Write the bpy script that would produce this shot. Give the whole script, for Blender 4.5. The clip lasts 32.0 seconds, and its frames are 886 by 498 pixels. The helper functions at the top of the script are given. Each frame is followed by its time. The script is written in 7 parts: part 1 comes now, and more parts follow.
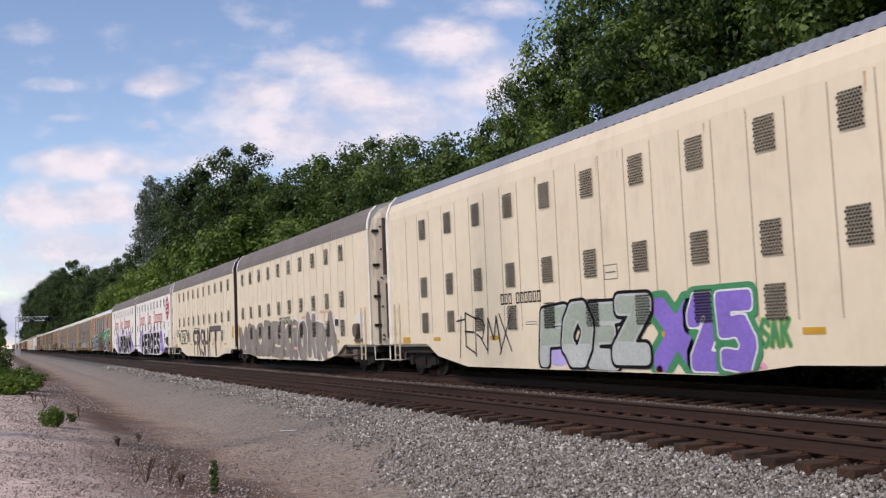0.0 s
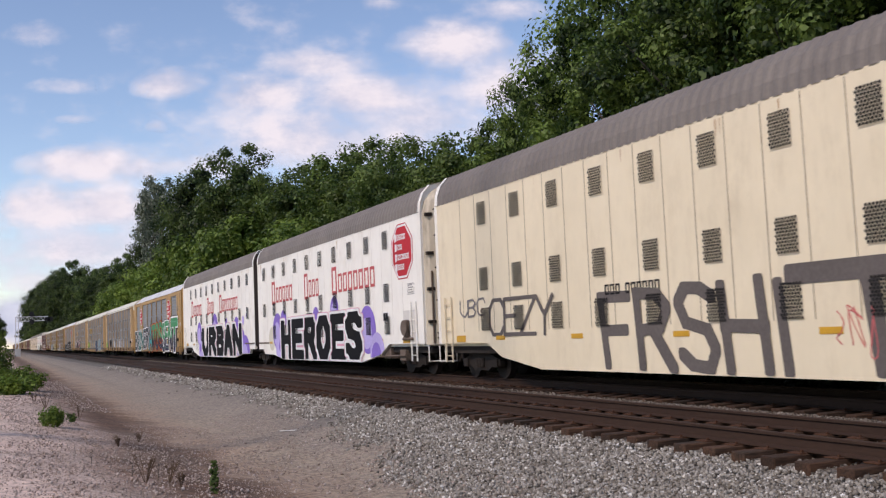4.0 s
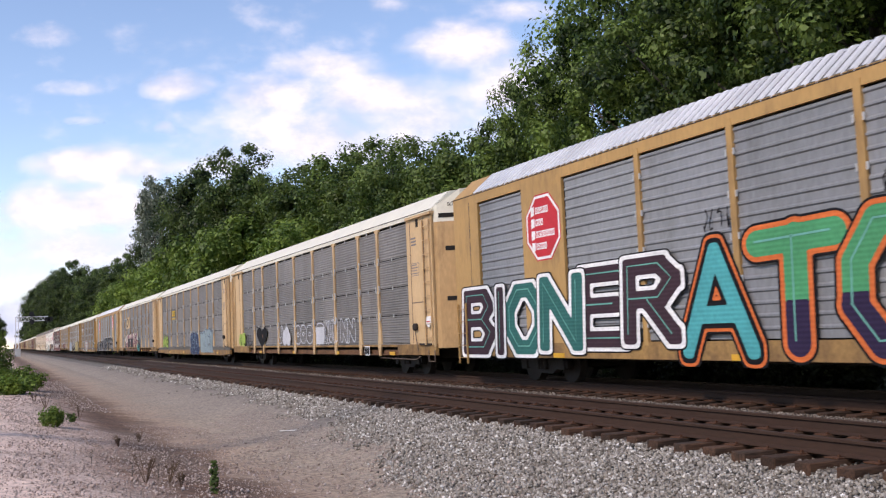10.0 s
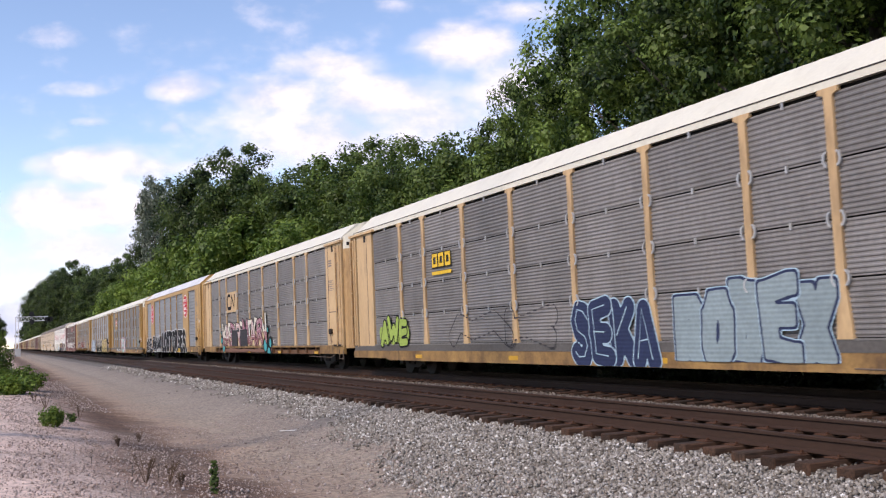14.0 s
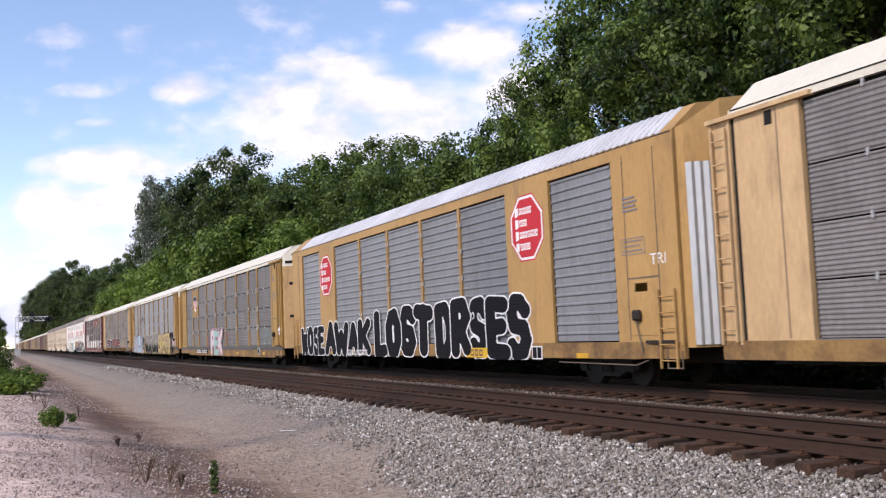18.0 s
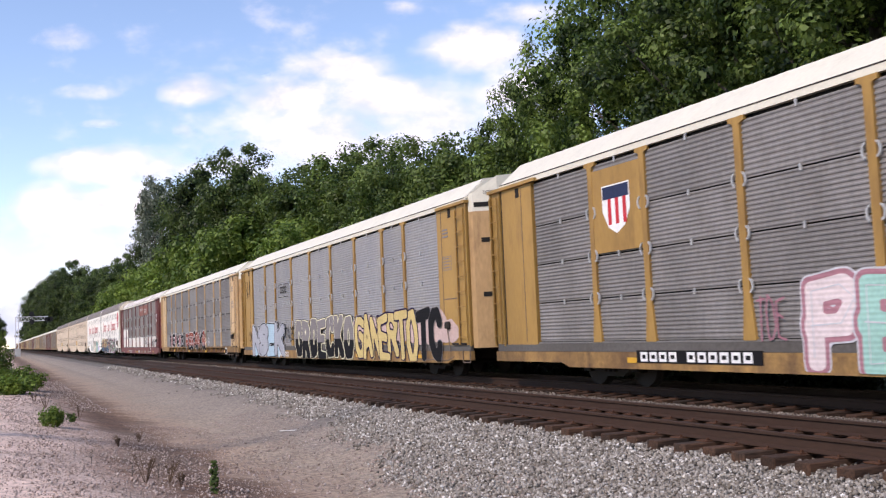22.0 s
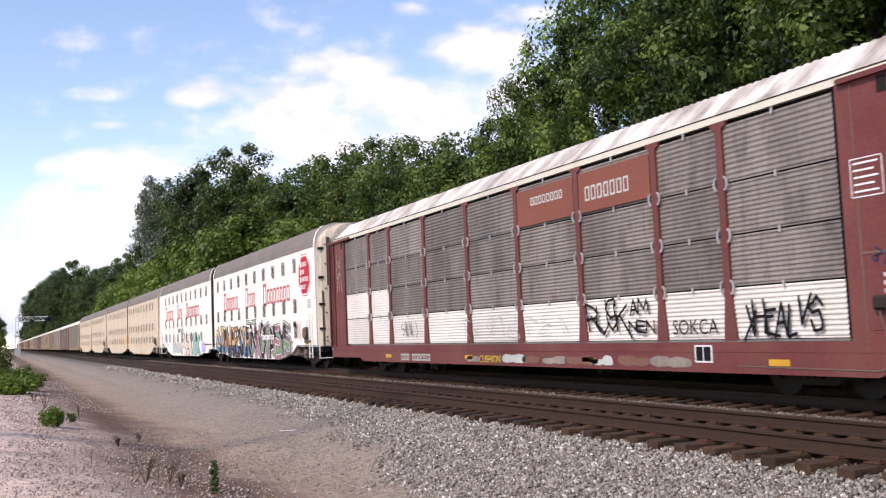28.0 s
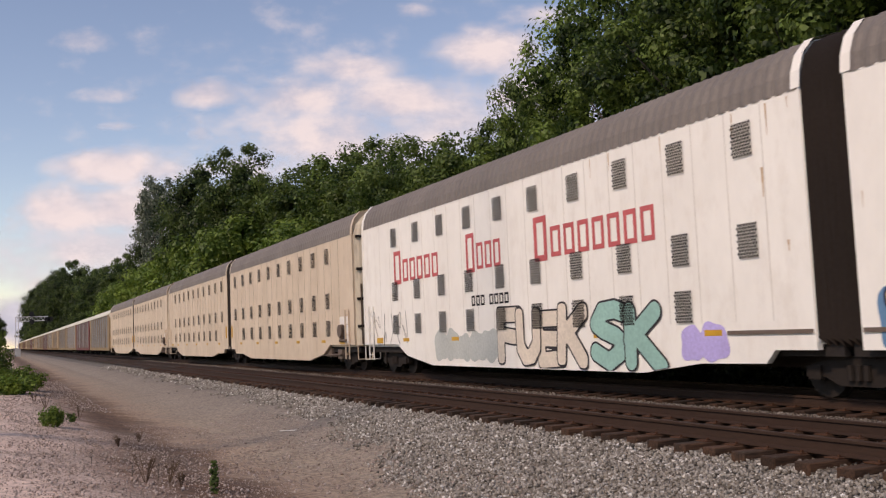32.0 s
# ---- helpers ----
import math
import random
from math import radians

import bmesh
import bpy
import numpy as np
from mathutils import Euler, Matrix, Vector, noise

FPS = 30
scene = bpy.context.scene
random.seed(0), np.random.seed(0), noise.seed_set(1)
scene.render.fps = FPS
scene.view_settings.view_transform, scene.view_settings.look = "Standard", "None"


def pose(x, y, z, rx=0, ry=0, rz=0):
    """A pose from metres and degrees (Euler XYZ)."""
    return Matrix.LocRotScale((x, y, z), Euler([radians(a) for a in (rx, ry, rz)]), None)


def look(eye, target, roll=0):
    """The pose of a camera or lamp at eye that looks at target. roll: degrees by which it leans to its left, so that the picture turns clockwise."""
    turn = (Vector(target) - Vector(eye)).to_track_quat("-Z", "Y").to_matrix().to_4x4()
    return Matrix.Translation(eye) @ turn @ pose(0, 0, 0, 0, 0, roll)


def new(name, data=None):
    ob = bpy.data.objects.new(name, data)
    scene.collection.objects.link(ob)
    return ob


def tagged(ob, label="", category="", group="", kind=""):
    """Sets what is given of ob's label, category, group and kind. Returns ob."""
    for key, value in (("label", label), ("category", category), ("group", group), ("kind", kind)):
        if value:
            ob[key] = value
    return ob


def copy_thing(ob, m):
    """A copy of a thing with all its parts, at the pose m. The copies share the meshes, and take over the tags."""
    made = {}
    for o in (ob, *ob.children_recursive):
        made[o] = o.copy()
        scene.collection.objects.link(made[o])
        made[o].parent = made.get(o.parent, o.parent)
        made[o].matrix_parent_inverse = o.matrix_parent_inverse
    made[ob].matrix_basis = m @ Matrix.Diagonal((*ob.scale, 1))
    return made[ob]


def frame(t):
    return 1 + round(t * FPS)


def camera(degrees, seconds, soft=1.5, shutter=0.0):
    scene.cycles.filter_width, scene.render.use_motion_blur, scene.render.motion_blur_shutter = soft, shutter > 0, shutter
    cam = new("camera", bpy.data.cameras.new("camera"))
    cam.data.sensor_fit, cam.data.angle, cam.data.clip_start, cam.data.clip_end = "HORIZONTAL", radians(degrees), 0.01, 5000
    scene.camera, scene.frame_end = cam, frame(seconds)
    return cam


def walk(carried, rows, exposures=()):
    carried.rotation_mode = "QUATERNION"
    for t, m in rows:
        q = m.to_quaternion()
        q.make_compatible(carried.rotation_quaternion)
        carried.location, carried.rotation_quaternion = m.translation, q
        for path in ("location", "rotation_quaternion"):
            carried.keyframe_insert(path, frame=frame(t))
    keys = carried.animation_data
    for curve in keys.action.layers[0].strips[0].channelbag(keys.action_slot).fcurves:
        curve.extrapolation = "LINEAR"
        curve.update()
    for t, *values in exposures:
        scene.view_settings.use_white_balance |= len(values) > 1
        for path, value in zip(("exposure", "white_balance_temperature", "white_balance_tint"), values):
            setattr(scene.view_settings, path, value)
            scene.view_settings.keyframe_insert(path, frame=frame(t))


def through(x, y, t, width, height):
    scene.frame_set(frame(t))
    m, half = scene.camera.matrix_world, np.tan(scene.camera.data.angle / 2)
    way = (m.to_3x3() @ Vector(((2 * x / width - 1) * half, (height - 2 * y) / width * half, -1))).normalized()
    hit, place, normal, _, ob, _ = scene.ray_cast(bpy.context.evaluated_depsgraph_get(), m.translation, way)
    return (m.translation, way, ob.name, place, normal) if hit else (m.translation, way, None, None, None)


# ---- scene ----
# One straight double-track main line runs along +y; z = 0 is the top of the rails.
# The camera stands still beside it; a long train of car carriers rolls towards -y.
TAU = math.tau
EYE = (0.0, 0.0, 1.364)
YAW, PITCH, ROLL = 24.645, 4.81, -2.366
AIM = (EYE[0] + math.sin(radians(YAW)) * math.cos(radians(PITCH)),
       EYE[1] + math.cos(radians(YAW)) * math.cos(radians(PITCH)),
       EYE[2] + math.sin(radians(PITCH)))
cam = camera(49.16, 32.0, soft=1.2, shutter=0.12)
walk(cam, [(0, look(EYE, AIM, ROLL)), (32, look(EYE, AIM, ROLL))],
     exposures=[(0, 0.1, 7000, 20), (3, 0.1, 7150, 20), (6, 0.12, 6900, 21), (8, 0.15, 6900, 20), (9, 0.45, 7050, 20), (12, 0.5, 7000, 21), (17, 0.56, 7000, 21), (21, 0.6, 7000, 22), (25, 0.68, 7000, 22), (28, 0.7, 7250, 22), (30, 0.22, 7750, 23), (32, -0.02, 8050, 24)])

# ---- light ----
SUN_AZ = math.atan2(-0.94, -0.34)      # compass bearing of the sun, from +y towards +x
SUN_EL = radians(43)
world = bpy.data.worlds.new("sky_world")
scene.world = world
world.use_nodes = True
nt = world.node_tree
sky = nt.nodes.new("ShaderNodeTexSky")
sky.sky_type = "NISHITA"
sky.sun_disc = False
sky.sun_elevation = SUN_EL
sky.sun_rotation = SUN_AZ
sky.air_density, sky.dust_density, sky.ozone_density = 1.0, 0.15, 3.2
nt.links.new(sky.outputs[0], nt.nodes["Background"].inputs[0])
nt.nodes["Background"].inputs[1].default_value = 0.15
sun = new("sun", bpy.data.lights.new("sun", "SUN"))
sun.data.energy, sun.data.angle, sun.data.color = 2.4, radians(6.0), (1.0, 0.95, 0.88)
sd = Vector((math.sin(SUN_AZ) * math.cos(SUN_EL), math.cos(SUN_AZ) * math.cos(SUN_EL), math.sin(SUN_EL)))
sun.matrix_world = look(sd * 60, (0, 0, 0))


# ---- materials ----
def mat(name, base, rough=0.8, metal=0.0, big=0.25, fine=0.15, big_scale=0.6, fine_scale=14.0,
        bump=0.2, tint=None, stretch=(1, 1, 1), jitter=0.0, spec=0.3, streak=0.0, streak_colour=(0.1, 0.06, 0.035), dent=0.0):
    """A surface with stains (big) and grain (fine) round its base colour; tint is the stains' colour.
    streak: how much grime and rust runs down it; dent: how wavy the sheet is."""
    m = bpy.data.materials.new(name)
    m.use_nodes = True
    t = m.node_tree
    n, l = t.nodes, t.links
    b = n["Principled BSDF"]
    b.inputs["Roughness"].default_value = rough
    b.inputs["Metallic"].default_value = metal
    b.inputs["Specular IOR Level"].default_value = spec
    co = n.new("ShaderNodeTexCoord")
    mp = n.new("ShaderNodeMapping")
    mp.inputs["Scale"].default_value = stretch
    l.new(co.outputs["Object"], mp.inputs["Vector"])
    vec = mp.outputs[0]
    if jitter:
        info = n.new("ShaderNodeObjectInfo")
        add = n.new("ShaderNodeVectorMath")
        add.operation = "MULTIPLY_ADD"
        add.inputs[1].default_value = (37, 53, 71)
        l.new(info.outputs["Random"], add.inputs[0])
        l.new(vec, add.inputs[2])
        vec = add.outputs[0]
    n1 = n.new("ShaderNodeTexNoise")
    n1.inputs["Scale"].default_value = big_scale
    n1.inputs["Detail"].default_value = 6
    n2 = n.new("ShaderNodeTexNoise")
    n2.inputs["Scale"].default_value = fine_scale
    n2.inputs["Detail"].default_value = 4
    l.new(vec, n1.inputs["Vector"])
    l.new(vec, n2.inputs["Vector"])
    r1 = n.new("ShaderNodeMapRange")
    r1.inputs[1].default_value, r1.inputs[2].default_value = 0.35, 0.7
    r1.inputs[3].default_value, r1.inputs[4].default_value = 0, big
    l.new(n1.outputs[0], r1.inputs[0])
    mix = n.new("ShaderNodeMix")
    mix.data_type = "RGBA"
    mix.inputs[6].default_value = (*base, 1)
    mix.inputs[7].default_value = (*(tint or [c * 0.35 for c in base]), 1)
    l.new(r1.outputs[0], mix.inputs[0])
    hsv = n.new("ShaderNodeHueSaturation")
    r2 = n.new("ShaderNodeMapRange")
    r2.inputs[1].default_value, r2.inputs[2].default_value = 0.3, 0.7
    r2.inputs[3].default_value, r2.inputs[4].default_value = 1 - fine, 1 + fine
    l.new(n2.outputs[0], r2.inputs[0])
    val = r2.outputs[0]
    if jitter:
        r3 = n.new("ShaderNodeMapRange")
        r3.inputs[3].default_value, r3.inputs[4].default_value = 1 - jitter, 1 + jitter
        l.new(info.outputs["Random"], r3.inputs[0])
        mu = n.new("ShaderNodeMath")
        mu.operation = "MULTIPLY"
        l.new(val, mu.inputs[0])
        l.new(r3.outputs[0], mu.inputs[1])
        val = mu.outputs[0]
    l.new(val, hsv.inputs["Value"])
    col = mix.outputs[2]
    if streak:
        smap = n.new("ShaderNodeMapping")
        smap.inputs["Scale"].default_value = (1.7, 1.7, 0.2)
        l.new(co.outputs["Object"], smap.inputs["Vector"])
        n3 = n.new("ShaderNodeTexNoise")
        n3.inputs["Scale"].default_value = 1.0
        n3.inputs["Detail"].default_value = 8
        n3.inputs["Roughness"].default_value = 0.65
        l.new(smap.outputs[0], n3.inputs["Vector"])
        n4 = n.new("ShaderNodeTexNoise")
        n4.inputs["Scale"].default_value = 2.2
        n4.inputs["Detail"].default_value = 8
        n4.inputs["Roughness"].default_value = 0.7
        l.new(vec, n4.inputs["Vector"])
        m4 = n.new("ShaderNodeMath")
        m4.operation = "MULTIPLY"
        l.new(n3.outputs[0], m4.inputs[0])
        l.new(n4.outputs[0], m4.inputs[1])
        r4 = n.new("ShaderNodeMapRange")
        r4.inputs[1].default_value, r4.inputs[2].default_value = 0.25, 0.46
        r4.inputs[3].default_value, r4.inputs[4].default_value = 0.0, streak
        l.new(m4.outputs[0], r4.inputs[0])
        mx = n.new("ShaderNodeMix")
        mx.data_type = "RGBA"
        mx.inputs[7].default_value = (*streak_colour, 1)
        l.new(r4.outputs[0], mx.inputs[0])
        l.new(col, mx.inputs[6])
        col = mx.outputs[2]
    l.new(col, hsv.inputs["Color"])
    l.new(hsv.outputs[0], b.inputs["Base Color"])
    if bump:
        bp = n.new("ShaderNodeBump")
        bp.inputs["Strength"].default_value = bump
        bp.inputs["Distance"].default_value = 0.02
        l.new(n2.outputs[0], bp.inputs["Height"])
        if dent:
            n5 = n.new("ShaderNodeTexNoise")
            n5.inputs["Scale"].default_value = 0.9
            n5.inputs["Detail"].default_value = 1
            l.new(co.outputs["Object"], n5.inputs["Vector"])
            bd = n.new("ShaderNodeBump")
            bd.inputs["Strength"].default_value = dent
            bd.inputs["Distance"].default_value = 0.12
            l.new(n5.outputs[0], bd.inputs["Height"])
            l.new(bd.outputs[0], bp.inputs["Normal"])
        l.new(bp.outputs[0], b.inputs["Normal"])
    return m


def island(name, colours, rough=0.9, fine_scale=25.0):
    """Loose pieces in one mesh, each with a colour of its own out of the range given."""
    m = mat(name, colours[0], rough, fine_scale=fine_scale, big=0, bump=0.15)
    n, l = m.node_tree.nodes, m.node_tree.links
    g = n.new("ShaderNodeNewGeometry")
    ramp = n.new("ShaderNodeValToRGB")
    ramp.color_ramp.interpolation = "LINEAR"
    el = ramp.color_ramp.elements
    for i, c in enumerate(colours):
        e = el[i] if i < 2 else el.new(1)
        e.color = (*c, 1)
    for i in range(len(colours)):
        el[i].position = i / (len(colours) - 1)
    l.new(g.outputs["Random Per Island"], ramp.inputs[0])
    mixer = [x for x in n if x.bl_idname == "ShaderNodeMix"][0]
    l.new(ramp.outputs[0], mixer.inputs[6])
    l.new(ramp.outputs[0], mixer.inputs[7])
    return m


# ---- mesh helpers ----
def finish(name, bm, material, smooth=False):
    me = bpy.data.meshes.new(name)
    bmesh.ops.recalc_face_normals(bm, faces=bm.faces)
    bm.to_mesh(me)
    bm.free()
    me.materials.append(material)
    if smooth:
        me.shade_smooth()
    return me


def part(name, bm, material, parent, label="", smooth=False):
    ob = new(name, finish(name, bm, material, smooth))
    ob.parent = parent
    if label:
        ob["label"] = label
    return ob


def share(name, me, parent, m=None, label=""):
    """A part that uses a mesh made before."""
    ob = new(name, me)
    ob.parent = parent
    if m is not None:
        ob.matrix_basis = m
    if label:
        ob["label"] = label
    return ob


def raw(name, verts, faces, material, smooth=False):
    me = bpy.data.meshes.new(name)
    me.from_pydata([tuple(v) for v in verts], [], [tuple(f) for f in faces])
    me.materials.append(material)
    if smooth:
        me.shade_smooth()
    return me


def quads(name, v, material, smooth=False):
    """A mesh of loose quads out of an array (n, 4, 3)."""
    n = len(v)
    me = bpy.data.meshes.new(name)
    me.vertices.add(n * 4)
    me.vertices.foreach_set("co", np.ascontiguousarray(v, dtype=np.float32).ravel())
    me.loops.add(n * 4)
    me.loops.foreach_set("vertex_index", np.arange(n * 4, dtype=np.int32))
    me.polygons.add(n)
    me.polygons.foreach_set("loop_start", np.arange(0, n * 4, 4, dtype=np.int32))
    me.update(calc_edges=True)
    me.materials.append(material)
    return me


def box(bm, x0, x1, y0, y1, z0, z1, bev=0.0):
    r = bmesh.ops.create_cube(bm, size=1)
    bmesh.ops.scale(bm, vec=(abs(x1 - x0), abs(y1 - y0), abs(z1 - z0)), verts=r["verts"])
    bmesh.ops.translate(bm, vec=((x0 + x1) / 2, (y0 + y1) / 2, (z0 + z1) / 2), verts=r["verts"])
    if bev:
        bmesh.ops.bevel(bm, geom=list({e for v in r["verts"] for e in v.link_edges}), offset=bev, segments=1, affect="EDGES")
    return bm


def boxes(*specs, bev=0.0):
    bm = bmesh.new()
    for s in specs:
        box(bm, *s, bev=bev)
    return bm


def extrude_y(outline, y0, y1, bm=None, closed=True):
    """A prism along y over an outline of (x, z)."""
    bm = bm or bmesh.new()
    a = [bm.verts.new((x, y0, z)) for x, z in outline]
    b = [bm.verts.new((x, y1, z)) for x, z in outline]
    k = len(outline)
    for i in range(k if closed else k - 1):
        j = (i + 1) % k
        bm.faces.new((a[i], a[j], b[j], b[i]))
    if closed:
        bm.faces.new(a)
        bm.faces.new(b[::-1])
    return bm


def extrude_x(outline, x0, x1, bm=None):
    """A prism along x over an outline of (y, z)."""
    bm = bm or bmesh.new()
    a = [bm.verts.new((x0, y, z)) for y, z in outline]
    b = [bm.verts.new((x1, y, z)) for y, z in outline]
    k = len(outline)
    for i in range(k):
        j = (i + 1) % k
        bm.faces.new((a[i], a[j], b[j], b[i]))
    bm.faces.new(a)
    bm.faces.new(b[::-1])
    return bm


def tube(bm, a, b, r0, r1=None, sides=8):
    r1 = r0 if r1 is None else r1
    a, b = Vector(a), Vector(b)
    q = (b - a).to_track_quat("Z", "Y").to_matrix()
    ra = [bm.verts.new(a + q @ Vector((math.cos(TAU * i / sides) * r0, math.sin(TAU * i / sides) * r0, 0))) for i in range(sides)]
    rb = [bm.verts.new(b + q @ Vector((math.cos(TAU * i / sides) * r1, math.sin(TAU * i / sides) * r1, 0))) for i in range(sides)]
    for i in range(sides):
        j = (i + 1) % sides
        bm.faces.new((ra[i], ra[j], rb[j], rb[i]))
    bm.faces.new(ra[::-1])
    bm.faces.new(rb)
    return bm


# ---- ground ----
NEAR_X, FAR_X = 9.15, 13.29            # centre lines of the two tracks


def lerp(x, pts):
    return float(np.interp(x, [p[0] for p in pts], [p[1] for p in pts]))


def ground_z(x, y):
    left = lerp(x, [(-600, 1.0), (-40, 0.3), (-3, 0.0), (0.0, -0.08), (0.8, -0.2), (1.6, -0.4), (2.4, -0.6), (3.2, -0.73), (4.2, -0.78), (5.0, -0.75), (5.6, -0.67), (6.4, -0.52),
                    (7.2, -0.4), (7.8, -0.345), (8.0, -0.28), (10.3, -0.28), (10.6, -0.26), (11.7, -0.26), (12.0, -0.28), (15.2, -0.27), (15.7, -0.3), (17.2, -0.95), (19.5, -0.5), (30, 0.2), (80, 2.0), (600, 3.0)])
    if -3 < x < 5.4:
        w = max(0.0, min(1.0, (y - 26) / 40))
        left = left * (1 - w) + (-0.62) * w
        left += 0.10 * noise.noise((x * 0.5, y * 0.22, 3.0)) + 0.035 * noise.noise((x * 1.7, y * 1.1, 9.0))
    elif x <= -3:
        left += 0.25 * noise.noise((x * 0.11, y * 0.11, 1.0))
    elif x > 17.2:
        left += 0.3 * noise.noise((x * 0.1, y * 0.1, 5.0))
    return left


# ---- ground sheet, tracks ----


def dirt():
    """Pinkish gravel on the bank, a streak of brown soil along its foot, a tan dirt road beside the ballast."""
    m = mat("dirt_and_gravel", (0.3, 0.26, 0.22), 0.95, big=0.45, fine=0.38, big_scale=0.5, fine_scale=11, bump=0.7, tint=(0.2, 0.165, 0.135))
    n, l = m.node_tree.nodes, m.node_tree.links
    co = [x for x in n if x.bl_idname == "ShaderNodeTexCoord"][0]
    nz = n.new("ShaderNodeTexNoise")
    nz.inputs["Scale"].default_value = 0.7
    nz.inputs["Detail"].default_value = 10
    nz.inputs["Roughness"].default_value = 0.7
    l.new(co.outputs["Object"], nz.inputs["Vector"])
    sep = n.new("ShaderNodeSeparateXYZ")
    l.new(co.outputs["Object"], sep.inputs[0])
    ma = n.new("ShaderNodeMath")
    ma.operation = "MULTIPLY_ADD"
    ma.inputs[1].default_value = 3.2
    l.new(nz.outputs[0], ma.inputs[0])
    l.new(sep.outputs[0], ma.inputs[2])
    mr = n.new("ShaderNodeMapRange")
    mr.inputs[1].default_value, mr.inputs[2].default_value = 0.0, 10.0
    l.new(ma.outputs[0], mr.inputs[0])
    ramp = n.new("ShaderNodeValToRGB")
    el = ramp.color_ramp.elements
    el[0].position, el[0].color = 0.16, (0.66, 0.495, 0.41, 1)
    el[1].position, el[1].color = 0.27, (0.56, 0.42, 0.345, 1)
    for p, c in ((0.32, (0.36, 0.25, 0.195)), (0.36, (0.17, 0.1, 0.065)), (0.42, (0.1, 0.056, 0.035)), (0.48, (0.18, 0.108, 0.068)), (0.54, (0.35, 0.25, 0.175)), (0.62, (0.31, 0.245, 0.18)), (0.72, (0.27, 0.222, 0.175)), (0.86, (0.2, 0.17, 0.14))):
        e = el.new(p)
        e.color = (*c, 1)
    l.new(mr.outputs[0], ramp.inputs[0])
    mixer = [x for x in n if x.bl_idname == "ShaderNodeMix"][0]
    l.new(ramp.outputs[0], mixer.inputs[6])
    return m


M_DIRT = dirt()
M_BALLAST = mat("ballast_bed", (0.14, 0.125, 0.108), 0.95, big=0.5, fine=0.45, big_scale=1.2, fine_scale=22, bump=1.0, tint=(0.10, 0.085, 0.07))
# Near-black bed under the train; the shade there is put into its colour
M_BALLAST_SHADE = mat("oil_stained_ballast", (0.03, 0.025, 0.021), 0.9, big=0.5, fine=0.45, big_scale=1.2, fine_scale=22, bump=1.0, tint=(0.025, 0.02, 0.017))
# Undergrowth floor; base darkened to hold the shade behind the train
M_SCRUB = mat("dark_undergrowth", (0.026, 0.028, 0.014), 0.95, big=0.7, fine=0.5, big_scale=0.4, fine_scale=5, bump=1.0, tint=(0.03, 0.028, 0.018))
M_STONES = island("ballast_stones", [(0.06, 0.05, 0.04), (0.22, 0.195, 0.162), (0.33, 0.3, 0.258), (0.115, 0.095, 0.075), (0.38, 0.35, 0.305), (0.2, 0.172, 0.142), (0.68, 0.645, 0.59)])
M_STONESD = island("grimy_stones", [(0.035, 0.027, 0.02), (0.13, 0.1, 0.078), (0.2, 0.168, 0.138), (0.06, 0.045, 0.034), (0.28, 0.245, 0.21)])
M_PINK = island("gravel_stones", [(0.19, 0.14, 0.115), (0.4, 0.315, 0.27), (0.3, 0.23, 0.195), (0.52, 0.44, 0.39)])
M_RAIL = mat("rusty_rail", (0.046, 0.023, 0.014), 0.8, 0.1, big=0.5, tint=(0.03, 0.018, 0.012), fine_scale=30, stretch=(1, 0.2, 1))
M_TIE = mat("creosoted_tie", (0.03, 0.02, 0.014), 0.95, big=0.6, tint=(0.11, 0.05, 0.026), big_scale=2.5, fine=0.35, fine_scale=20, stretch=(0.3, 2, 2), bump=0.5, jitter=0.3)
M_PLATE = mat("rusty_plate", (0.12, 0.052, 0.027), 0.9, 0.2, big=0.5, fine_scale=40)


def ground_sheet():
    xs = sorted(set([-1500, -600, -250, -100, -40, -15, -6] + [round(-3 + 0.3 * i, 2) for i in range(29)] + [5.7, 6.0, 6.4, 6.8, 7.2, 7.5, 7.8, 8.0, 10.3, 10.6, 11.7, 12.0, 15.2, 15.7, 16.4, 17.2, 18.5, 20, 24, 30, 45, 80, 200, 600, 1500]))
    ys = sorted(set([-1500, -500, -150, -60, -25, -10, 0] + [round(5 + 0.35 * i, 2) for i in range(90)] + [40, 45, 50, 56, 62, 70, 80, 95, 120, 160, 220, 300, 450, 700, 1200, 2200, 4000]))
    verts = [(x, y, ground_z(x, y)) for y in ys for x in xs]
    w = len(xs)
    faces, idx = [], []
    for j in range(len(ys) - 1):
        for i in range(w - 1):
            faces.append((j * w + i, j * w + i + 1, (j + 1) * w + i + 1, (j + 1) * w + i))
            c = (xs[i] + xs[i + 1]) / 2
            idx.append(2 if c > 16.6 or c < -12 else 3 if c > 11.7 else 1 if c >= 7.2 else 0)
    me = raw("ground", verts, faces, M_DIRT, smooth=True)
    me.materials.append(M_BALLAST)
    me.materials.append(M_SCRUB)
    me.materials.append(M_BALLAST_SHADE)
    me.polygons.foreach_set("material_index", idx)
    return tagged(new("ground", me), "bare dirt and gravel ground beside the tracks with ballast shoulder", "ground", kind="structure")


ground_sheet()

RAIL_H = 0.185
RAIL_OUTLINE = [(-0.076, -RAIL_H), (0.076, -RAIL_H), (0.076, -RAIL_H + 0.014), (0.012, -RAIL_H + 0.034), (0.010, -0.05), (0.036, -0.038), (0.037, -0.008),
                (0.028, 0.0), (-0.028, 0.0), (-0.037, -0.008), (-0.036, -0.038), (-0.010, -0.05), (-0.012, -RAIL_H + 0.034), (-0.076, -RAIL_H + 0.014)]


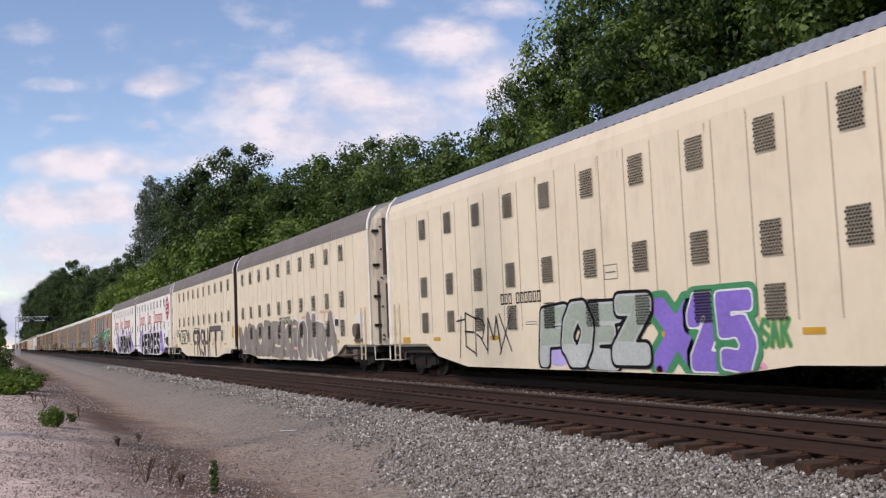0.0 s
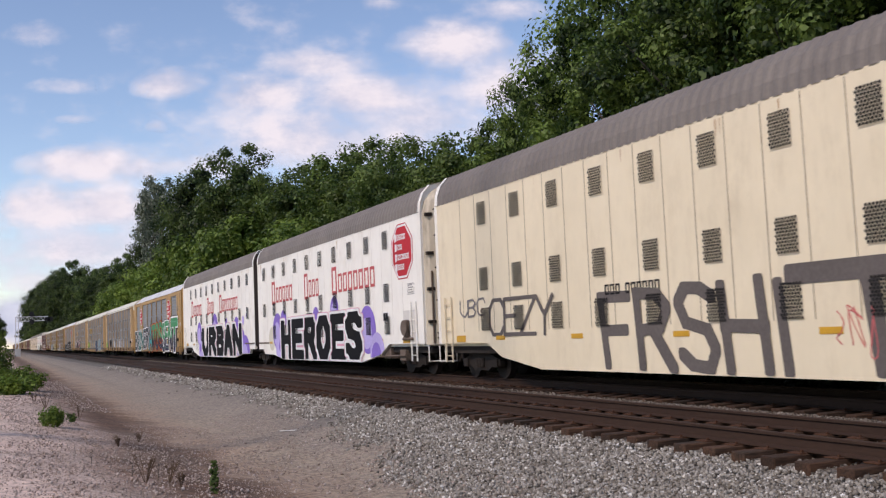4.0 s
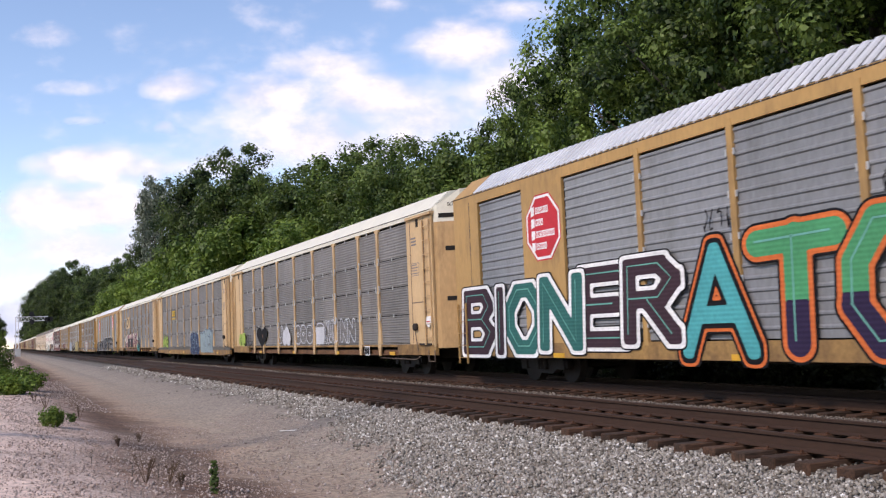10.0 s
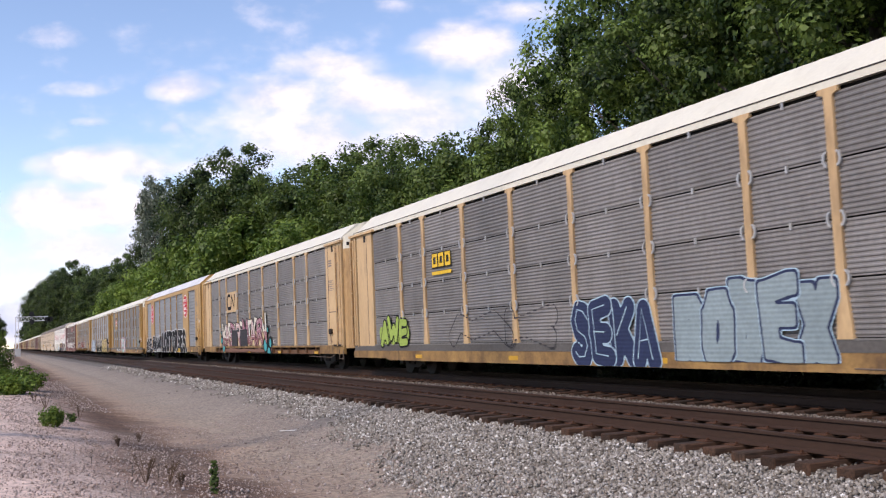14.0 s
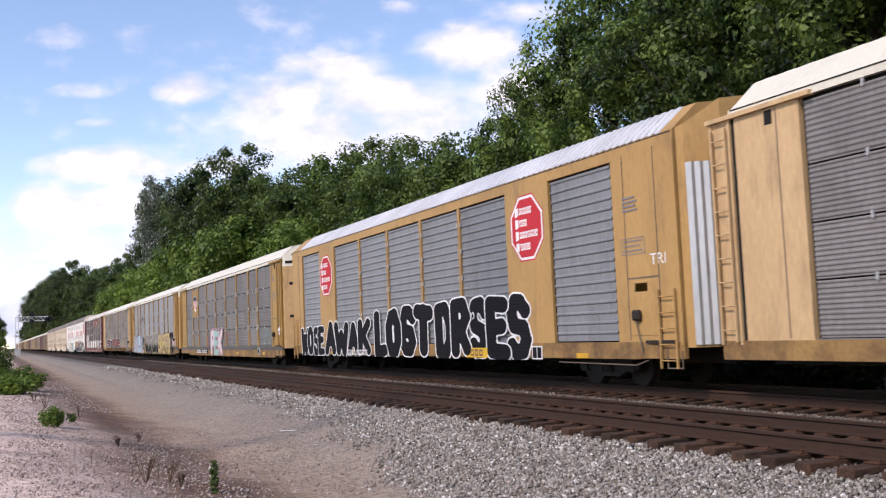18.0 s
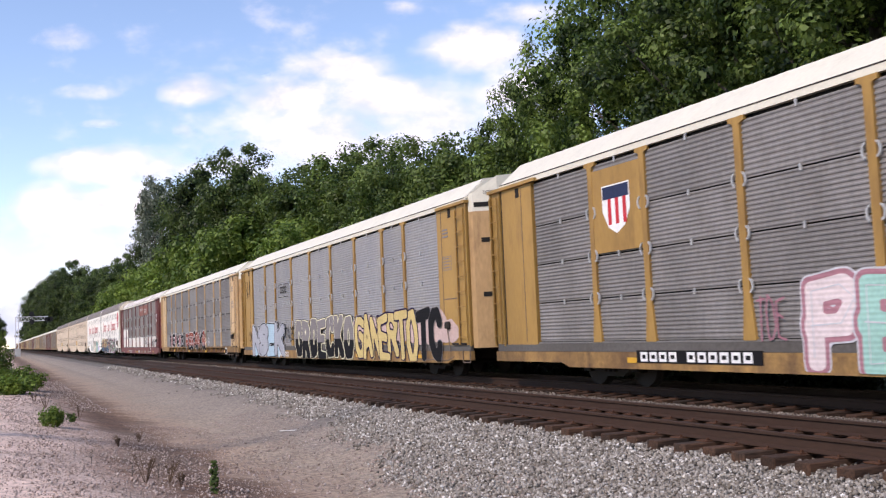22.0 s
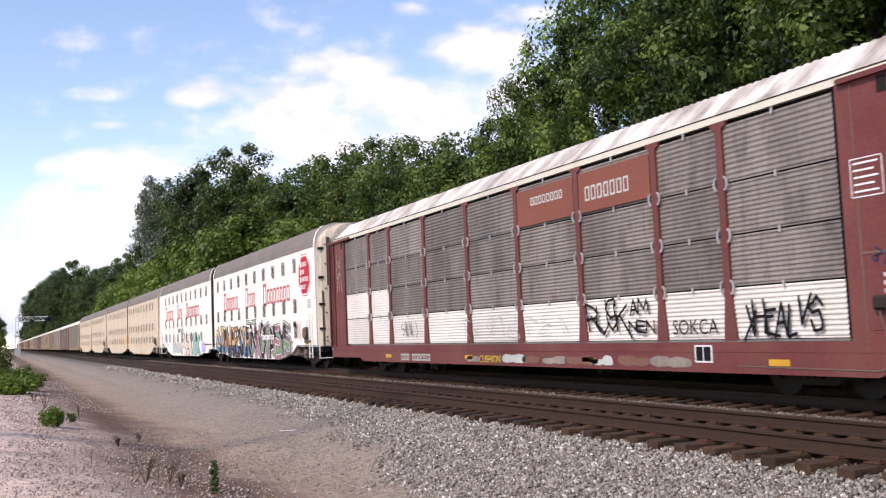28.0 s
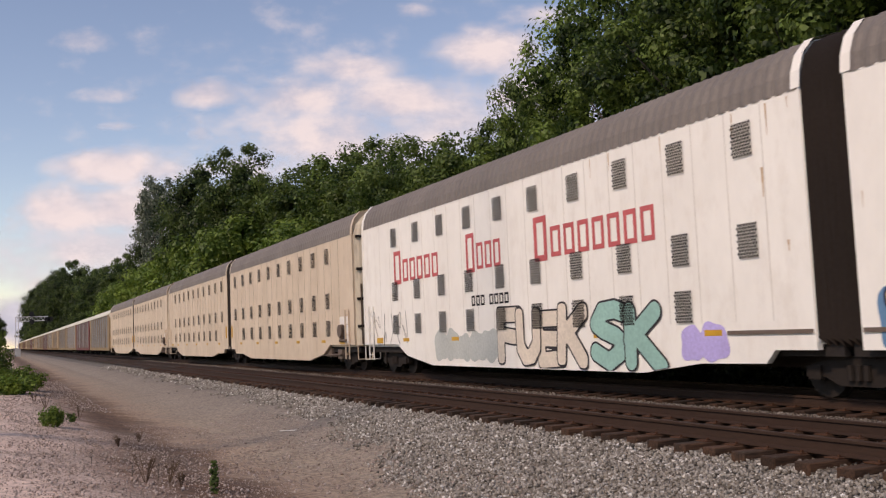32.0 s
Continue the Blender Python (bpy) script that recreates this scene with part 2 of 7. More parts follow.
def track(name, cx, label):
    top = new(name)
    top.location = (cx, 0, 0)
    tagged(top, label, "railway track")
    for s in (-1, 1):
        bm = extrude_y([(x + s * 0.753, z) for x, z in RAIL_OUTLINE], -80, 1500)
        part("rail", bm, M_RAIL, top)
    tie = finish("tie", boxes((-1.3, 1.3, -0.115, 0.115, -0.36, -RAIL_H - 0.012), bev=0.012), M_TIE)
    plate = finish("tie_plate", boxes((-0.18, 0.18, -0.1, 0.1, -RAIL_H - 0.012, -RAIL_H), (-0.13, -0.1, -0.07, -0.05, -RAIL_H, -RAIL_H + 0.03), (0.1, 0.13, 0.05, 0.07, -RAIL_H, -RAIL_H + 0.03)), M_PLATE)
    rng = random.Random(int(cx * 10))
    y, far = 1.0, bmesh.new()
    while y < 400:
        if y < 62:
            t = share("tie", tie, top, pose(rng.uniform(-0.05, 0.05), y, rng.uniform(-0.008, 0.0), 0, 0, rng.uniform(-0.8, 0.8)))
            for s in (-1, 1):
                share("tie_plate", plate, top, pose(s * 0.753, y, 0))
        else:
            far_box = ((-1.3, y - 0.115, -0.36), (1.3, y + 0.115, -RAIL_H - 0.012))
            a, b = far_box
            vs = [far.verts.new((x, yy, b[2])) for x, yy in ((a[0], a[1]), (b[0], a[1]), (b[0], b[1]), (a[0], b[1]))]
            far.faces.new(vs)
        y += 0.54
    tagged(part("far_ties", far, M_TIE, top), kind="stuff")
    return top


track("railway_track", NEAR_X, "empty railway track with rusty rails on weathered wooden ties")
track("railway_track", FAR_X, "railway track with rusty rails under the passing train")


# ---- the train ----
SPEED = 12.17
HALF = 1.50                            # half a car's width
KEYED = []                             # (thing, y of its centre at 0 s)

M_YEL = mat("weathered_yellow_paint", (0.44, 0.26, 0.092), 0.55, streak=0.6, big=0.35, big_scale=0.9, tint=(0.25, 0.14, 0.05), fine=0.08, stretch=(1, 1, 0.35), bump=0.05)
M_SAND = mat("faded_sand_paint", (0.56, 0.375, 0.195), 0.55, streak=0.55, big=0.35, big_scale=0.9, tint=(0.36, 0.22, 0.10), fine=0.08, stretch=(1, 1, 0.35), bump=0.05)
# End-door paint: rust streaks, and the end's shadow put into a darker base
M_SANDD = mat("grimy_sand_paint", (0.46, 0.29, 0.135), 0.6, streak=0.95, streak_colour=(0.13, 0.065, 0.03), big=0.6, big_scale=0.7, tint=(0.27, 0.15, 0.06), fine=0.1, stretch=(1, 1, 0.35), bump=0.05)
M_GOLD = mat("golden_yellow_paint", (0.37, 0.215, 0.058), 0.55, streak=0.6, streak_colour=(0.12, 0.06, 0.025), big=0.4, big_scale=0.9, tint=(0.23, 0.125, 0.035), fine=0.06, stretch=(1, 1, 0.35), bump=0.05)
M_BROWN = mat("oxide_brown_paint", (0.14, 0.03, 0.03), 0.6, streak=0.5, big=0.5, big_scale=0.8, tint=(0.2, 0.08, 0.06), fine=0.12, bump=0.05)
M_GALV = mat("galvanised_panel", (0.23, 0.214, 0.2), 0.55, 0.2, streak=0.5, streak_colour=(0.12, 0.1, 0.085), big=0.65, big_scale=0.7, tint=(0.14, 0.13, 0.12), fine=0.1, stretch=(1, 1, 0.4), jitter=0.13, bump=0.04)
M_GALV_B = mat("galvanised_blue_grey", (0.225, 0.228, 0.228), 0.5, 0.2, streak=0.4, streak_colour=(0.1, 0.09, 0.08), big=0.6, big_scale=0.6, tint=(0.25, 0.25, 0.26), fine=0.1, stretch=(1, 1, 0.4), jitter=0.1, bump=0.04)
M_SOOT = mat("sooty_panel", (0.27, 0.24, 0.215), 0.65, 0.2, streak=0.8, streak_colour=(0.06, 0.05, 0.045), big=0.7, big_scale=0.8, tint=(0.12, 0.1, 0.09), fine=0.12, stretch=(1, 1, 0.4), jitter=0.2, bump=0.04)
M_PALE = mat("pale_replacement_panel", (0.74, 0.70, 0.64), 0.55, big=0.35, tint=(0.45, 0.4, 0.36), fine=0.06, jitter=0.08, bump=0.03)
M_CREAM = mat("cream_paint", (0.78, 0.665, 0.475), 0.5, streak=0.28, streak_colour=(0.4, 0.3, 0.19), dent=0.5, big=0.3, big_scale=0.45, tint=(0.62, 0.52, 0.36), fine=0.02, fine_scale=5, stretch=(1, 1, 0.6), bump=0.03)
M_BEIGE = mat("grimy_beige_paint", (0.66, 0.53, 0.395), 0.55, streak=0.4, streak_colour=(0.3, 0.21, 0.14), dent=0.5, big=0.4, big_scale=0.5, tint=(0.46, 0.36, 0.25), fine=0.03, fine_scale=5, stretch=(1, 1, 0.5), bump=0.03)
M_WHITE = mat("grimy_white_paint", (0.87, 0.832, 0.752), 0.5, streak=0.28, streak_colour=(0.45, 0.34, 0.24), dent=0.4, big=0.28, big_scale=0.45, tint=(0.68, 0.62, 0.55), fine=0.02, fine_scale=5, stretch=(1, 1, 0.6), bump=0.03)
M_ROOFW = mat("white_roof_sheet", (0.66, 0.62, 0.5), 0.5, streak=0.25, streak_colour=(0.3, 0.25, 0.18), big=0.3, big_scale=0.8, tint=(0.55, 0.52, 0.45), fine=0.05, bump=0.03)
M_ROOFG = mat("grey_roof_sheet", (0.205, 0.175, 0.15), 0.6, 0.1, big=0.4, big_scale=0.7, tint=(0.12, 0.1, 0.09), fine=0.08, bump=0.05)
M_SEAM = mat("grimy_seam", (0.36, 0.29, 0.2), 0.7, big=0.6, tint=(0.25, 0.2, 0.15), fine=0.2, bump=0)
M_SEAMW = mat("pale_seam", (0.72, 0.68, 0.61), 0.6, big=0.5, tint=(0.55, 0.48, 0.4), fine=0.1, bump=0)
M_ENDG = mat("grey_beige_end", (0.6, 0.52, 0.4), 0.6, streak=0.7, big=0.6, tint=(0.24, 0.2, 0.15), fine=0.1, stretch=(1, 1, 0.3))
M_BROWNISH = mat("rusty_bar", (0.15, 0.11, 0.085), 0.7, big=0.5, tint=(0.09, 0.06, 0.045), fine=0.15)
M_DULL = mat("dull_ochre_paint", (0.30, 0.20, 0.10), 0.6, big=0.6, tint=(0.2, 0.13, 0.08), fine=0.1)
# Sheet between roof ribs, dark with groove shade and dirt put into its colour
M_ROOFD = mat("dull_roof_sheet", (0.11, 0.108, 0.105), 0.55, 0.2, big=0.5, tint=(0.13, 0.12, 0.11), fine=0.1)
M_ROOFB = mat("blue_grey_roof_sheet", (0.27, 0.28, 0.31), 0.5, 0.2, big=0.4, big_scale=0.7, tint=(0.18, 0.18, 0.19), fine=0.08, bump=0.05)
M_GALV_L = mat("pale_galvanised_panel", (0.335, 0.322, 0.305), 0.55, 0.3, big=0.6, big_scale=0.9, tint=(0.26, 0.26, 0.28), fine=0.1, stretch=(1, 1, 0.4), jitter=0.08, bump=0.04)
M_BRACKET = mat("bare_metal_bracket", (0.5, 0.49, 0.47), 0.5, 0.4, big=0.3, fine=0.1)
M_AMBER = mat("amber_reflector", (0.62, 0.33, 0.03), 0.4, big=0.3, fine=0.05, bump=0)
M_ROOFS = mat("bright_ribbed_roof", (0.72, 0.71, 0.70), 0.4, 0.2, big=0.4, big_scale=0.8, tint=(0.3, 0.29, 0.28), fine=0.06, bump=0.03)
M_ROOFR = mat("rust_streaked_roof", (0.74, 0.70, 0.64), 0.6, big=0.9, big_scale=1.3, tint=(0.22, 0.17, 0.14), fine=0.08, stretch=(0.4, 1.5, 1), bump=0.03)
# Dark grey deck strip; the shadow above the sill is put into its colour
M_DECK = mat("grimy_deck_edge", (0.115, 0.105, 0.095), 0.7, 0.1, streak=0.4, streak_colour=(0.05, 0.04, 0.03), big=0.5, tint=(0.07, 0.06, 0.05), fine=0.15)
M_FLUTE = mat("bare_fluted_metal", (0.5, 0.5, 0.49), 0.4, 0.5, big=0.5, big_scale=0.9, tint=(0.3, 0.29, 0.28), fine=0.08, stretch=(1, 1, 0.3), bump=0.03)
M_DARK = mat("grimy_underframe", (0.022, 0.018, 0.016), 0.85, big=0.5, tint=(0.045, 0.03, 0.02), fine=0.2, bump=0.2)
M_STEEL = mat("worn_wheel_steel", (0.024, 0.017, 0.013), 0.75, 0.1, big=0.4, fine=0.1)
M_RUBBER = mat("black_bellows", (0.035, 0.025, 0.02), 0.7, big=0.4, tint=(0.015, 0.012, 0.01), fine=0.1)
# Near-black that paints the darkness inside openings, slots, vents and panel gaps
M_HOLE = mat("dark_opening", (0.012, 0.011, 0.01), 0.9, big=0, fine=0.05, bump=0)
M_BLACK = mat("black_paint", (0.02, 0.019, 0.02), 0.5, big=0.2, fine=0.1, bump=0.03)


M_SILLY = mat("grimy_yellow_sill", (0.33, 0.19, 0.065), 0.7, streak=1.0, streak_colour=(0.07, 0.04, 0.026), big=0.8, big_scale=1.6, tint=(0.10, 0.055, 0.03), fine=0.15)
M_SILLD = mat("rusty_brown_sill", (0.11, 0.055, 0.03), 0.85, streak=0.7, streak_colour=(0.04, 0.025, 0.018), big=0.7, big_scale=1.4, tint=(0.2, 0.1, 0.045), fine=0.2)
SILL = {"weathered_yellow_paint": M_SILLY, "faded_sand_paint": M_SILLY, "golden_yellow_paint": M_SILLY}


def wheel_rows(y):
    step = SPEED / 0.42 / FPS
    return [(i / FPS, Matrix.Translation((0, y, 0.42)) @ Matrix.Rotation(step * i, 4, "X")) for i in range(32 * FPS + 1)]


WHEEL_KEYS = {}


def wheel_mesh():
    bm = bmesh.new()
    tube(bm, (-0.8, 0, 0), (0.8, 0, 0), 0.08, sides=8)
    for s in (-1, 1):
        tube(bm, (s * 0.72, 0, 0), (s * 0.86, 0, 0), 0.42, sides=20)
        tube(bm, (s * 0.68, 0, 0), (s * 0.72, 0, 0), 0.45, sides=20)
        for k in range(3):
            a = TAU * k / 3
            tube(bm, (s * 0.86, math.cos(a) * 0.08, math.sin(a) * 0.08), (s * 0.99, math.cos(a) * 0.08, math.sin(a) * 0.08), 0.022, sides=6)
        tube(bm, (s * 0.86, 0, 0), (s * 0.985, 0, 0), 0.13, 0.11, sides=10)
    return finish("wheelset", bm, M_STEEL)


def frame_mesh():
    out = [(-1.12, 0.36), (-0.72, 0.36), (-0.42, 0.22), (0.42, 0.22), (0.72, 0.36), (1.12, 0.36), (1.12, 0.52), (0.82, 0.6), (0.42, 0.7), (-0.42, 0.7), (-0.82, 0.6), (-1.12, 0.52)]
    bm = extrude_x(out, -0.07, 0.07)
    for y in (-0.16, 0, 0.16):
        tube(bm, (-0.1, y, 0.32), (-0.1, y, 0.56), 0.06, sides=8)
    for y in (-0.9, 0.9):
        box(bm, -0.12, 0.1, y - 0.13, y + 0.13, 0.32, 0.55)
    return finish("side_frame", bm, M_STEEL)


WHEELSET, SIDE_FRAME = wheel_mesh(), frame_mesh()
BOLSTER = finish("truck", boxes((-1.05, 1.05, -0.18, 0.18, 0.42, 0.68), (-0.4, 0.4, -0.4, 0.4, 0.66, 0.8)), M_DARK)


def truck(car, y):
    t = share("truck", BOLSTER, car, pose(0, y, 0))
    for s in (-1, 1):
        share("side_frame", SIDE_FRAME, t, pose(s * 1.03, 0, 0, 0, 0, 0 if s < 0 else 180))
    for k in (-0.89, 0.89):
        w = share("wheelset", WHEELSET, t, pose(0, k, 0.42))
        WHEEL_KEYS.setdefault(k, []).append(w)
    return t


def coupler(car, y, s):
    bm = boxes((-0.1, 0.1, y, y + s * 0.75, 0.72, 0.98))
    box(bm, -0.2, 0.2, y + s * 0.6, y + s * 0.85, 0.68, 1.02, bev=0.05)
    part("coupler", bm, M_STEEL, car)


def ribbed_roof(outline, y0, y1, pitch, depth):
    """A roof sheet over an outline of (x, z), ribbed across the car."""
    bm = bmesh.new()
    n = max(2, int((y1 - y0) / pitch))
    cz = sum(p[1] for p in outline) / len(outline) - 1.2
    rows = []
    for i in range(n * 4 + 1):
        y = y0 + (y1 - y0) * i / (n * 4)
        d = (0, depth, depth, 0)[i % 4]
        row = []
        for x, z in outline:
            v = Vector((x, 0, z - cz)).normalized() * d
            row.append(bm.verts.new((x + v.x, y, z + v.z)))
        rows.append(row)
    for a, b in zip(rows, rows[1:]):
        for i in range(len(outline) - 1):
            bm.faces.new((a[i], a[i + 1], b[i + 1], b[i]))
    return bm


def panel_mesh(name, w, h, ribs, material, depth=0.024, cuts=(0.3, 0.55, 0.8)):
    """A sheet ribbed along the car; its face looks towards -x. The origin is its lower middle."""
    bm = bmesh.new()
    prof = []
    for i in range(ribs):
        z0, k = h * i / ribs, h / ribs
        prof += [(0, z0), (0, z0 + k * cuts[0]), (-depth, z0 + k * cuts[1]), (-depth, z0 + k * cuts[2])]
    prof.append((0, h))
    a = [bm.verts.new((x, -w / 2, z)) for x, z in prof]
    b = [bm.verts.new((x, w / 2, z)) for x, z in prof]
    for i in range(len(prof) - 1):
        bm.faces.new((a[i], b[i], b[i + 1], a[i + 1]))
    return finish(name, bm, material)


ROOF_RACK = [(-1.5, 5.03), (-1.36, 5.16), (-0.86, 5.6), (-0.3, 5.67), (0.3, 5.67), (0.86, 5.6), (1.36, 5.16), (1.5, 5.03)]
ROOF_ROUND = [(-1.5, 5.03), (-1.47, 5.32), (-1.36, 5.62), (-1.12, 5.88), (-0.6, 6.02), (0, 6.06), (0.6, 6.02), (1.12, 5.88), (1.36, 5.62), (1.47, 5.32), (1.5, 5.03)]
POSTS = [12.6, 10.0, 8.1, 5.3, 2.45, -0.4, -3.25, -6.1, -8.05, -10.75]
POSTS_LONG = [13.05, 10.39, 8.43, 5.5, 2.5] + POSTS[5:]
ROWS_Z = [0.99, 1.92, 2.84, 3.78, 4.84]
PANELS = {}


def shared_panel(kind, w, h, ribs, material, depth=0.024):
    key = (kind, round(w, 3), round(h, 3), ribs)
    if key not in PANELS:
        PANELS[key] = panel_mesh("side_panel", w, h, ribs, material, depth, (0.6, 0.72, 0.86) if ribs == 17 else (0.3, 0.55, 0.8))
    return PANELS[key]


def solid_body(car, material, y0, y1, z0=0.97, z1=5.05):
    """A stand-in box for deck, far wall and the space behind the gaps between the panels; near-black where it paints
    the unlit inside.
    """
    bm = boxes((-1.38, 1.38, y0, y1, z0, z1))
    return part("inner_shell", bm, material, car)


def far_side(car, material, y0, y1):
    bm = bmesh.new()
    n = 24
    for i in range(n):
        a, b = y0 + (y1 - y0) * i / n, y0 + (y1 - y0) * (i + 1) / n
        box(bm, 1.4, 1.46, a + 0.06, b - 0.06, 0.99, 4.9)
    tagged(part("far_side_panels", bm, material, car), kind="stuff")


DOOR_PLAN = [(-1.44, 0), (-1.38, 0.16), (-0.8, 0.56), (-0.3, 0.64), (0.3, 0.64), (0.8, 0.56), (1.38, 0.16), (1.44, 0)]


def end_door(car, material, y, s, white=None):
    """The rounded end doors, in front of the side corner y; s is the way out of the car."""
    out = DOOR_PLAN
    # Sand and golden doors take the darker paint that includes the end's shade
    material = {"faded_sand_paint": M_SANDD, "golden_yellow_paint": M_SANDD}.get(material.name, material)

    def top(x):
        if s > 0:
            return 5.0 + 0.3 * max(0.0, 1.0 - abs(x))
        x = abs(x)
        return 5.64 if x < 0.3 else 5.64 - 0.07 * (x - 0.3) / 0.56 if x < 0.86 else 5.57 - 0.42 * (x - 0.86) / 0.5

    def shell(z0, z1=None):
        bm = bmesh.new()
        a = [bm.verts.new((x, y + s * d, z0)) for x, d in out]
        b = [bm.verts.new((x, y + s * d, z1 or top(x))) for x, d in out]
        for i in range(len(out) - 1):
            bm.faces.new((a[i], a[i + 1], b[i + 1], b[i]))
        bm.faces.new(a)
        bm.faces.new(b)
        return bm
    d = part("end_door", shell(0.85, 4.62 if white else 0), material, car, smooth=False)
    if white:
        part("door_top", shell(4.62), white, d, "white upper band")
    if s < 0 and not white:
        for x0, x1, m, lab in ((-1.385, -0.98, M_FLUTE, "bare galvanised edge panel"), (-0.95, -0.31, M_PALE, "white lower door panel"), (-0.28, 0.28, M_PALE, "white lower door panel")):
            bm = bmesh.new()
            n = 6 if m is M_FLUTE else 1
            row = []
            for i in range(n + 1):
                xx = x0 + (x1 - x0) * i / n
                dd = float(np.interp(abs(xx), (0, 0.3, 0.8, 1.38, 1.44), (0.64, 0.64, 0.56, 0.16, 0))) + 0.03 + (0.035 if i % 2 and n > 1 else 0)
                row.append((xx, y + s * dd))
            lo = [bm.verts.new((a, b, 0.9)) for a, b in row]
            hi = [bm.verts.new((a, b, 4.38)) for a, b in row]
            for i in range(n):
                bm.faces.new((lo[i], lo[i + 1], hi[i + 1], hi[i]))
            lower = part("door_sheet", bm, m, d, lab)
            if x0 == -0.95:
                for k in range(7):
                    a, b = row[0], row[1]
                    zz = 2.75 - 0.13 * k
                    bm = bmesh.new()
                    bm.faces.new([bm.verts.new((a[0] + (b[0] - a[0]) * q, a[1] + (b[1] - a[1]) * q - 0.012, z4)) for q, z4 in ((0.2, zz), (0.62, zz), (0.62, zz + 0.06), (0.2, zz + 0.06))])
                    part("small_writing", bm, M_BROWNISH, lower)
        return
    for z, u0, u1 in ((2.25, 0.3, 0.95), (3.75, 0.3, 0.95), (4.74, 0.05, 0.9)):
        bm = bmesh.new()
        vs = [bm.verts.new((-1.38 + 0.58 * u - 0.006, y + s * (0.172 + 0.4 * u), zz)) for u, zz in ((u0, z), (u1, z), (u1, z + 0.13), (u0, z + 0.13))]
        bm.faces.new(vs)
        part("slot", bm, M_HOLE, d)
    part("door_seam", boxes((-0.03, 0.03, *sorted((y + s * 0.62, y + s * 0.66)), 0.9, 5.2)), M_HOLE, d)
    part("lower_panel", boxes((-0.75, -0.35, *sorted((y + s * 0.5, y + s * 0.66)), 1.05, 3.6)), material, d)


def ladder(car, material, y, w, z0, z1, x=-HALF - 0.07, rungs=8):
    bm = bmesh.new()
    for yy in (y - w / 2, y + w / 2):
        box(bm, x - 0.02, x + 0.02, yy - 0.02, yy + 0.02, z0, z1)
    lad = part("ladder", bm, material, car)
    rb = finish("rung", tube(bmesh.new(), (0, -w / 2, 0), (0, w / 2, 0), 0.014, sides=6), material)
    for i in range(rungs):
        share("rung", rb, lad, pose(x - 0.02, y, z0 + (i + 0.5) * (z1 - z0) / rungs))
    return lad


def sign(name, car, y, z, w, h, material, x=-HALF - 0.015, label=""):
    return part(name, boxes((x - 0.006, x + 0.02, y - w / 2, y + w / 2, z - h / 2, z + h / 2)), material, car, label)


def bars(car, y, z, w, h, n, material, x=-HALF - 0.012, seed=1):
    """Unreadable lines of small writing."""
    rng = random.Random(seed)
    bm = bmesh.new()
    for i in range(n):
        zz = z - h * i / n
        k = w * rng.uniform(0.6, 1.0)
        box(bm, x - 0.003, x + 0.01, y + w / 2 - k, y + w / 2, zz - h / n * 0.5, zz)
    tagged(part("small_writing", bm, material, car), kind="stuff")


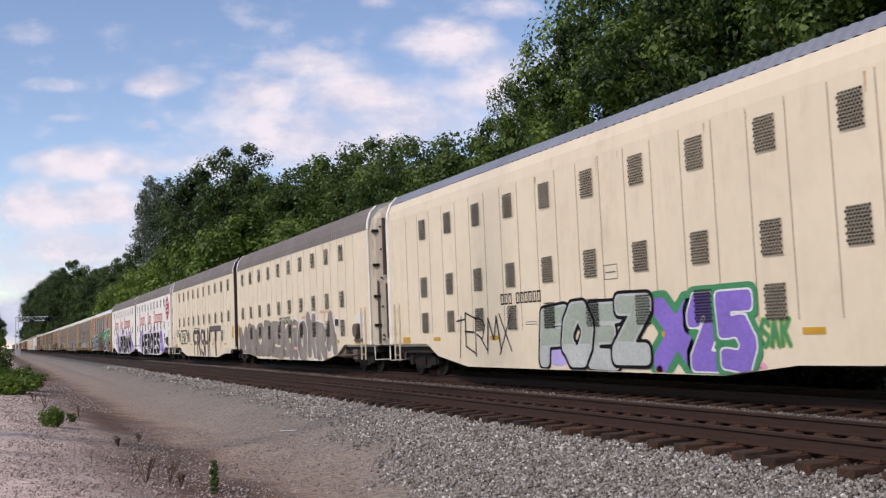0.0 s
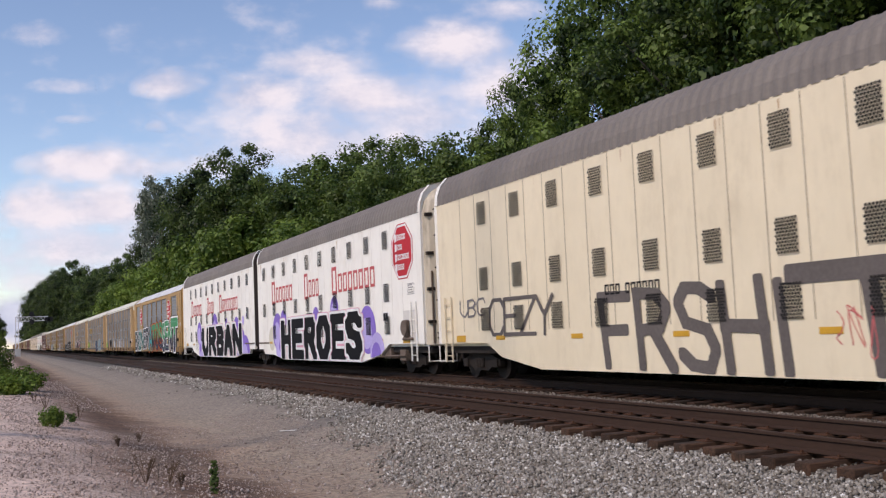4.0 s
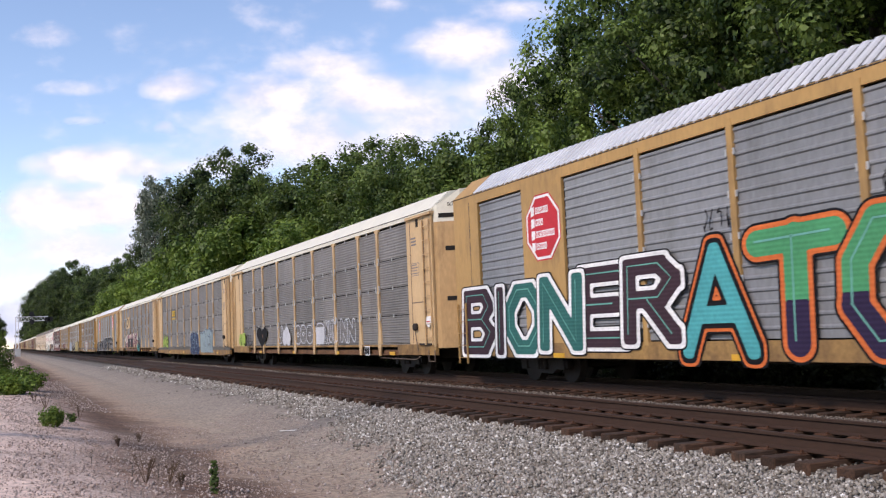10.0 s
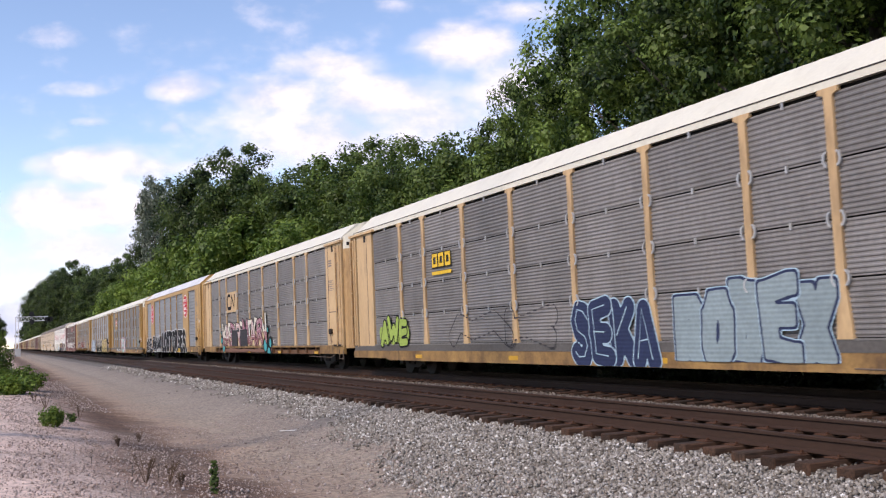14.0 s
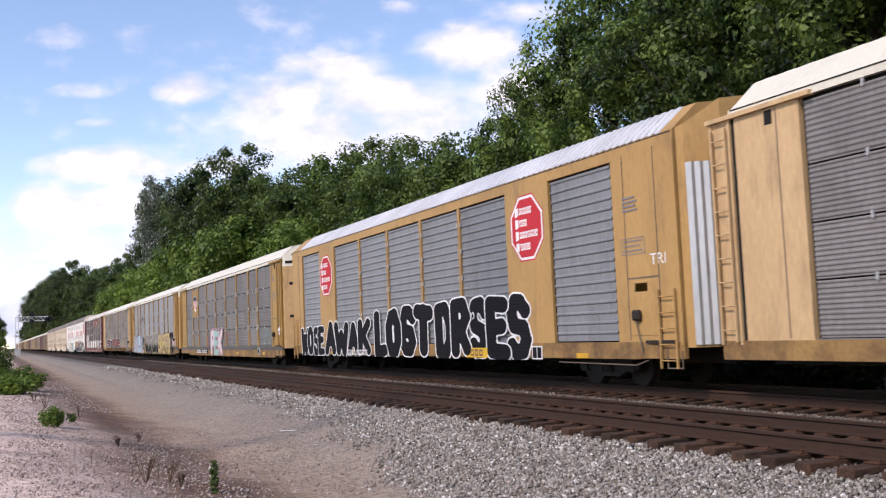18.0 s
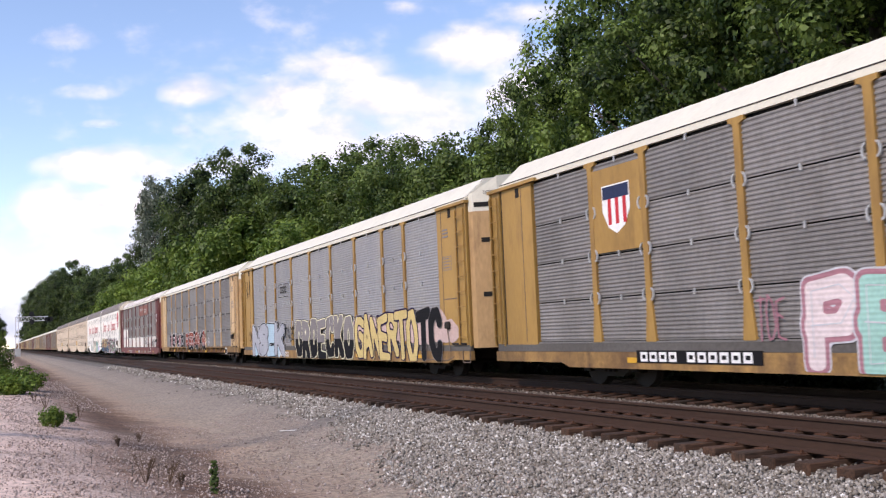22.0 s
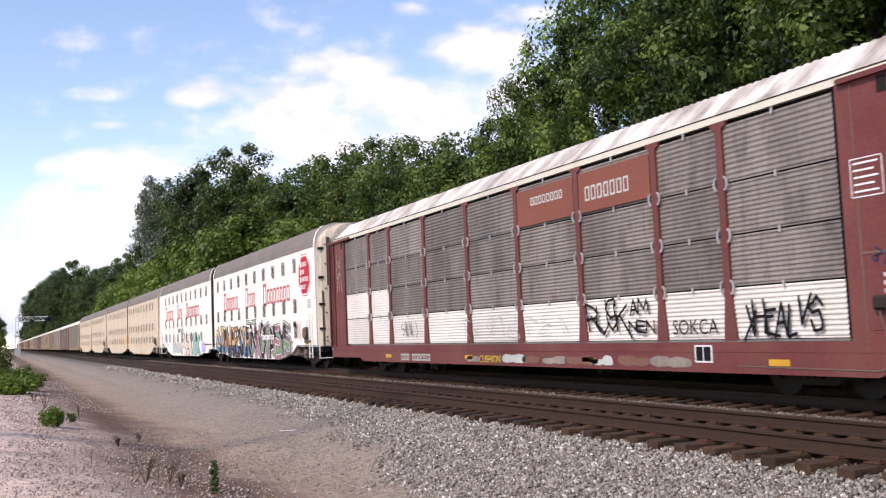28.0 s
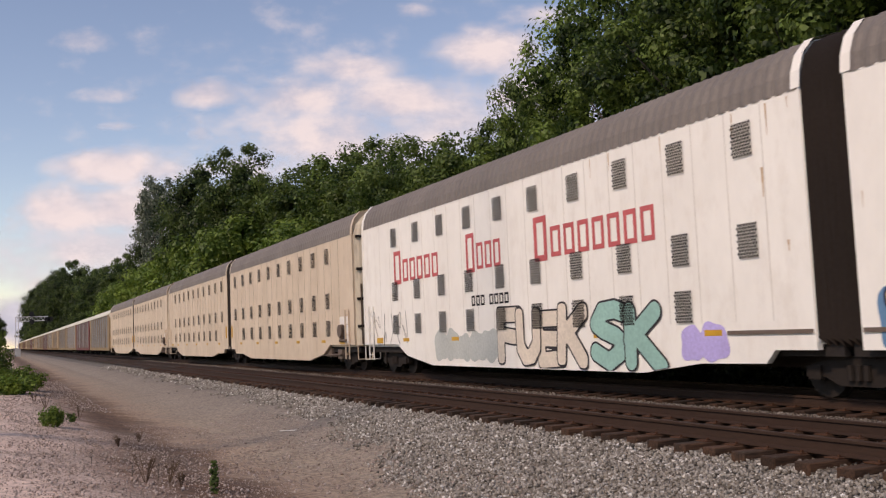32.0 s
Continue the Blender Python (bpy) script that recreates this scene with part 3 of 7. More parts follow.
def rack_car(y_mid, label, paint, panel, roof, kind="rack", detail=True, shell=None, low=None, white_door=M_ROOFW, sill_z=0.62, deep=None, posts=None, sheet=False, channel="", group="car carriers"):
    """A covered bi-level car carrier on its flat car; y grows towards its rear."""
    posts = posts or POSTS
    car = new("autorack_car")
    tagged(car, label, "railway car", group)
    KEYED.append((car, y_mid))
    car["deep"] = bool(deep)
    rear = 14.75 if kind == "rack" else 14.1
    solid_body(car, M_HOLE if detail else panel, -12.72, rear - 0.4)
    far_side(car, panel, -12.6, 14.4) if detail else None
    # flat car: sill, ends
    top = 0.765 if deep else 0.97
    end_z = 0.52 if deep else 0.64
    for x0, x1 in ((-HALF - 0.02, -HALF + 0.08), (HALF - 0.08, HALF + 0.05)):
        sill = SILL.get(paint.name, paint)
        if channel:
            s = -1 if x0 < 0 else 1
            for a, b in ((-12.75, -9.7), (11.2, rear)):
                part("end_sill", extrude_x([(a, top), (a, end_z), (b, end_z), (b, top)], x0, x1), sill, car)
            part("side_sill", boxes((*sorted((s * 1.38, s * 1.4)), -9.7, 11.2, 0.64, 0.9)), M_SILLD, car, "rusty brown web of the sill")
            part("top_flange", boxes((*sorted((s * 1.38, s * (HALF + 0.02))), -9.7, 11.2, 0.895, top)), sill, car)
            part("bottom_flange", boxes((*sorted((s * 1.38, s * 1.49)), -9.7, 11.2, 0.62, 0.645)), M_SILLD, car)
            if s < 0:
                if channel == "feet":
                    foot = finish("post_foot", extrude_x([(-0.15, 0.965), (0.15, 0.965), (0.12, 0.8), (0.07, 0.6), (-0.07, 0.6), (-0.12, 0.8)], -HALF - 0.03, -HALF + 0.02), paint)
                    for y in (posts or POSTS)[1:-1]:
                        share("post_foot", foot, car, pose(0, y, 0))
                else:
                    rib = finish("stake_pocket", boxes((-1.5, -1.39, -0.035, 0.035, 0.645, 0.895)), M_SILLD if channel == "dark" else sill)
                    for k in range(15):
                        share("stake_pocket", rib, car, pose(0, -9.0 + 1.38 * k, 0))
        else:
            bm = extrude_x([(-12.75, top), (-12.75, end_z), (-11.5, end_z), (-11.2, sill_z), (11.2, sill_z), (11.55, end_z), (rear, end_z), (rear, top)], x0, x1)
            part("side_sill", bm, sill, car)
        if deep:
            part("deck_strip", boxes((x0 + 0.01, x1, -12.7, rear - 0.1, 0.77, 0.95)), deep, car)
    bm = boxes((-1.4, 1.4, -12.7, rear - 0.1, 0.8, 0.95), (-0.35, 0.35, -12.8, rear, 0.5, 0.82))
    part("underframe", bm, M_DARK, car)
    for y in (-9.55, 10.15):
        truck(car, y)
    coupler(car, -12.8, -1)
    coupler(car, rear, 1)
    # side frame
    zt = 4.95
    if kind == "rack":
        part("top_rail", boxes((-HALF - 0.01, -HALF + 0.1, -12.75, 14.25, 4.9, 5.05)), M_ROOFW if roof in (M_ROOFW, M_ROOFR) else paint, car)
        post = finish("side_post", extrude_x([(-0.16, 0.975), (0.16, 0.975), (0.15, 1.15), (0.085, 1.75), (0.085, 4.76), (0.11, 4.79), (0.2, 4.82), (0.21, 4.9), (-0.21, 4.9), (-0.2, 4.82), (-0.11, 4.79), (-0.085, 4.76), (-0.085, 1.75), (-0.15, 1.15)], -HALF - 0.02, -HALF + 0.05), paint)
        for y in posts[1:-1]:
            share("side_post", post, car, pose(0, y, 0))
        bolt = None
        for a, b in zip(posts, posts[1:]):
            w = a - b - (0.18 if detail else 0.16)
            if not detail:
                share("side_panel", shared_panel(panel.name, w, 3.76, 20, panel), car, pose(-1.46, (a + b) / 2, 0.98))
                continue
            if sheet:
                share("side_panel", shared_panel(panel.name, w, 3.84, 46, panel, 0.012), car, pose(-1.46, (a + b) / 2, 0.99))
                continue
            for r in range(4):
                pale = low and (r == 0 or (r == 1 and a > 9))
                z0, z1 = ROWS_Z[r], ROWS_Z[r + 1]
                m = low if pale else panel
                share("side_panel", shared_panel(m.name, w, z1 - z0 - 0.03, 11, m, 0.016), car, pose(-1.46, (a + b) / 2, z0 + 0.015))
        ends = ((posts[0], 14.12), (-12.75, -10.75))
    else:
        part("top_rail", boxes((-HALF - 0.012, -HALF + 0.1, -12.75, 14.1, 4.78, 5.06)), paint, car)
        edges = [12.6, 10.15, 8.25, 5.33, 2.55, -0.3, -3.08, -5.88, -8.03, -10.63]
        post = finish("side_post", boxes((-HALF - 0.022, -HALF + 0.05, -0.075, 0.075, 0.9, 4.9)), paint)
        for y in edges[3:7]:
            share("side_post", post, car, pose(0, y, 0))
        for i, (a, b) in enumerate(zip(edges, edges[1:])):
            if i in (1, 7):
                part("solid_panel", boxes((-HALF - 0.016, -HALF + 0.06, b, a, 0.95, 4.85)), paint, car)
            else:
                share("side_panel", shared_panel(panel.name, a - b - 0.15, 3.74, 17, panel, 0.024), car, pose(-1.46, (a + b) / 2, 1.0))
        ends = ((12.6, 14.1), (-12.75, -10.63))
    for a, b in ends:
        part("end_panel", boxes((-HALF - 0.01, -HALF + 0.1, a, b, 0.93, 4.98)), paint, car)
        part("end_panel", boxes((HALF - 0.1, HALF + 0.01, a, b, 0.93, 4.98)), paint, car)
    if kind == "rack":
        part("roof", ribbed_roof(ROOF_RACK, -12.7, 14.2, 0.2 if roof is M_ROOFR else 0.5, 0.02 if roof is M_ROOFR else 0.004), roof, car)
        for a, b in ((-12.78, -12.7), (14.2, 14.26)):
            part("roof_edge", extrude_y([(x * 0.995, z - 0.01) for x, z in ROOF_RACK], a, b), roof, car)
        for x0, x1 in ((-HALF, -HALF + 0.08), (HALF - 0.08, HALF)):
            part("ladder_plate", boxes((x0, x1, 14.25, 14.75, 0.97, 4.9)), paint, car)
    else:
        # Dark base sheet shows between the ribs as their painted grooves
        part("roof", ribbed_roof(ROOF_RACK, -12.4, 13.0, 0.6, 0.0), M_ROOFD, car)
        bm = bmesh.new()
        rib = [(x * 1.018, z + 0.04) for x, z in ROOF_RACK]
        for i in range(101):
            a = -12.3 + 0.25 * i
            lo = [[bm.verts.new((x, a + q, z - (0.05 if q in (0, 0.14) else 0))) for x, z in rib] for q in (0, 0.02, 0.12, 0.14)]
            for p, q in zip(lo, lo[1:]):
                for j in range(len(rib) - 1):
                    bm.faces.new((p[j], p[j + 1], q[j + 1], q[j]))
        tagged(part("roof_ribs", bm, roof, car), kind="stuff")
        for a, b in ((-12.75, -12.35), (12.95, 14.1)):
            part("roof_cap", extrude_y([(x * 1.008, z + 0.02) for x, z in ROOF_RACK], a, b), paint, car)
    end_door(car, paint, -12.76, -1, white_door if kind == "rack" else None)
    end_door(car, paint, 14.35 if kind == "rack" else 14.05, 1, white_door if kind == "rack" else None)
    if detail:
        rack_details(car, paint, kind, posts)
    return car


def clamp_mesh():
    """A half-round clamp strap that bows away from its post."""
    bm = bmesh.new()
    pts = [(0.075 * math.cos(a), 0.115 * math.sin(a)) for a in (-1.5, -1.0, -0.5, 0.0, 0.5, 1.0, 1.5)]
    rings = []
    for a, b in pts:
        d = Vector((0, a / 0.075 ** 2, b / 0.115 ** 2)).normalized() * 0.018
        rings.append([bm.verts.new((-0.022 + e, a + d.y * f, b + d.z * f)) for e, f in ((-0.018, -1), (-0.018, 1), (0.018, 1), (0.018, -1))])
    for p, q in zip(rings, rings[1:]):
        for i in range(4):
            bm.faces.new((p[i], p[(i + 1) % 4], q[(i + 1) % 4], q[i]))
    bm.faces.new(rings[0])
    bm.faces.new(rings[-1][::-1])
    return finish("bracket", bm, M_BRACKET)


BRACKET = clamp_mesh()
CLIP = finish("clip", boxes((-0.03, 0.0, -0.02, 0.02, -0.05, 0.07)), M_BRACKET)
REFLECTOR = finish("reflector", boxes((-0.006, 0.01, -0.24, 0.24, -0.055, 0.055)), M_AMBER)


def rack_details(car, paint, kind, posts):
    for y in (-9.2, -3.4, 2.6, 8.7):
        share("reflector", REFLECTOR, car, pose(-HALF - 0.022, y, 0.68 if not car.get("deep") else 0.6))
    if kind == "rack":
        part("deck_edge", boxes((-HALF - 0.008, -HALF + 0.05, -10.7, 12.55, 0.955, 0.99)), M_GALV, car)
        for y in posts[1:-1]:
            for z in ROWS_Z[1:4]:
                for k in (-1, 1):
                    share("bracket", BRACKET, car, pose(-HALF + 0.0, y + k * 0.095, z, 0 if k > 0 else 180, 0, 0))
        for a, b in zip(posts, posts[1:]):
            for z in ROWS_Z[1:]:
                share("clip", CLIP, car, pose(-HALF + 0.01, (a + b) / 2, z - 0.02))
    else:
        for y in (5.33, 2.55, -0.3, -3.08):
            for i in range(5):
                for k in (-0.1, 0.1):
                    share("bracket", CLIP, car, pose(-HALF + 0.0, y + k, 1.3 + i * 0.75))
    for y in (-11.05, -12.1):
        part("seam", boxes((-HALF - 0.018, -HALF, y - 0.012, y + 0.012, 1.0, 4.85)), M_BROWNISH, car)
    part("seam", boxes((-HALF - 0.018, -HALF, -12.1, -11.05, 2.25, 2.28)), M_BROWNISH, car)
    part("corner_post", boxes((-HALF - 0.035, -HALF + 0.02, -12.76, -12.69, 0.9, 4.95)), paint, car)
    if kind == "rack":
        part("corner_post", boxes((-HALF - 0.035, -HALF + 0.02, 14.7, 14.77, 0.9, 4.9)), paint, car)
        part("corner_post", boxes((-HALF - 0.03, -HALF + 0.02, 14.23, 14.28, 0.9, 4.9)), paint, car)
        part("gap", boxes((-HALF + 0.02, -HALF + 0.06, 14.1, 14.27, 0.95, 4.9)), M_HOLE, car)
        part("corner_hood", boxes((-HALF - 0.09, -HALF + 0.05, 12.3, 14.8, 4.88, 4.96)), paint, car)
        part("opening", boxes((-HALF - 0.016, -HALF + 0.02, 13.2, 13.38, 4.6, 4.84)), M_HOLE, car)
    part("seam", boxes((-HALF - 0.018, -HALF, 13.1, 13.12, 1.0, 4.85)), M_BROWNISH, car)
    part("door_plate", boxes((-HALF - 0.02, -HALF, -12.02, -11.15, 1.1, 2.2), bev=0.006), paint, car)
    part("deck_plate", boxes((-HALF - 0.06, -HALF, -12.5, -11.6, 0.94, 1.0)), M_DARK, car)
    part("eave_strip", boxes((-HALF - 0.016, -HALF, -12.7, 14.2, 5.02, 5.045)), M_DARK, car)
    if kind == "rack":
        ladder(car, paint, -12.4, 0.5, 0.95, 4.75, rungs=9)
        part("corner_hood", boxes((-HALF - 0.1, -HALF + 0.05, -12.82, -10.85, 4.88, 4.96)), paint, car)
        part("opening", boxes((-HALF - 0.02, -HALF + 0.02, -11.72, -11.55, 4.6, 4.85)), M_HOLE, car)
    else:
        ladder(car, paint, -12.35, 0.5, 0.45, 2.0, rungs=5)
        ladder(car, paint, 13.7, 0.52, 0.43, 2.1, rungs=5)
    if kind == "rack":
        ladder(car, paint, 14.5, 0.36, 0.95, 4.75, rungs=9)
    part("step", boxes((-HALF - 0.05, -HALF - 0.03, -12.72, -12.7, 0.46, 0.8), (-HALF - 0.05, -HALF - 0.03, -12.27, -12.25, 0.46, 0.8), (-HALF - 0.05, -HALF - 0.02, -12.72, -12.25, 0.45, 0.47)), M_BROWNISH, car)
    bm = tube(bmesh.new(), (-HALF - 0.02, -8.2, 0.53), (-HALF - 0.02, -11.2, 0.5), 0.014, sides=5)
    tube(bm, (-HALF - 0.02, -11.2, 0.5), (-HALF - 0.02, -11.6, 0.6), 0.014, sides=5)
    part("brake_rod", bm, M_BROWNISH, car)
    valve = part("brake_gear", boxes((-HALF - 0.14, -HALF - 0.02, -11.5, -11.25, 1.4, 1.62), bev=0.04), M_DARK, car)
    part("brake_chain", tube(bmesh.new(), (-HALF - 0.08, -11.35, 1.4), (-HALF - 0.06, -11.5, 0.75), 0.014, sides=5), M_BROWNISH, valve)


def carrier_end(car, y, s, trim):
    """The bowed end wall of a carrier with its doors, hinge plates and bars."""
    bm = bmesh.new()
    rows = []
    plan = [(-1.46, -0.15), (-1.44, 0.04), (-1.3, 0.16), (-0.9, 0.32), (0, 0.4), (0.9, 0.32), (1.3, 0.16), (1.44, 0.04), (1.46, -0.15)]
    for z in (0.95, 5.0, 5.4, 5.7, 5.88, 5.98):
        k = 1 if z <= 5 else math.sqrt(max(0.02, 1 - ((z - 5.0) / 1.04) ** 2))
        rows.append([bm.verts.new((x * k, y + s * d, z)) for x, d in plan])
    for a, b in zip(rows, rows[1:]):
        for i in range(len(plan) - 1):
            bm.faces.new((a[i], a[i + 1], b[i + 1], b[i]))
    end = part("end_door", bm, M_ENDG, car, "grey-beige end door")
    part("lower_sheet", boxes((-1.3, -1.26, *sorted((y + s * 0.16, y + s * 0.22)), 1.0, 3.2)), M_BROWNISH, end)
    for x, z0, z1 in ((-1.05, 3.4, 5.4), (-0.98, 1.2, 3.1), (-0.2, 1.0, 5.6), (0.25, 1.0, 5.6)):
        d = 0.3 if x < -0.5 else 0.38
        part("bar", boxes((x - 0.06, x + 0.06, *sorted((y + s * d, y + s * (d + 0.06))), z0, z1)), M_BROWNISH, end)
    for z in (1.6, 2.6, 3.7, 4.9):
        part("hinge", boxes((-1.42, -1.2, *sorted((y + s * 0.1, y + s * 0.22)), z, z + 0.1)), M_DARK, end)
    for z in (1.15, 1.3, 2.3, 3.3, 4.3, 5.1):
        part("rivet", tube(bmesh.new(), (-1.15, y + s * 0.2, z), (-1.15, y + s * 0.28, z), 0.03, sides=6), M_DARK, end)
    part("hose", tube(tube(bmesh.new(), (-0.5, y + s * 0.4, 0.85), (-0.55, y + s * 0.7, 0.4), 0.03), (-0.55, y + s * 0.7, 0.4), (-0.3, y + s * 0.95, 0.55), 0.03), M_RUBBER, car)
    bm = tube(bmesh.new(), (-1.45, y + s * 0.15, 0.92), (-1.45, y + s * 0.15, 0.45), 0.02, sides=6)
    tube(bm, (-0.9, y + s * 0.15, 0.92), (-0.9, y + s * 0.15, 0.45), 0.02, sides=6)
    tube(bm, (-1.45, y + s * 0.15, 0.45), (-0.9, y + s * 0.15, 0.45), 0.02, sides=6)
    part("step", bm, trim, car)
    return end


def carrier_unit(car, y0, s, wall, roof, trim, eave=5.03):
    """One of the two bodies of an articulated carrier; y0 is the bellows' middle and s the way to the outer end."""
    def Y(d):
        return y0 + s * d
    L = 21.45
    prof = [(0.45, 5.05), (0.45, 0.81), (1.38, 0.81), (1.6, 0.58), (3.3, 0.56), (5.1, 0.35), (15.6, 0.34), (17.6, 0.62), (18.4, 0.98), (L, 0.98), (L, 5.05)]
    bm = extrude_x([(Y(d), z) for d, z in prof], -HALF, -HALF + 0.12)
    part("side_wall", bm, wall, car)
    bm = extrude_x([(Y(d), z) for d, z in prof], HALF - 0.12, HALF)
    part("side_wall", bm, wall, car)
    part("inner_shell", boxes((-HALF + 0.13, HALF - 0.13, *sorted((Y(0.45), Y(L))), 0.9, 5.2)), wall, car)
    top = [p for p in ROOF_ROUND if p[1] >= eave - 0.01]
    if eave > 5.1:
        xe = float(np.interp(eave, (5.03, 5.32, 5.62), (1.5, 1.47, 1.36)))
        top = [(-xe, eave)] + top + [(xe, eave)]
        low = [p for p in ROOF_ROUND if p[0] < 0 and p[1] < eave] + [(-xe, eave)]
        part("upper_wall", ribbed_roof(low, *sorted((Y(0.5), Y(L - 0.1))), 0.5, 0.0), wall, car)
        part("upper_wall", ribbed_roof([(-a, b) for a, b in low][::-1], *sorted((Y(0.5), Y(L - 0.1))), 0.5, 0.0), wall, car)
    bm = ribbed_roof(top, *sorted((Y(0.5), Y(L - 0.1))), 0.28, 0.02)
    part("roof", bm, roof, car)
    for a, b in ((0.42, 0.62), (L - 0.2, L)):
        part("roof_hoop", ribbed_roof([(x * 1.012, z + 0.03) for x, z in ROOF_ROUND], *sorted((Y(a), Y(b))), 0.3, 0.0), trim, car)
    out = [(x, z) for x, z in ROOF_ROUND] + [(1.5, 0.95), (-1.5, 0.95)]
    bm = extrude_y([(x * 0.985, z - 0.01) for x, z in out], *sorted((Y(0.44), Y(0.5))))
    part("inner_end", bm, wall, car)
    part("end_cap", extrude_y([(x * 1.005, z + 0.015) for x, z in out], *sorted((Y(L - 0.14), Y(L - 0.06)))), trim, car)
    part("corner_angle", boxes((-HALF - 0.025, -HALF + 0.06, *sorted((Y(L - 0.1), Y(L))), 0.98, 5.05)), trim, car)
    carrier_end(car, Y(L), s, trim)
    part("underframe", boxes((-1.3, 1.3, *sorted((Y(0.1), Y(L))), 0.7, 0.92), (-0.35, 0.35, *sorted((Y(0), Y(L + 0.1))), 0.45, 0.72)), M_DARK, car)
    truck(car, Y(19.6))
    coupler(car, Y(L - 0.1), s)
    for k in range(5):
        share("reflector", REFLECTOR, car, pose(-HALF - 0.004, Y(2.9 + 3.68 * k), 1.12))
    if wall is not M_WHITE:
        part("grab_bar", boxes((-HALF - 0.05, -HALF + 0.01, *sorted((Y(0.72), Y(0.82))), 1.45, 2.1)), M_AMBER, car)
    else:
        part("ledge", boxes((-HALF - 0.03, -HALF + 0.01, *sorted((Y(0.5), Y(2.5))), 1.08, 1.15)), M_BROWNISH, car)
    ladder(car, wall, Y(L - 0.75), 0.42, 0.45, 2.3, rungs=5, x=-HALF - 0.05)
    part("yellow_plate", boxes((-HALF - 0.02, -HALF + 0.01, *sorted((Y(L - 1.75), Y(L - 1.2))), 1.02, 1.2)), M_AMBER, car)
    seam = finish("seam", boxes((-HALF - 0.004, -HALF + 0.01, -0.012, 0.012, 1.3, 5.0)), M_SEAM if wall is not M_WHITE else M_SEAMW)
    d = 1.36
    while d < L - 0.9:
        share("seam", seam, car, pose(0, Y(d), 0))
        d += 0.92
    for k in range(10):
        for z in (1.62, 2.7, 4.47):
            if z < 2 and (k < 1):
                continue
            share("vent", VENT, car, pose(-HALF - 0.032, Y(1.82 + 1.84 * k), z))


M_RUSTRUN = mat("rust_stain", (0.5, 0.33, 0.19), 0.7, big=0.7, big_scale=2.5, tint=(0.7, 0.58, 0.44), fine=0.1, stretch=(1, 1, 0.4), bump=0)


def rust_runs(car, s, seed):
    """Thin rust stains below the eaves and beside the bellows of one body."""
    rng = random.Random(seed)
    for k in range(9):
        d = 0.6 + (1.6 * rng.random() if k < 4 else 19.5 * rng.random())
        y, z, w, h = s * d, 4.98 - (rng.random() * 2.5 if k < 2 else 0), rng.uniform(0.012, 0.035), rng.uniform(0.15, 0.6)
        bm = bmesh.new()
        left, right = [], []
        for q in range(6):
            t = q / 5
            ww = w * (1 - 0.75 * t) * rng.uniform(0.7, 1.3)
            left.append(bm.verts.new((-HALF - 0.006, y - ww, z - h * t)))
            right.append(bm.verts.new((-HALF - 0.006, y + ww, z - h * t)))
        for q in range(5):
            bm.faces.new((left[q], right[q], right[q + 1], left[q + 1]))
        part("rust_stain", bm, M_RUSTRUN, car)


def vent_mesh():
    bm = bmesh.new()
    for j in range(11):
        for i in range(7):
            y, z = (i - 3) * 0.07 + (0.035 if j % 2 else 0), (j - 5) * 0.056
            vs = [bm.verts.new((-0.004, y + 0.0298 * math.cos(TAU * k / 6), z + 0.0298 * math.sin(TAU * k / 6))) for k in range(6)]
            bm.faces.new(vs)
    return finish("vent", bm, M_HOLE)


VENT = vent_mesh()


def carrier_pair(y_bellows, label, wall, roof, trim, eave=5.03):
    car = new("articulated_autorack")
    tagged(car, label, "railway car", "car carriers")
    KEYED.append((car, y_bellows))
    carrier_unit(car, 0, -1, wall, roof, trim, eave)
    carrier_unit(car, 0, 1, wall, roof, trim, eave)
    for s in (-1, 1):
        rust_runs(car, s, int(y_bellows) + s)
    truck(car, 0)
    out = [(x * 0.985, z - 0.02) for x, z in ROOF_ROUND] + [(1.47, 1.0), (-1.47, 1.0)]
    bm = bmesh.new()
    rings = []
    for i in range(13):
        k = 0.87 if i % 2 else 1.0
        rings.append([bm.verts.new((x * k, -0.44 + i * 0.0733, z - (1 - k) * 1.2)) for x, z in out])
    for a, b in zip(rings, rings[1:]):
        for i in range(len(out)):
            j = (i + 1) % len(out)
            bm.faces.new((a[i], a[j], b[j], b[i]))
    brake = part("brake_gear", boxes((-HALF - 0.16, -HALF - 0.02, -20.3, -20.05, 1.2, 1.75), (-HALF - 0.1, -HALF - 0.02, -20.6, -19.8, 1.1, 1.2), bev=0.03), M_BROWNISH, car, "rust-brown brake gear")
    part("brake_wheel", tube(bmesh.new(), (-HALF - 0.2, -20.18, 1.5), (-HALF - 0.16, -20.18, 1.5), 0.24, sides=14), M_BROWNISH, brake)
    part("recess", boxes((-HALF - 0.006, -HALF + 0.02, -20.75, -19.75, 1.05, 2.05)), M_PALE, car)
    bm2 = tube(bmesh.new(), (-HALF + 0.05, -19.7, 0.62), (-HALF + 0.05, -16.8, 0.55), 0.03, sides=6)
    tube(bm2, (-HALF + 0.05, -16.8, 0.55), (-HALF + 0.3, -16.2, 0.7), 0.03, sides=6)
    box(bm2, -HALF + 0.1, -HALF + 0.5, -19.6, -19.1, 0.45, 0.8)
    box(bm2, -HALF + 0.1, -HALF + 0.45, -18.3, -17.7, 0.5, 0.85)
    part("brake_rigging", bm2, M_BROWNISH, car)
    part("bellows", bm, M_RUBBER, car, "black folded bellows between the two bodies")
    return car


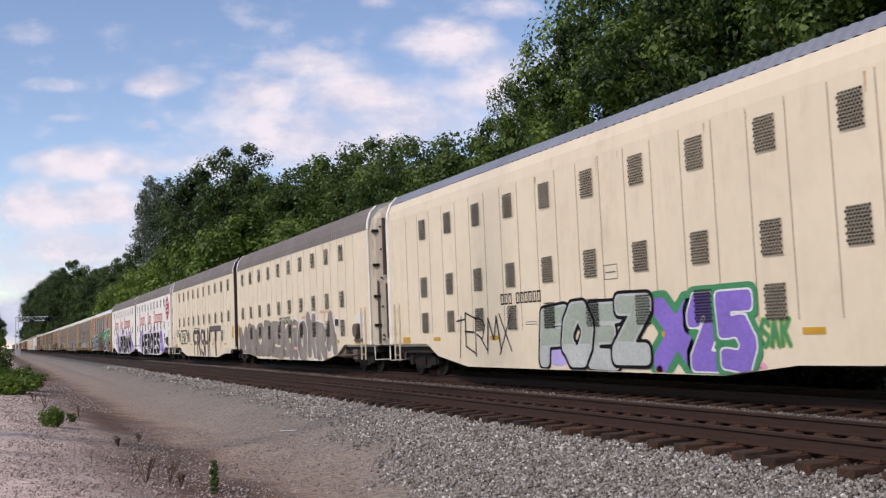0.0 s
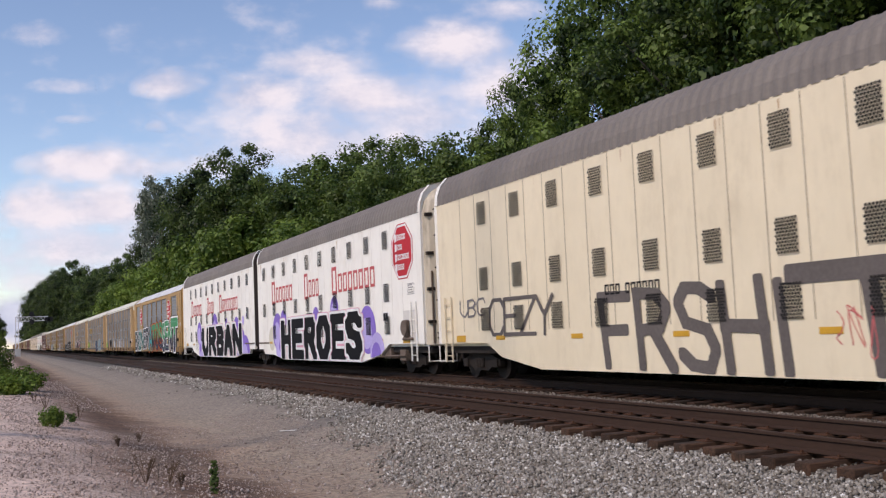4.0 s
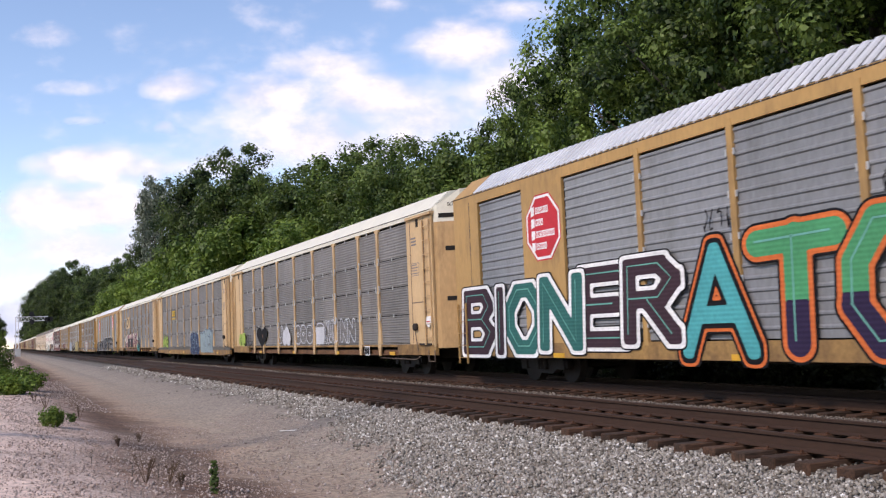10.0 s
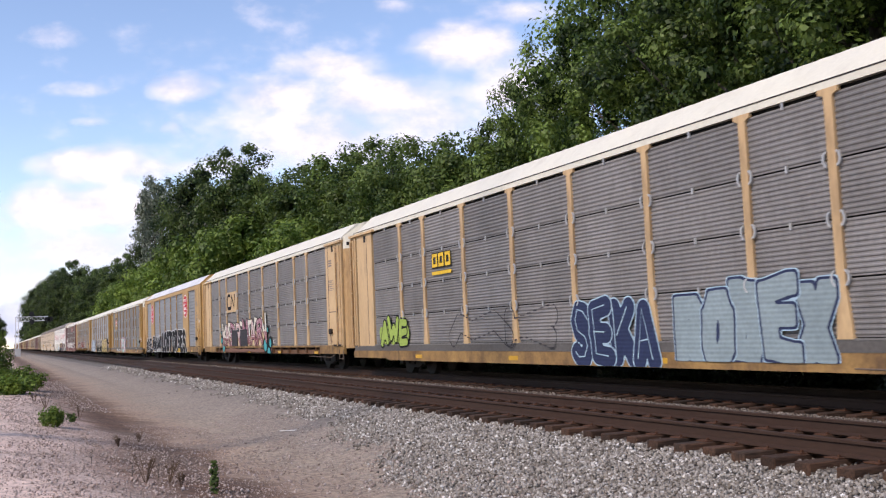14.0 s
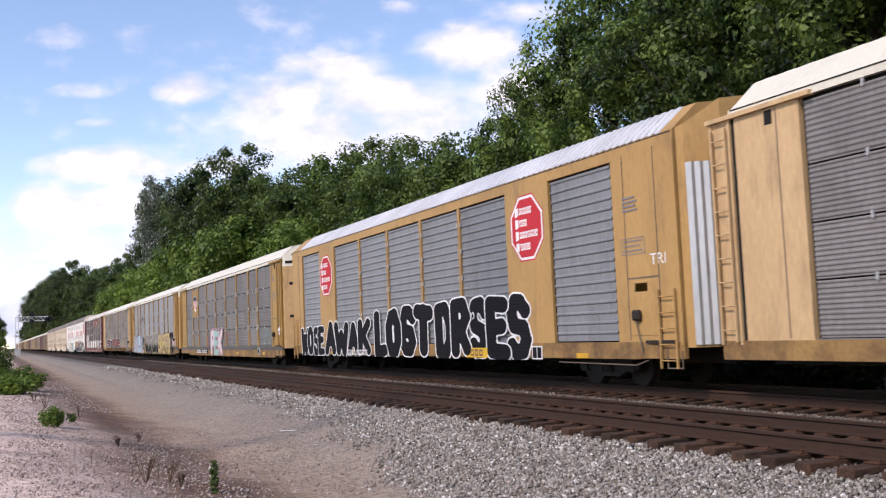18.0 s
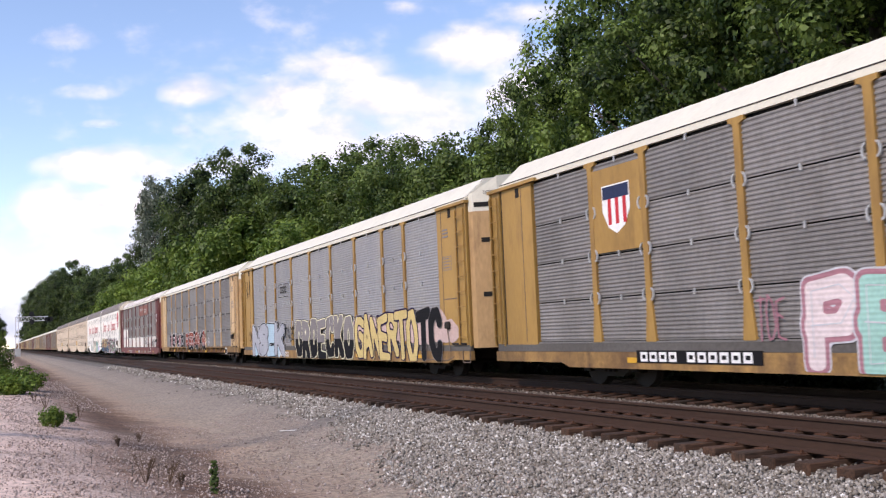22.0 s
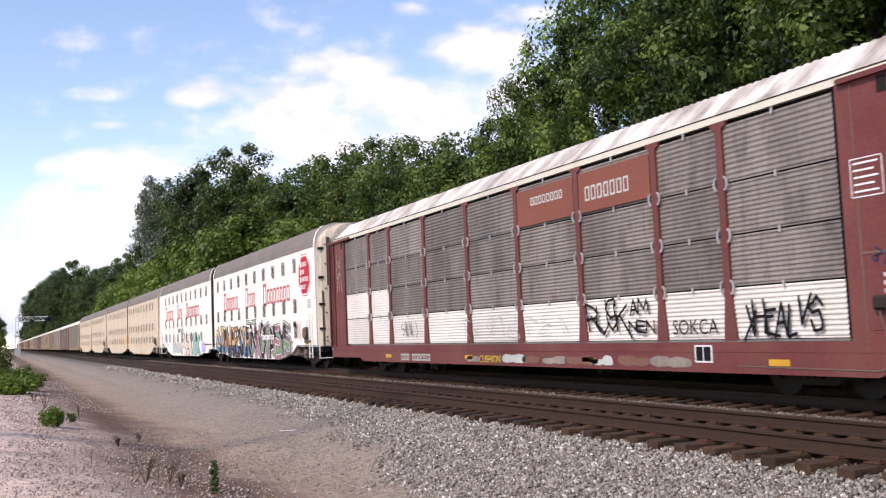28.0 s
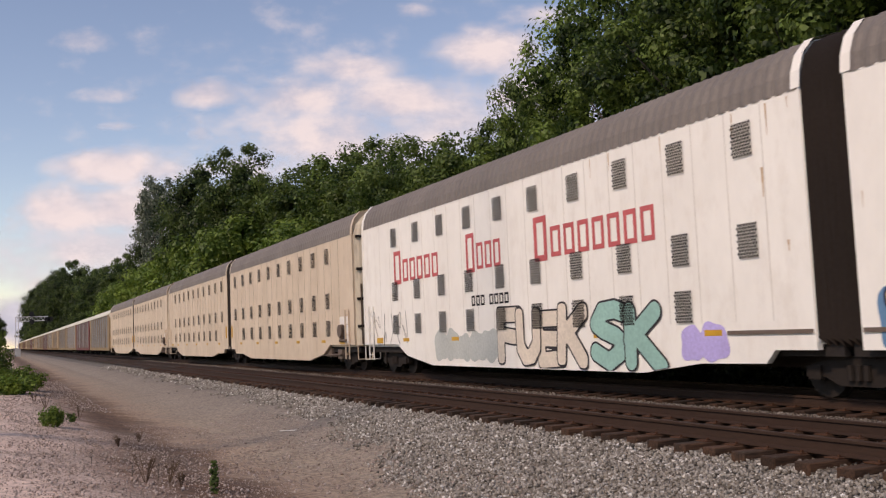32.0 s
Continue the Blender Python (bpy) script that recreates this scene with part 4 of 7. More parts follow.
CREAM_1 = carrier_pair(8.75, "long cream articulated car carrier with graffiti and a blue-grey roof", M_CREAM, M_ROOFB, M_WHITE, 5.58)
CREAM_2 = carrier_pair(53.4, "long cream articulated car carrier with silver and black graffiti", M_CREAM, M_ROOFG, M_WHITE)
WHITE_1 = carrier_pair(97.4, "long white articulated car carrier with red bars and purple graffiti", M_WHITE, M_ROOFG, M_WHITE)
CAR_Z = rack_car(132.45, "yellow car carrier with grey ribbed sides and green block graffiti", M_YEL, M_GALV_B, M_ROOFS, "smooth")
CAR_A = rack_car(160.9, "sand-yellow car carrier with grey panels and a white roof", M_SAND, M_GALV, M_ROOFW, channel="feet")
CAR_B = rack_car(189.45, "sand-yellow car carrier with grey panels and blue graffiti", M_SAND, M_GALV, M_ROOFW, sill_z=0.46, deep=M_DECK)
CAR_C = rack_car(218.1, "sand-yellow car carrier with grey panels and teal graffiti", M_SAND, M_GALV, M_ROOFW, channel="dark")
CAR_D = rack_car(246.7, "yellow car carrier with grey ribbed sides and black bubble graffiti", M_YEL, M_GALV_B, M_ROOFS, "smooth")
CAR_E = rack_car(275.55, "yellow car carrier with grey panels and a white roof", M_GOLD, M_GALV, M_ROOFW, sill_z=0.42, deep=M_DECK)
CAR_F = rack_car(304.55, "yellow car carrier with pale grey panels and pink and black graffiti", M_GOLD, M_GALV_L, M_ROOFW, sill_z=0.42, deep=M_DECK, sheet=True)
CAR_G = rack_car(333.3, "sand-yellow car carrier with grey panels and low red graffiti", M_SAND, M_GALV, M_ROOFW, channel="sand")
CAR_H = rack_car(362.4, "brown car carrier with sooty panels above pale ones", M_BROWN, M_SOOT, M_ROOFR, low=M_PALE, sill_z=0.4, deep=M_BROWN, posts=POSTS_LONG)
WHITE_2 = carrier_pair(400.6, "grimy white articulated car carrier with red bars and graffiti", M_WHITE, M_ROOFG, M_WHITE)
CREAM_3 = carrier_pair(444.6, "long beige articulated car carrier, weathered and grimy", M_BEIGE, M_ROOFG, M_BEIGE)
CREAM_4 = carrier_pair(488.4, "long beige articulated car carrier, weathered and grimy", M_BEIGE, M_ROOFG, M_BEIGE)
y = 524.6
for k in range(24):
    rack_car(y, "distant grey-panelled car carrier with a white roof", (M_DULL, M_BROWN, M_DULL, M_DULL, M_SAND)[k % 5], (M_GALV, M_SOOT, M_GALV_L)[k % 3], M_ROOFW, detail=False)
    y += 28.65


# ---- ballast and gravel ----
OCTA = np.array([(1, 0, 0), (-1, 0, 0), (0, 1, 0), (0, -1, 0), (0, 0, 1), (0, 0, -1)], float)
OCTF = np.array([(0, 2, 4), (2, 1, 4), (1, 3, 4), (3, 0, 4), (2, 0, 5), (1, 2, 5), (3, 1, 5), (0, 3, 5)])


def stones(name, patches, material, label, seed, height=ground_z, edge=None):
    """Loose stones; patches are (x0, x1, y0, y1, how many to the square metre, radius)."""
    rng = np.random.default_rng(seed)
    vs, fs, base = [], [], 0
    for x0, x1, y0, y1, dens, r in patches:
        n = int((x1 - x0) * (y1 - y0) * dens)
        c = np.stack([rng.uniform(x0, x1, n), rng.uniform(y0, y1, n), np.zeros(n)], 1)
        if edge:
            lim = np.interp(c[:, 1], edge[0], edge[1]) + 0.22 * np.sin(c[:, 1] * 1.3) + 0.15 * np.sin(c[:, 1] * 3.7)
            keep = rng.uniform(0, 1, n) < np.clip((c[:, 0] - lim + 0.75) / 0.9, 0.015, 1.0) ** 1.6
            c = c[keep]
            n = len(c)
        gx = np.linspace(x0, x1, 14)
        gy = np.linspace(y0, y1, 10)
        grid = np.array([[height(a, b) for b in gy] for a in gx])
        i = np.clip(np.searchsorted(gx, c[:, 0]) - 1, 0, 12)
        j = np.clip(np.searchsorted(gy, c[:, 1]) - 1, 0, 8)
        u = (c[:, 0] - gx[i]) / (gx[i + 1] - gx[i])
        w = (c[:, 1] - gy[j]) / (gy[j + 1] - gy[j])
        c[:, 2] = (grid[i, j] * (1 - u) * (1 - w) + grid[i + 1, j] * u * (1 - w) + grid[i, j + 1] * (1 - u) * w + grid[i + 1, j + 1] * u * w)
        size = r * rng.uniform(0.55, 1.35, (n, 1, 1))
        p = OCTA[None] * rng.uniform(0.6, 1.15, (n, 6, 1)) + rng.normal(0, 0.16, (n, 6, 3))
        q = rng.normal(size=(n, 4))
        q /= np.linalg.norm(q, axis=1, keepdims=True)
        a, b, d, e = q.T
        rot = np.stack([1 - 2 * (d * d + e * e), 2 * (b * d - a * e), 2 * (b * e + a * d), 2 * (b * d + a * e), 1 - 2 * (b * b + e * e), 2 * (d * e - a * b),
                        2 * (b * e - a * d), 2 * (d * e + a * b), 1 - 2 * (b * b + d * d)], 1).reshape(n, 3, 3)
        p = np.einsum("nij,nkj->nki", rot, p * size)
        c[:, 2] += r * rng.uniform(-0.1, 0.75, n)
        p = p + c[:, None]
        vs.append(p.reshape(-1, 3))
        fs.append((OCTF[None] + 6 * np.arange(n)[:, None, None]).reshape(-1, 3) + base)
        base += 6 * n
    v, f = np.concatenate(vs), np.concatenate(fs)
    me = bpy.data.meshes.new(name)
    me.vertices.add(len(v))
    me.vertices.foreach_set("co", v.astype(np.float32).ravel())
    me.loops.add(len(f) * 3)
    me.loops.foreach_set("vertex_index", f.astype(np.int32).ravel())
    me.polygons.add(len(f))
    me.polygons.foreach_set("loop_start", np.arange(0, len(f) * 3, 3, dtype=np.int32))
    me.update(calc_edges=True)
    me.materials.append(material)
    return tagged(new(name, me), label, "stones", kind="stuff")


stones("track_ballast", [
    (5.0, 7.95, 5, 14, 780, 0.028), (5.2, 7.95, 14, 24, 640, 0.031), (5.5, 7.95, 24, 42, 420, 0.035), (5.6, 7.95, 42, 80, 130, 0.052),
    (4.3, 5.0, 6, 22, 420, 0.022), (3.6, 4.4, 7, 24, 190, 0.02), (2.9, 3.7, 8, 26, 60, 0.019), (4.9, 5.6, 22, 45, 90, 0.035)], M_STONES, "grey crushed-stone ballast beside the rails", 3, edge=((8, 12, 16, 20, 30, 60), (4.4, 5.2, 6.2, 6.8, 7.35, 7.6)))
stones("grimy_ballast", [
    (10.35, 12.1, 6, 20, 520, 0.03), (10.35, 12.1, 20, 45, 240, 0.042), (10.35, 12.1, 45, 90, 80, 0.065), (7.95, 10.35, 6, 24, 260, 0.027)], M_STONESD, "darker brown-grey ballast between the rails", 6)
stones("gravel", [
    (-1.6, 1.4, 9, 16, 300, 0.011), (-1.6, 1.4, 9, 16, 24, 0.024), (-1.6, 1.6, 16, 30, 130, 0.017), (1.4, 2.8, 9, 22, 160, 0.015), (1.4, 6.0, 8, 20, 16, 0.028), (2.8, 6.2, 8, 26, 260, 0.010), (3.2, 6.4, 8, 24, 26, 0.018), (-1, 3, 30, 60, 30, 0.03)],
    M_PINK, "small pinkish gravel strewn over the dirt", 4)


# ---- trees ----
def leaf_material(name, dark, light, through=0.35):
    m = bpy.data.materials.new(name)
    m.use_nodes = True
    n, l = m.node_tree.nodes, m.node_tree.links
    b = n["Principled BSDF"]
    b.inputs["Roughness"].default_value = 0.55
    b.inputs["Specular IOR Level"].default_value = 0.35
    g = n.new("ShaderNodeNewGeometry")
    ramp = n.new("ShaderNodeValToRGB")
    ramp.color_ramp.elements[0].color = (*dark, 1)
    ramp.color_ramp.elements[1].color = (*light, 1)
    info = n.new("ShaderNodeObjectInfo")
    hsv = n.new("ShaderNodeHueSaturation")
    mr = n.new("ShaderNodeMapRange")
    mr.inputs[3].default_value, mr.inputs[4].default_value = 0.75, 1.25
    l.new(info.outputs["Random"], mr.inputs[0])
    l.new(mr.outputs[0], hsv.inputs["Value"])
    co = n.new("ShaderNodeTexCoord")
    nz = n.new("ShaderNodeTexNoise")
    nz.inputs["Scale"].default_value = 0.55
    nz.inputs["Detail"].default_value = 3
    l.new(co.outputs["Object"], nz.inputs["Vector"])
    spread = n.new("ShaderNodeMapRange")
    spread.inputs[1].default_value, spread.inputs[2].default_value = 0.36, 0.64
    spread.inputs[3].default_value, spread.inputs[4].default_value = -0.35, 0.65
    l.new(nz.outputs[0], spread.inputs[0])
    both = n.new("ShaderNodeMath")
    both.operation = "MULTIPLY_ADD"
    both.inputs[1].default_value = 0.6
    l.new(g.outputs["Random Per Island"], both.inputs[0])
    l.new(spread.outputs[0], both.inputs[2])
    l.new(both.outputs[0], ramp.inputs[0])
    l.new(ramp.outputs[0], hsv.inputs["Color"])
    l.new(hsv.outputs[0], b.inputs["Base Color"])
    tr = n.new("ShaderNodeBsdfTranslucent")
    l.new(hsv.outputs[0], tr.inputs["Color"])
    mix = n.new("ShaderNodeMixShader")
    mix.inputs[0].default_value = through
    l.new(b.outputs[0], mix.inputs[1])
    l.new(tr.outputs[0], mix.inputs[2])
    l.new(mix.outputs[0], n["Material Output"].inputs["Surface"])
    return m


# Scrub leaves: a near-black green that holds the train's shade
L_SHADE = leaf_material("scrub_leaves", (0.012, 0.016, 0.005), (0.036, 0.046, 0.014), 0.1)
L_DARK = leaf_material("dark_green_leaves", (0.018, 0.04, 0.008), (0.2, 0.29, 0.058))
L_FAR = leaf_material("deep_green_leaves", (0.012, 0.026, 0.006), (0.1, 0.148, 0.034))
L_MID = leaf_material("green_leaves", (0.03, 0.055, 0.010), (0.135, 0.195, 0.042))
L_BRIGHT = leaf_material("fresh_green_leaves", (0.06, 0.11, 0.014), (0.19, 0.27, 0.045))
L_SILVER = leaf_material("silvery_leaves", (0.08, 0.11, 0.07), (0.24, 0.27, 0.2))
M_BARK = mat("grey_bark", (0.10, 0.085, 0.07), 0.9, big=0.5, fine=0.3, big_scale=2, fine_scale=12, bump=0.6, stretch=(2, 2, 0.4))


def leaves(centres, radii, counts, size, rng):
    """Pointed leaves, thickest near the outside of each clump."""
    idx = np.repeat(np.arange(len(centres)), counts)
    n = len(idx)
    d = rng.normal(size=(n, 3))
    d /= np.linalg.norm(d, axis=1, keepdims=True)
    r = radii[idx] * rng.uniform(0.25, 1.22, n) ** 0.7
    p = centres[idx] + d * r[:, None] * np.array([1.0, 1.0, 0.75])
    nrm = d * 1.3 + rng.normal(0, 0.5, (n, 3)) + np.array([0, 0, 0.45])
    nrm /= np.linalg.norm(nrm, axis=1, keepdims=True)
    t = np.cross(nrm, rng.normal(size=(n, 3)))
    t /= np.linalg.norm(t, axis=1, keepdims=True) + 1e-9
    s = np.cross(nrm, t)
    k = size * rng.uniform(0.6, 1.3, (n, 1))
    fold = nrm * k * 0.12
    return np.stack([p - t * k * 0.5, p + s * k * 0.34 + fold, p + t * k * 0.55, p - s * k * 0.34 + fold], 1)


def make_tree(name, label, height, radius, clumps, per, leaf, material, seed, base=0.28, stem=0.02, clump=(0.17, 0.34), category="tree"):
    rng = np.random.default_rng(seed)
    tree = new(name)
    tagged(tree, label, category, "trees behind the train")
    bm = bmesh.new()
    pts = [Vector((0, 0, -0.6))]
    for i in range(1, 6):
        pts.append(Vector((rng.normal(0, 0.03) * height * i / 5, rng.normal(0, 0.03) * height * i / 5, height * 0.78 * i / 5)))
    rad = [height * stem * (1 - 0.16 * i) for i in range(6)]
    for i in range(5):
        tube(bm, pts[i], pts[i + 1], rad[i], rad[i + 1], 8)
    cz, hz = height * (1 + base) / 2, height * (1 - base) / 2
    cen = []
    while len(cen) < clumps:
        d = rng.normal(size=3)
        d /= np.linalg.norm(d)
        r = rng.uniform(0.25, 1.0) ** 0.55
        lump = 1 + 0.2 * noise.noise(Vector(d * 1.7) + Vector((seed * 3.1, 0, 0)))
        c = np.array([d[0] * radius, d[1] * radius, d[2] * hz]) * r * lump
        if d[2] < 0:
            c[:2] *= 0.9
        cen.append(c + np.array([0, 0, cz]))
    cen = np.array(cen)
    rr = radius * rng.uniform(*clump, clumps)
    for c in cen[:: max(1, clumps // 14)]:
        z = min(max(c[2] - rng.uniform(0.12, 0.3) * height, height * 0.15), height * 0.74)
        k = z / (height * 0.78) * 5
        i = min(int(k), 4)
        a = pts[i].lerp(pts[i + 1], k - i)
        mid = a.lerp(Vector(c), 0.5) + Vector((0, 0, -0.04 * height))
        w = rad[i] * 0.45
        tube(bm, a, mid, w, w * 0.65, 6)
        tube(bm, mid, Vector(c), w * 0.65, w * 0.2, 6)
    part("trunk", bm, M_BARK, tree)
    counts = rng.poisson(per, clumps)
    q = leaves(cen, rr, counts, leaf, rng)
    ob = new("crown", quads("crown", q, material))
    ob.parent = tree
    return tree


def plant(tree, x, y, scale, turn, sx=1.0):
    m = Matrix.Translation((x, y, ground_z(x, y))) @ Matrix.Rotation(radians(turn), 4, "Z") @ Matrix.Diagonal((scale * sx, scale * sx, scale, 1))
    return copy_thing(tree, m)


def woods():
    big = make_tree("tree", "tall broad-leaved tree with a dense dark green crown", 18, 6.2, 210, 270, 0.22, L_DARK, 11, base=0.1, clump=(0.1, 0.22))
    big.matrix_basis = Matrix.Translation((29.5, 39.6, ground_z(29, 40))) @ Matrix.Diagonal((1, 1, 1.12, 1))
    big2 = make_tree("tree", "tall broad-leaved tree with a dense dark green crown", 18, 6.3, 210, 270, 0.22, L_DARK, 23, base=0.08, clump=(0.1, 0.22))
    big2.matrix_basis = Matrix.Translation((28.0, 31.0, ground_z(28, 31)))
    plant(big2, 27.4, 46.0, 0.94, 310, 0.66)
    plant(big, 27.0, 23.0, 1.05, 140)
    plant(big2, 28.0, 16.0, 1.1, 60)
    plant(big, 34.0, 36.0, 1.1, 200)
    plant(big2, 35.0, 26.0, 1.15, 250)
    plant(big, 33, 12, 1.1, 20)
    mid = make_tree("tree", "leafy green tree of middling height", 14, 4.6, 120, 250, 0.24, L_MID, 31, base=0.04, clump=(0.13, 0.28))
    mid.matrix_basis = Matrix.Translation((25.0, 51.5, ground_z(25, 50))) @ Matrix.Diagonal((0.95, 0.95, 1.0, 1))
    plant(mid, 29.0, 47.5, 0.98, 75)
    slim = make_tree("tree", "slender tree with a ragged green top", 16, 3.2, 130, 170, 0.25, L_MID, 37, base=0.15, clump=(0.16, 0.3))
    slim.matrix_basis = Matrix.Translation((26.0, 67.5, ground_z(26, 66))) @ Matrix.Diagonal((1.15, 1.15, 1.0, 1))
    plant(mid, 25.5, 56.0, 1.02, 90)
    plant(mid, 25.0, 60.5, 1.02, 150)
    plant(slim, 25.5, 48.0, 0.74, 15, 1.4)
    plant(mid, 27.5, 65, 1.06, 30)
    plant(mid, 27, 74, 1.24, 200, 0.9)
    plant(slim, 26, 81.5, 1.12, 120, 1.3)
    plant(mid, 26, 90, 1.33, 10, 0.9)
    plant(slim, 27, 97, 1.22, 80, 1.4)
    far = make_tree("tree", "tall dark green tree in the wood's edge", 22, 6.8, 150, 240, 0.36, L_FAR, 41, base=0.08, clump=(0.13, 0.27))
    far.matrix_basis = Matrix.Translation((25.0, 107.0, ground_z(25, 107))) @ Matrix.Diagonal((0.95, 0.95, 1.03, 1))
    plant(far, 24.5, 119, 1.08, 70, 0.9)
    plant(far, 24, 131, 1.06, 130, 0.86)
    silver = make_tree("tree", "silvery poplar with a half-bare crown", 25, 4.8, 70, 130, 0.42, L_SILVER, 47, base=0.3, stem=0.016)
    silver.matrix_basis = Matrix.Translation((22.5, 150.0, ground_z(22, 152))) @ Matrix.Diagonal((0.8, 0.8, 1.1, 1))
    plant(silver, 22.0, 158, 1.02, 100, 0.7)
    plant(far, 23.5, 172, 0.98, 220, 0.64)
    plant(far, 21.5, 188, 0.68, 20, 0.8)
    rng = random.Random(5)
    y = 200
    while y < 640:
        x = 20.5 - 3.5 * min(1, (y - 200) / 250) + rng.uniform(-0.5, 1.5)
        plant(far, x + 2.5, y, (0.78 + 0.54 * min(1, (y - 200) / 200)) * rng.uniform(0.92, 1.1), rng.uniform(0, 360))
        y += rng.uniform(9, 15) * (1 + (y - 200) / 400)
    for y in (680, 760, 900):
        plant(far, 22, y, 0.9, y, 1.6)
    bush = make_tree("bush", "dense fresh green bush at the wood's edge", 9, 4.0, 80, 260, 0.27, L_BRIGHT, 53, base=-0.05, stem=0.012, category="bush")
    bush.matrix_basis = Matrix.Translation((21.0, 80.0, ground_z(21, 80)))
    for x, y, s in ((21.5, 46, 0.85), (22, 53, 0.95), (21, 60, 0.9), (21, 66, 0.95), (21, 73, 1.25), (21, 88, 1.5), (20.5, 97, 1.5), (20.5, 107, 1.5), (20.5, 118, 1.5), (21, 130, 1.3), (20, 143, 1.5), (20, 158, 1.4), (20, 178, 1.4), (20.5, 38, 0.8), (21, 30, 0.8), (21, 22, 0.8)):
        plant(bush, x, y, s, rng.uniform(0, 360))
    y = 195
    while y < 600:
        plant(far, 18.5, y, 0.45, rng.uniform(0, 360), 1.3)
        y += rng.uniform(14, 22)
    y = 3.0
    # Low row closes the view under the train; darkness sits in its leaf colour
    hedge = make_tree("bush", "dark scrub behind the train, shade put into its leaf colour", 9, 4.0, 60, 220, 0.3, L_SHADE, 59, base=-0.05, stem=0.012, category="bush")
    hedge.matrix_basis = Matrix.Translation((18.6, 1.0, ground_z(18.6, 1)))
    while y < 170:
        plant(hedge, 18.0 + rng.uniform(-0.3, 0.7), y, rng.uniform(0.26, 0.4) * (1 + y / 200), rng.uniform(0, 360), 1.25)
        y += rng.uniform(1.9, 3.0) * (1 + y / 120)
    for x, y, s in ((-1.5, 300, 0.52), (-7, 285, 0.6), (-9, 330, 0.7), (-14, 300, 0.7), (-3, 370, 0.6), (-22, 310, 0.8)):
        plant(far, x, y, s, y)


woods()


def weed(name, label, x, y, height, spread, n, size, material, seed, category):
    rng = np.random.default_rng(seed)
    top = new(name)
    tagged(top, label, category)
    top.location = (x, y, ground_z(x, y) - 0.02)
    bm = bmesh.new()
    cen = []
    for i in range(n):
        a = rng.uniform(0, TAU)
        r = spread * math.sqrt(rng.uniform(0, 1))
        h = height * rng.uniform(0.55, 1.0)
        tip = Vector((math.cos(a) * r, math.sin(a) * r, h))
        root = Vector((tip.x * 0.6, tip.y * 0.6, 0))
        tube(bm, root, tip, 0.006 + size * 0.03, 0.003, 5)
        for k in (0.35, 0.55, 0.75, 0.95):
            cen.append(root.lerp(tip, k))
    part("stems", bm, material, top)
    cen = np.array(cen)
    q = leaves(cen, np.full(len(cen), size * 1.6), np.full(len(cen), 16), size, rng)
    ob = new("foliage", quads("foliage", q, material))
    ob.parent = top
    return top


weed("bush", "low green bush on the gravel bank", 0.25, 40.5, 0.95, 1.0, 60, 0.11, L_BRIGHT, 61, "bush")
weed("bush", "low green bush on the gravel bank", -0.6, 37.5, 1.7, 0.75, 50, 0.11, L_BRIGHT, 62, "bush")
weed("bush", "low green bush on the gravel bank", 1.0, 44.0, 0.75, 0.75, 40, 0.10, L_BRIGHT, 63, "bush")
weed("bush", "tall green bush on the gravel bank", -0.75, 44.0, 2.6, 0.9, 60, 0.13, L_BRIGHT, 67, "bush")
weed("bush", "tall green bush on the gravel bank", -0.3, 52.0, 2.2, 0.9, 50, 0.13, L_MID, 68, "bush")
weed("bush", "low green bush on the gravel bank", 0.5, 36.5, 0.7, 0.7, 40, 0.10, L_BRIGHT, 69, "bush")
weed("weed", "small leafy weed rooted in the gravel", 0.92, 21.0, 0.42, 0.2, 20, 0.055, L_BRIGHT, 64, "weed")
weed("weed", "small sparse weed on the gravel bank", 1.45, 24.0, 0.22, 0.08, 4, 0.05, L_MID, 66, "weed")


def spike_plant(x, y, h):
    rng = np.random.default_rng(71)
    top = new("weed")
    tagged(top, "single upright leafy weed beside the dirt road", "weed")
    top.location = (x, y, ground_z(x, y) - 0.02)
    part("stem", tube(bmesh.new(), (0, 0, 0), (0.01, 0, h), 0.008, 0.004, 6), L_DARK, top)
    cen = np.array([(0, 0, h * k) for k in np.linspace(0.12, 1, 16)])
    q = leaves(cen, np.full(16, 0.05), np.full(16, 9), 0.06, rng)
    ob = new("foliage", quads("foliage", q, L_MID))
    ob.parent = top


spike_plant(2.44, 12.5, 0.42)


def twig(x, y, h, seed):
    rng = random.Random(seed)
    bm = bmesh.new()
    tube(bm, (0, 0, 0), (0.02, 0, h), 0.006, 0.003, 5)
    for i in range(5):
        z = h * rng.uniform(0.3, 0.95)
        tube(bm, (0.01, 0, z), (rng.uniform(-0.09, 0.09), rng.uniform(-0.05, 0.05), z + rng.uniform(0.02, 0.1)), 0.004, 0.002, 4)
    ob = new("dry_twig", finish("dry_twig", bm, M_BARK))
    ob.location = (x, y, ground_z(x, y))
    tagged(ob, "dry brown weed stalk in the dirt", "weed")


twig(1.55, 13.4, 0.28, 1)
twig(1.85, 13.2, 0.24, 2)
twig(0.95, 32.0, 0.6, 3)
twig(1.2, 15.3, 0.2, 4)


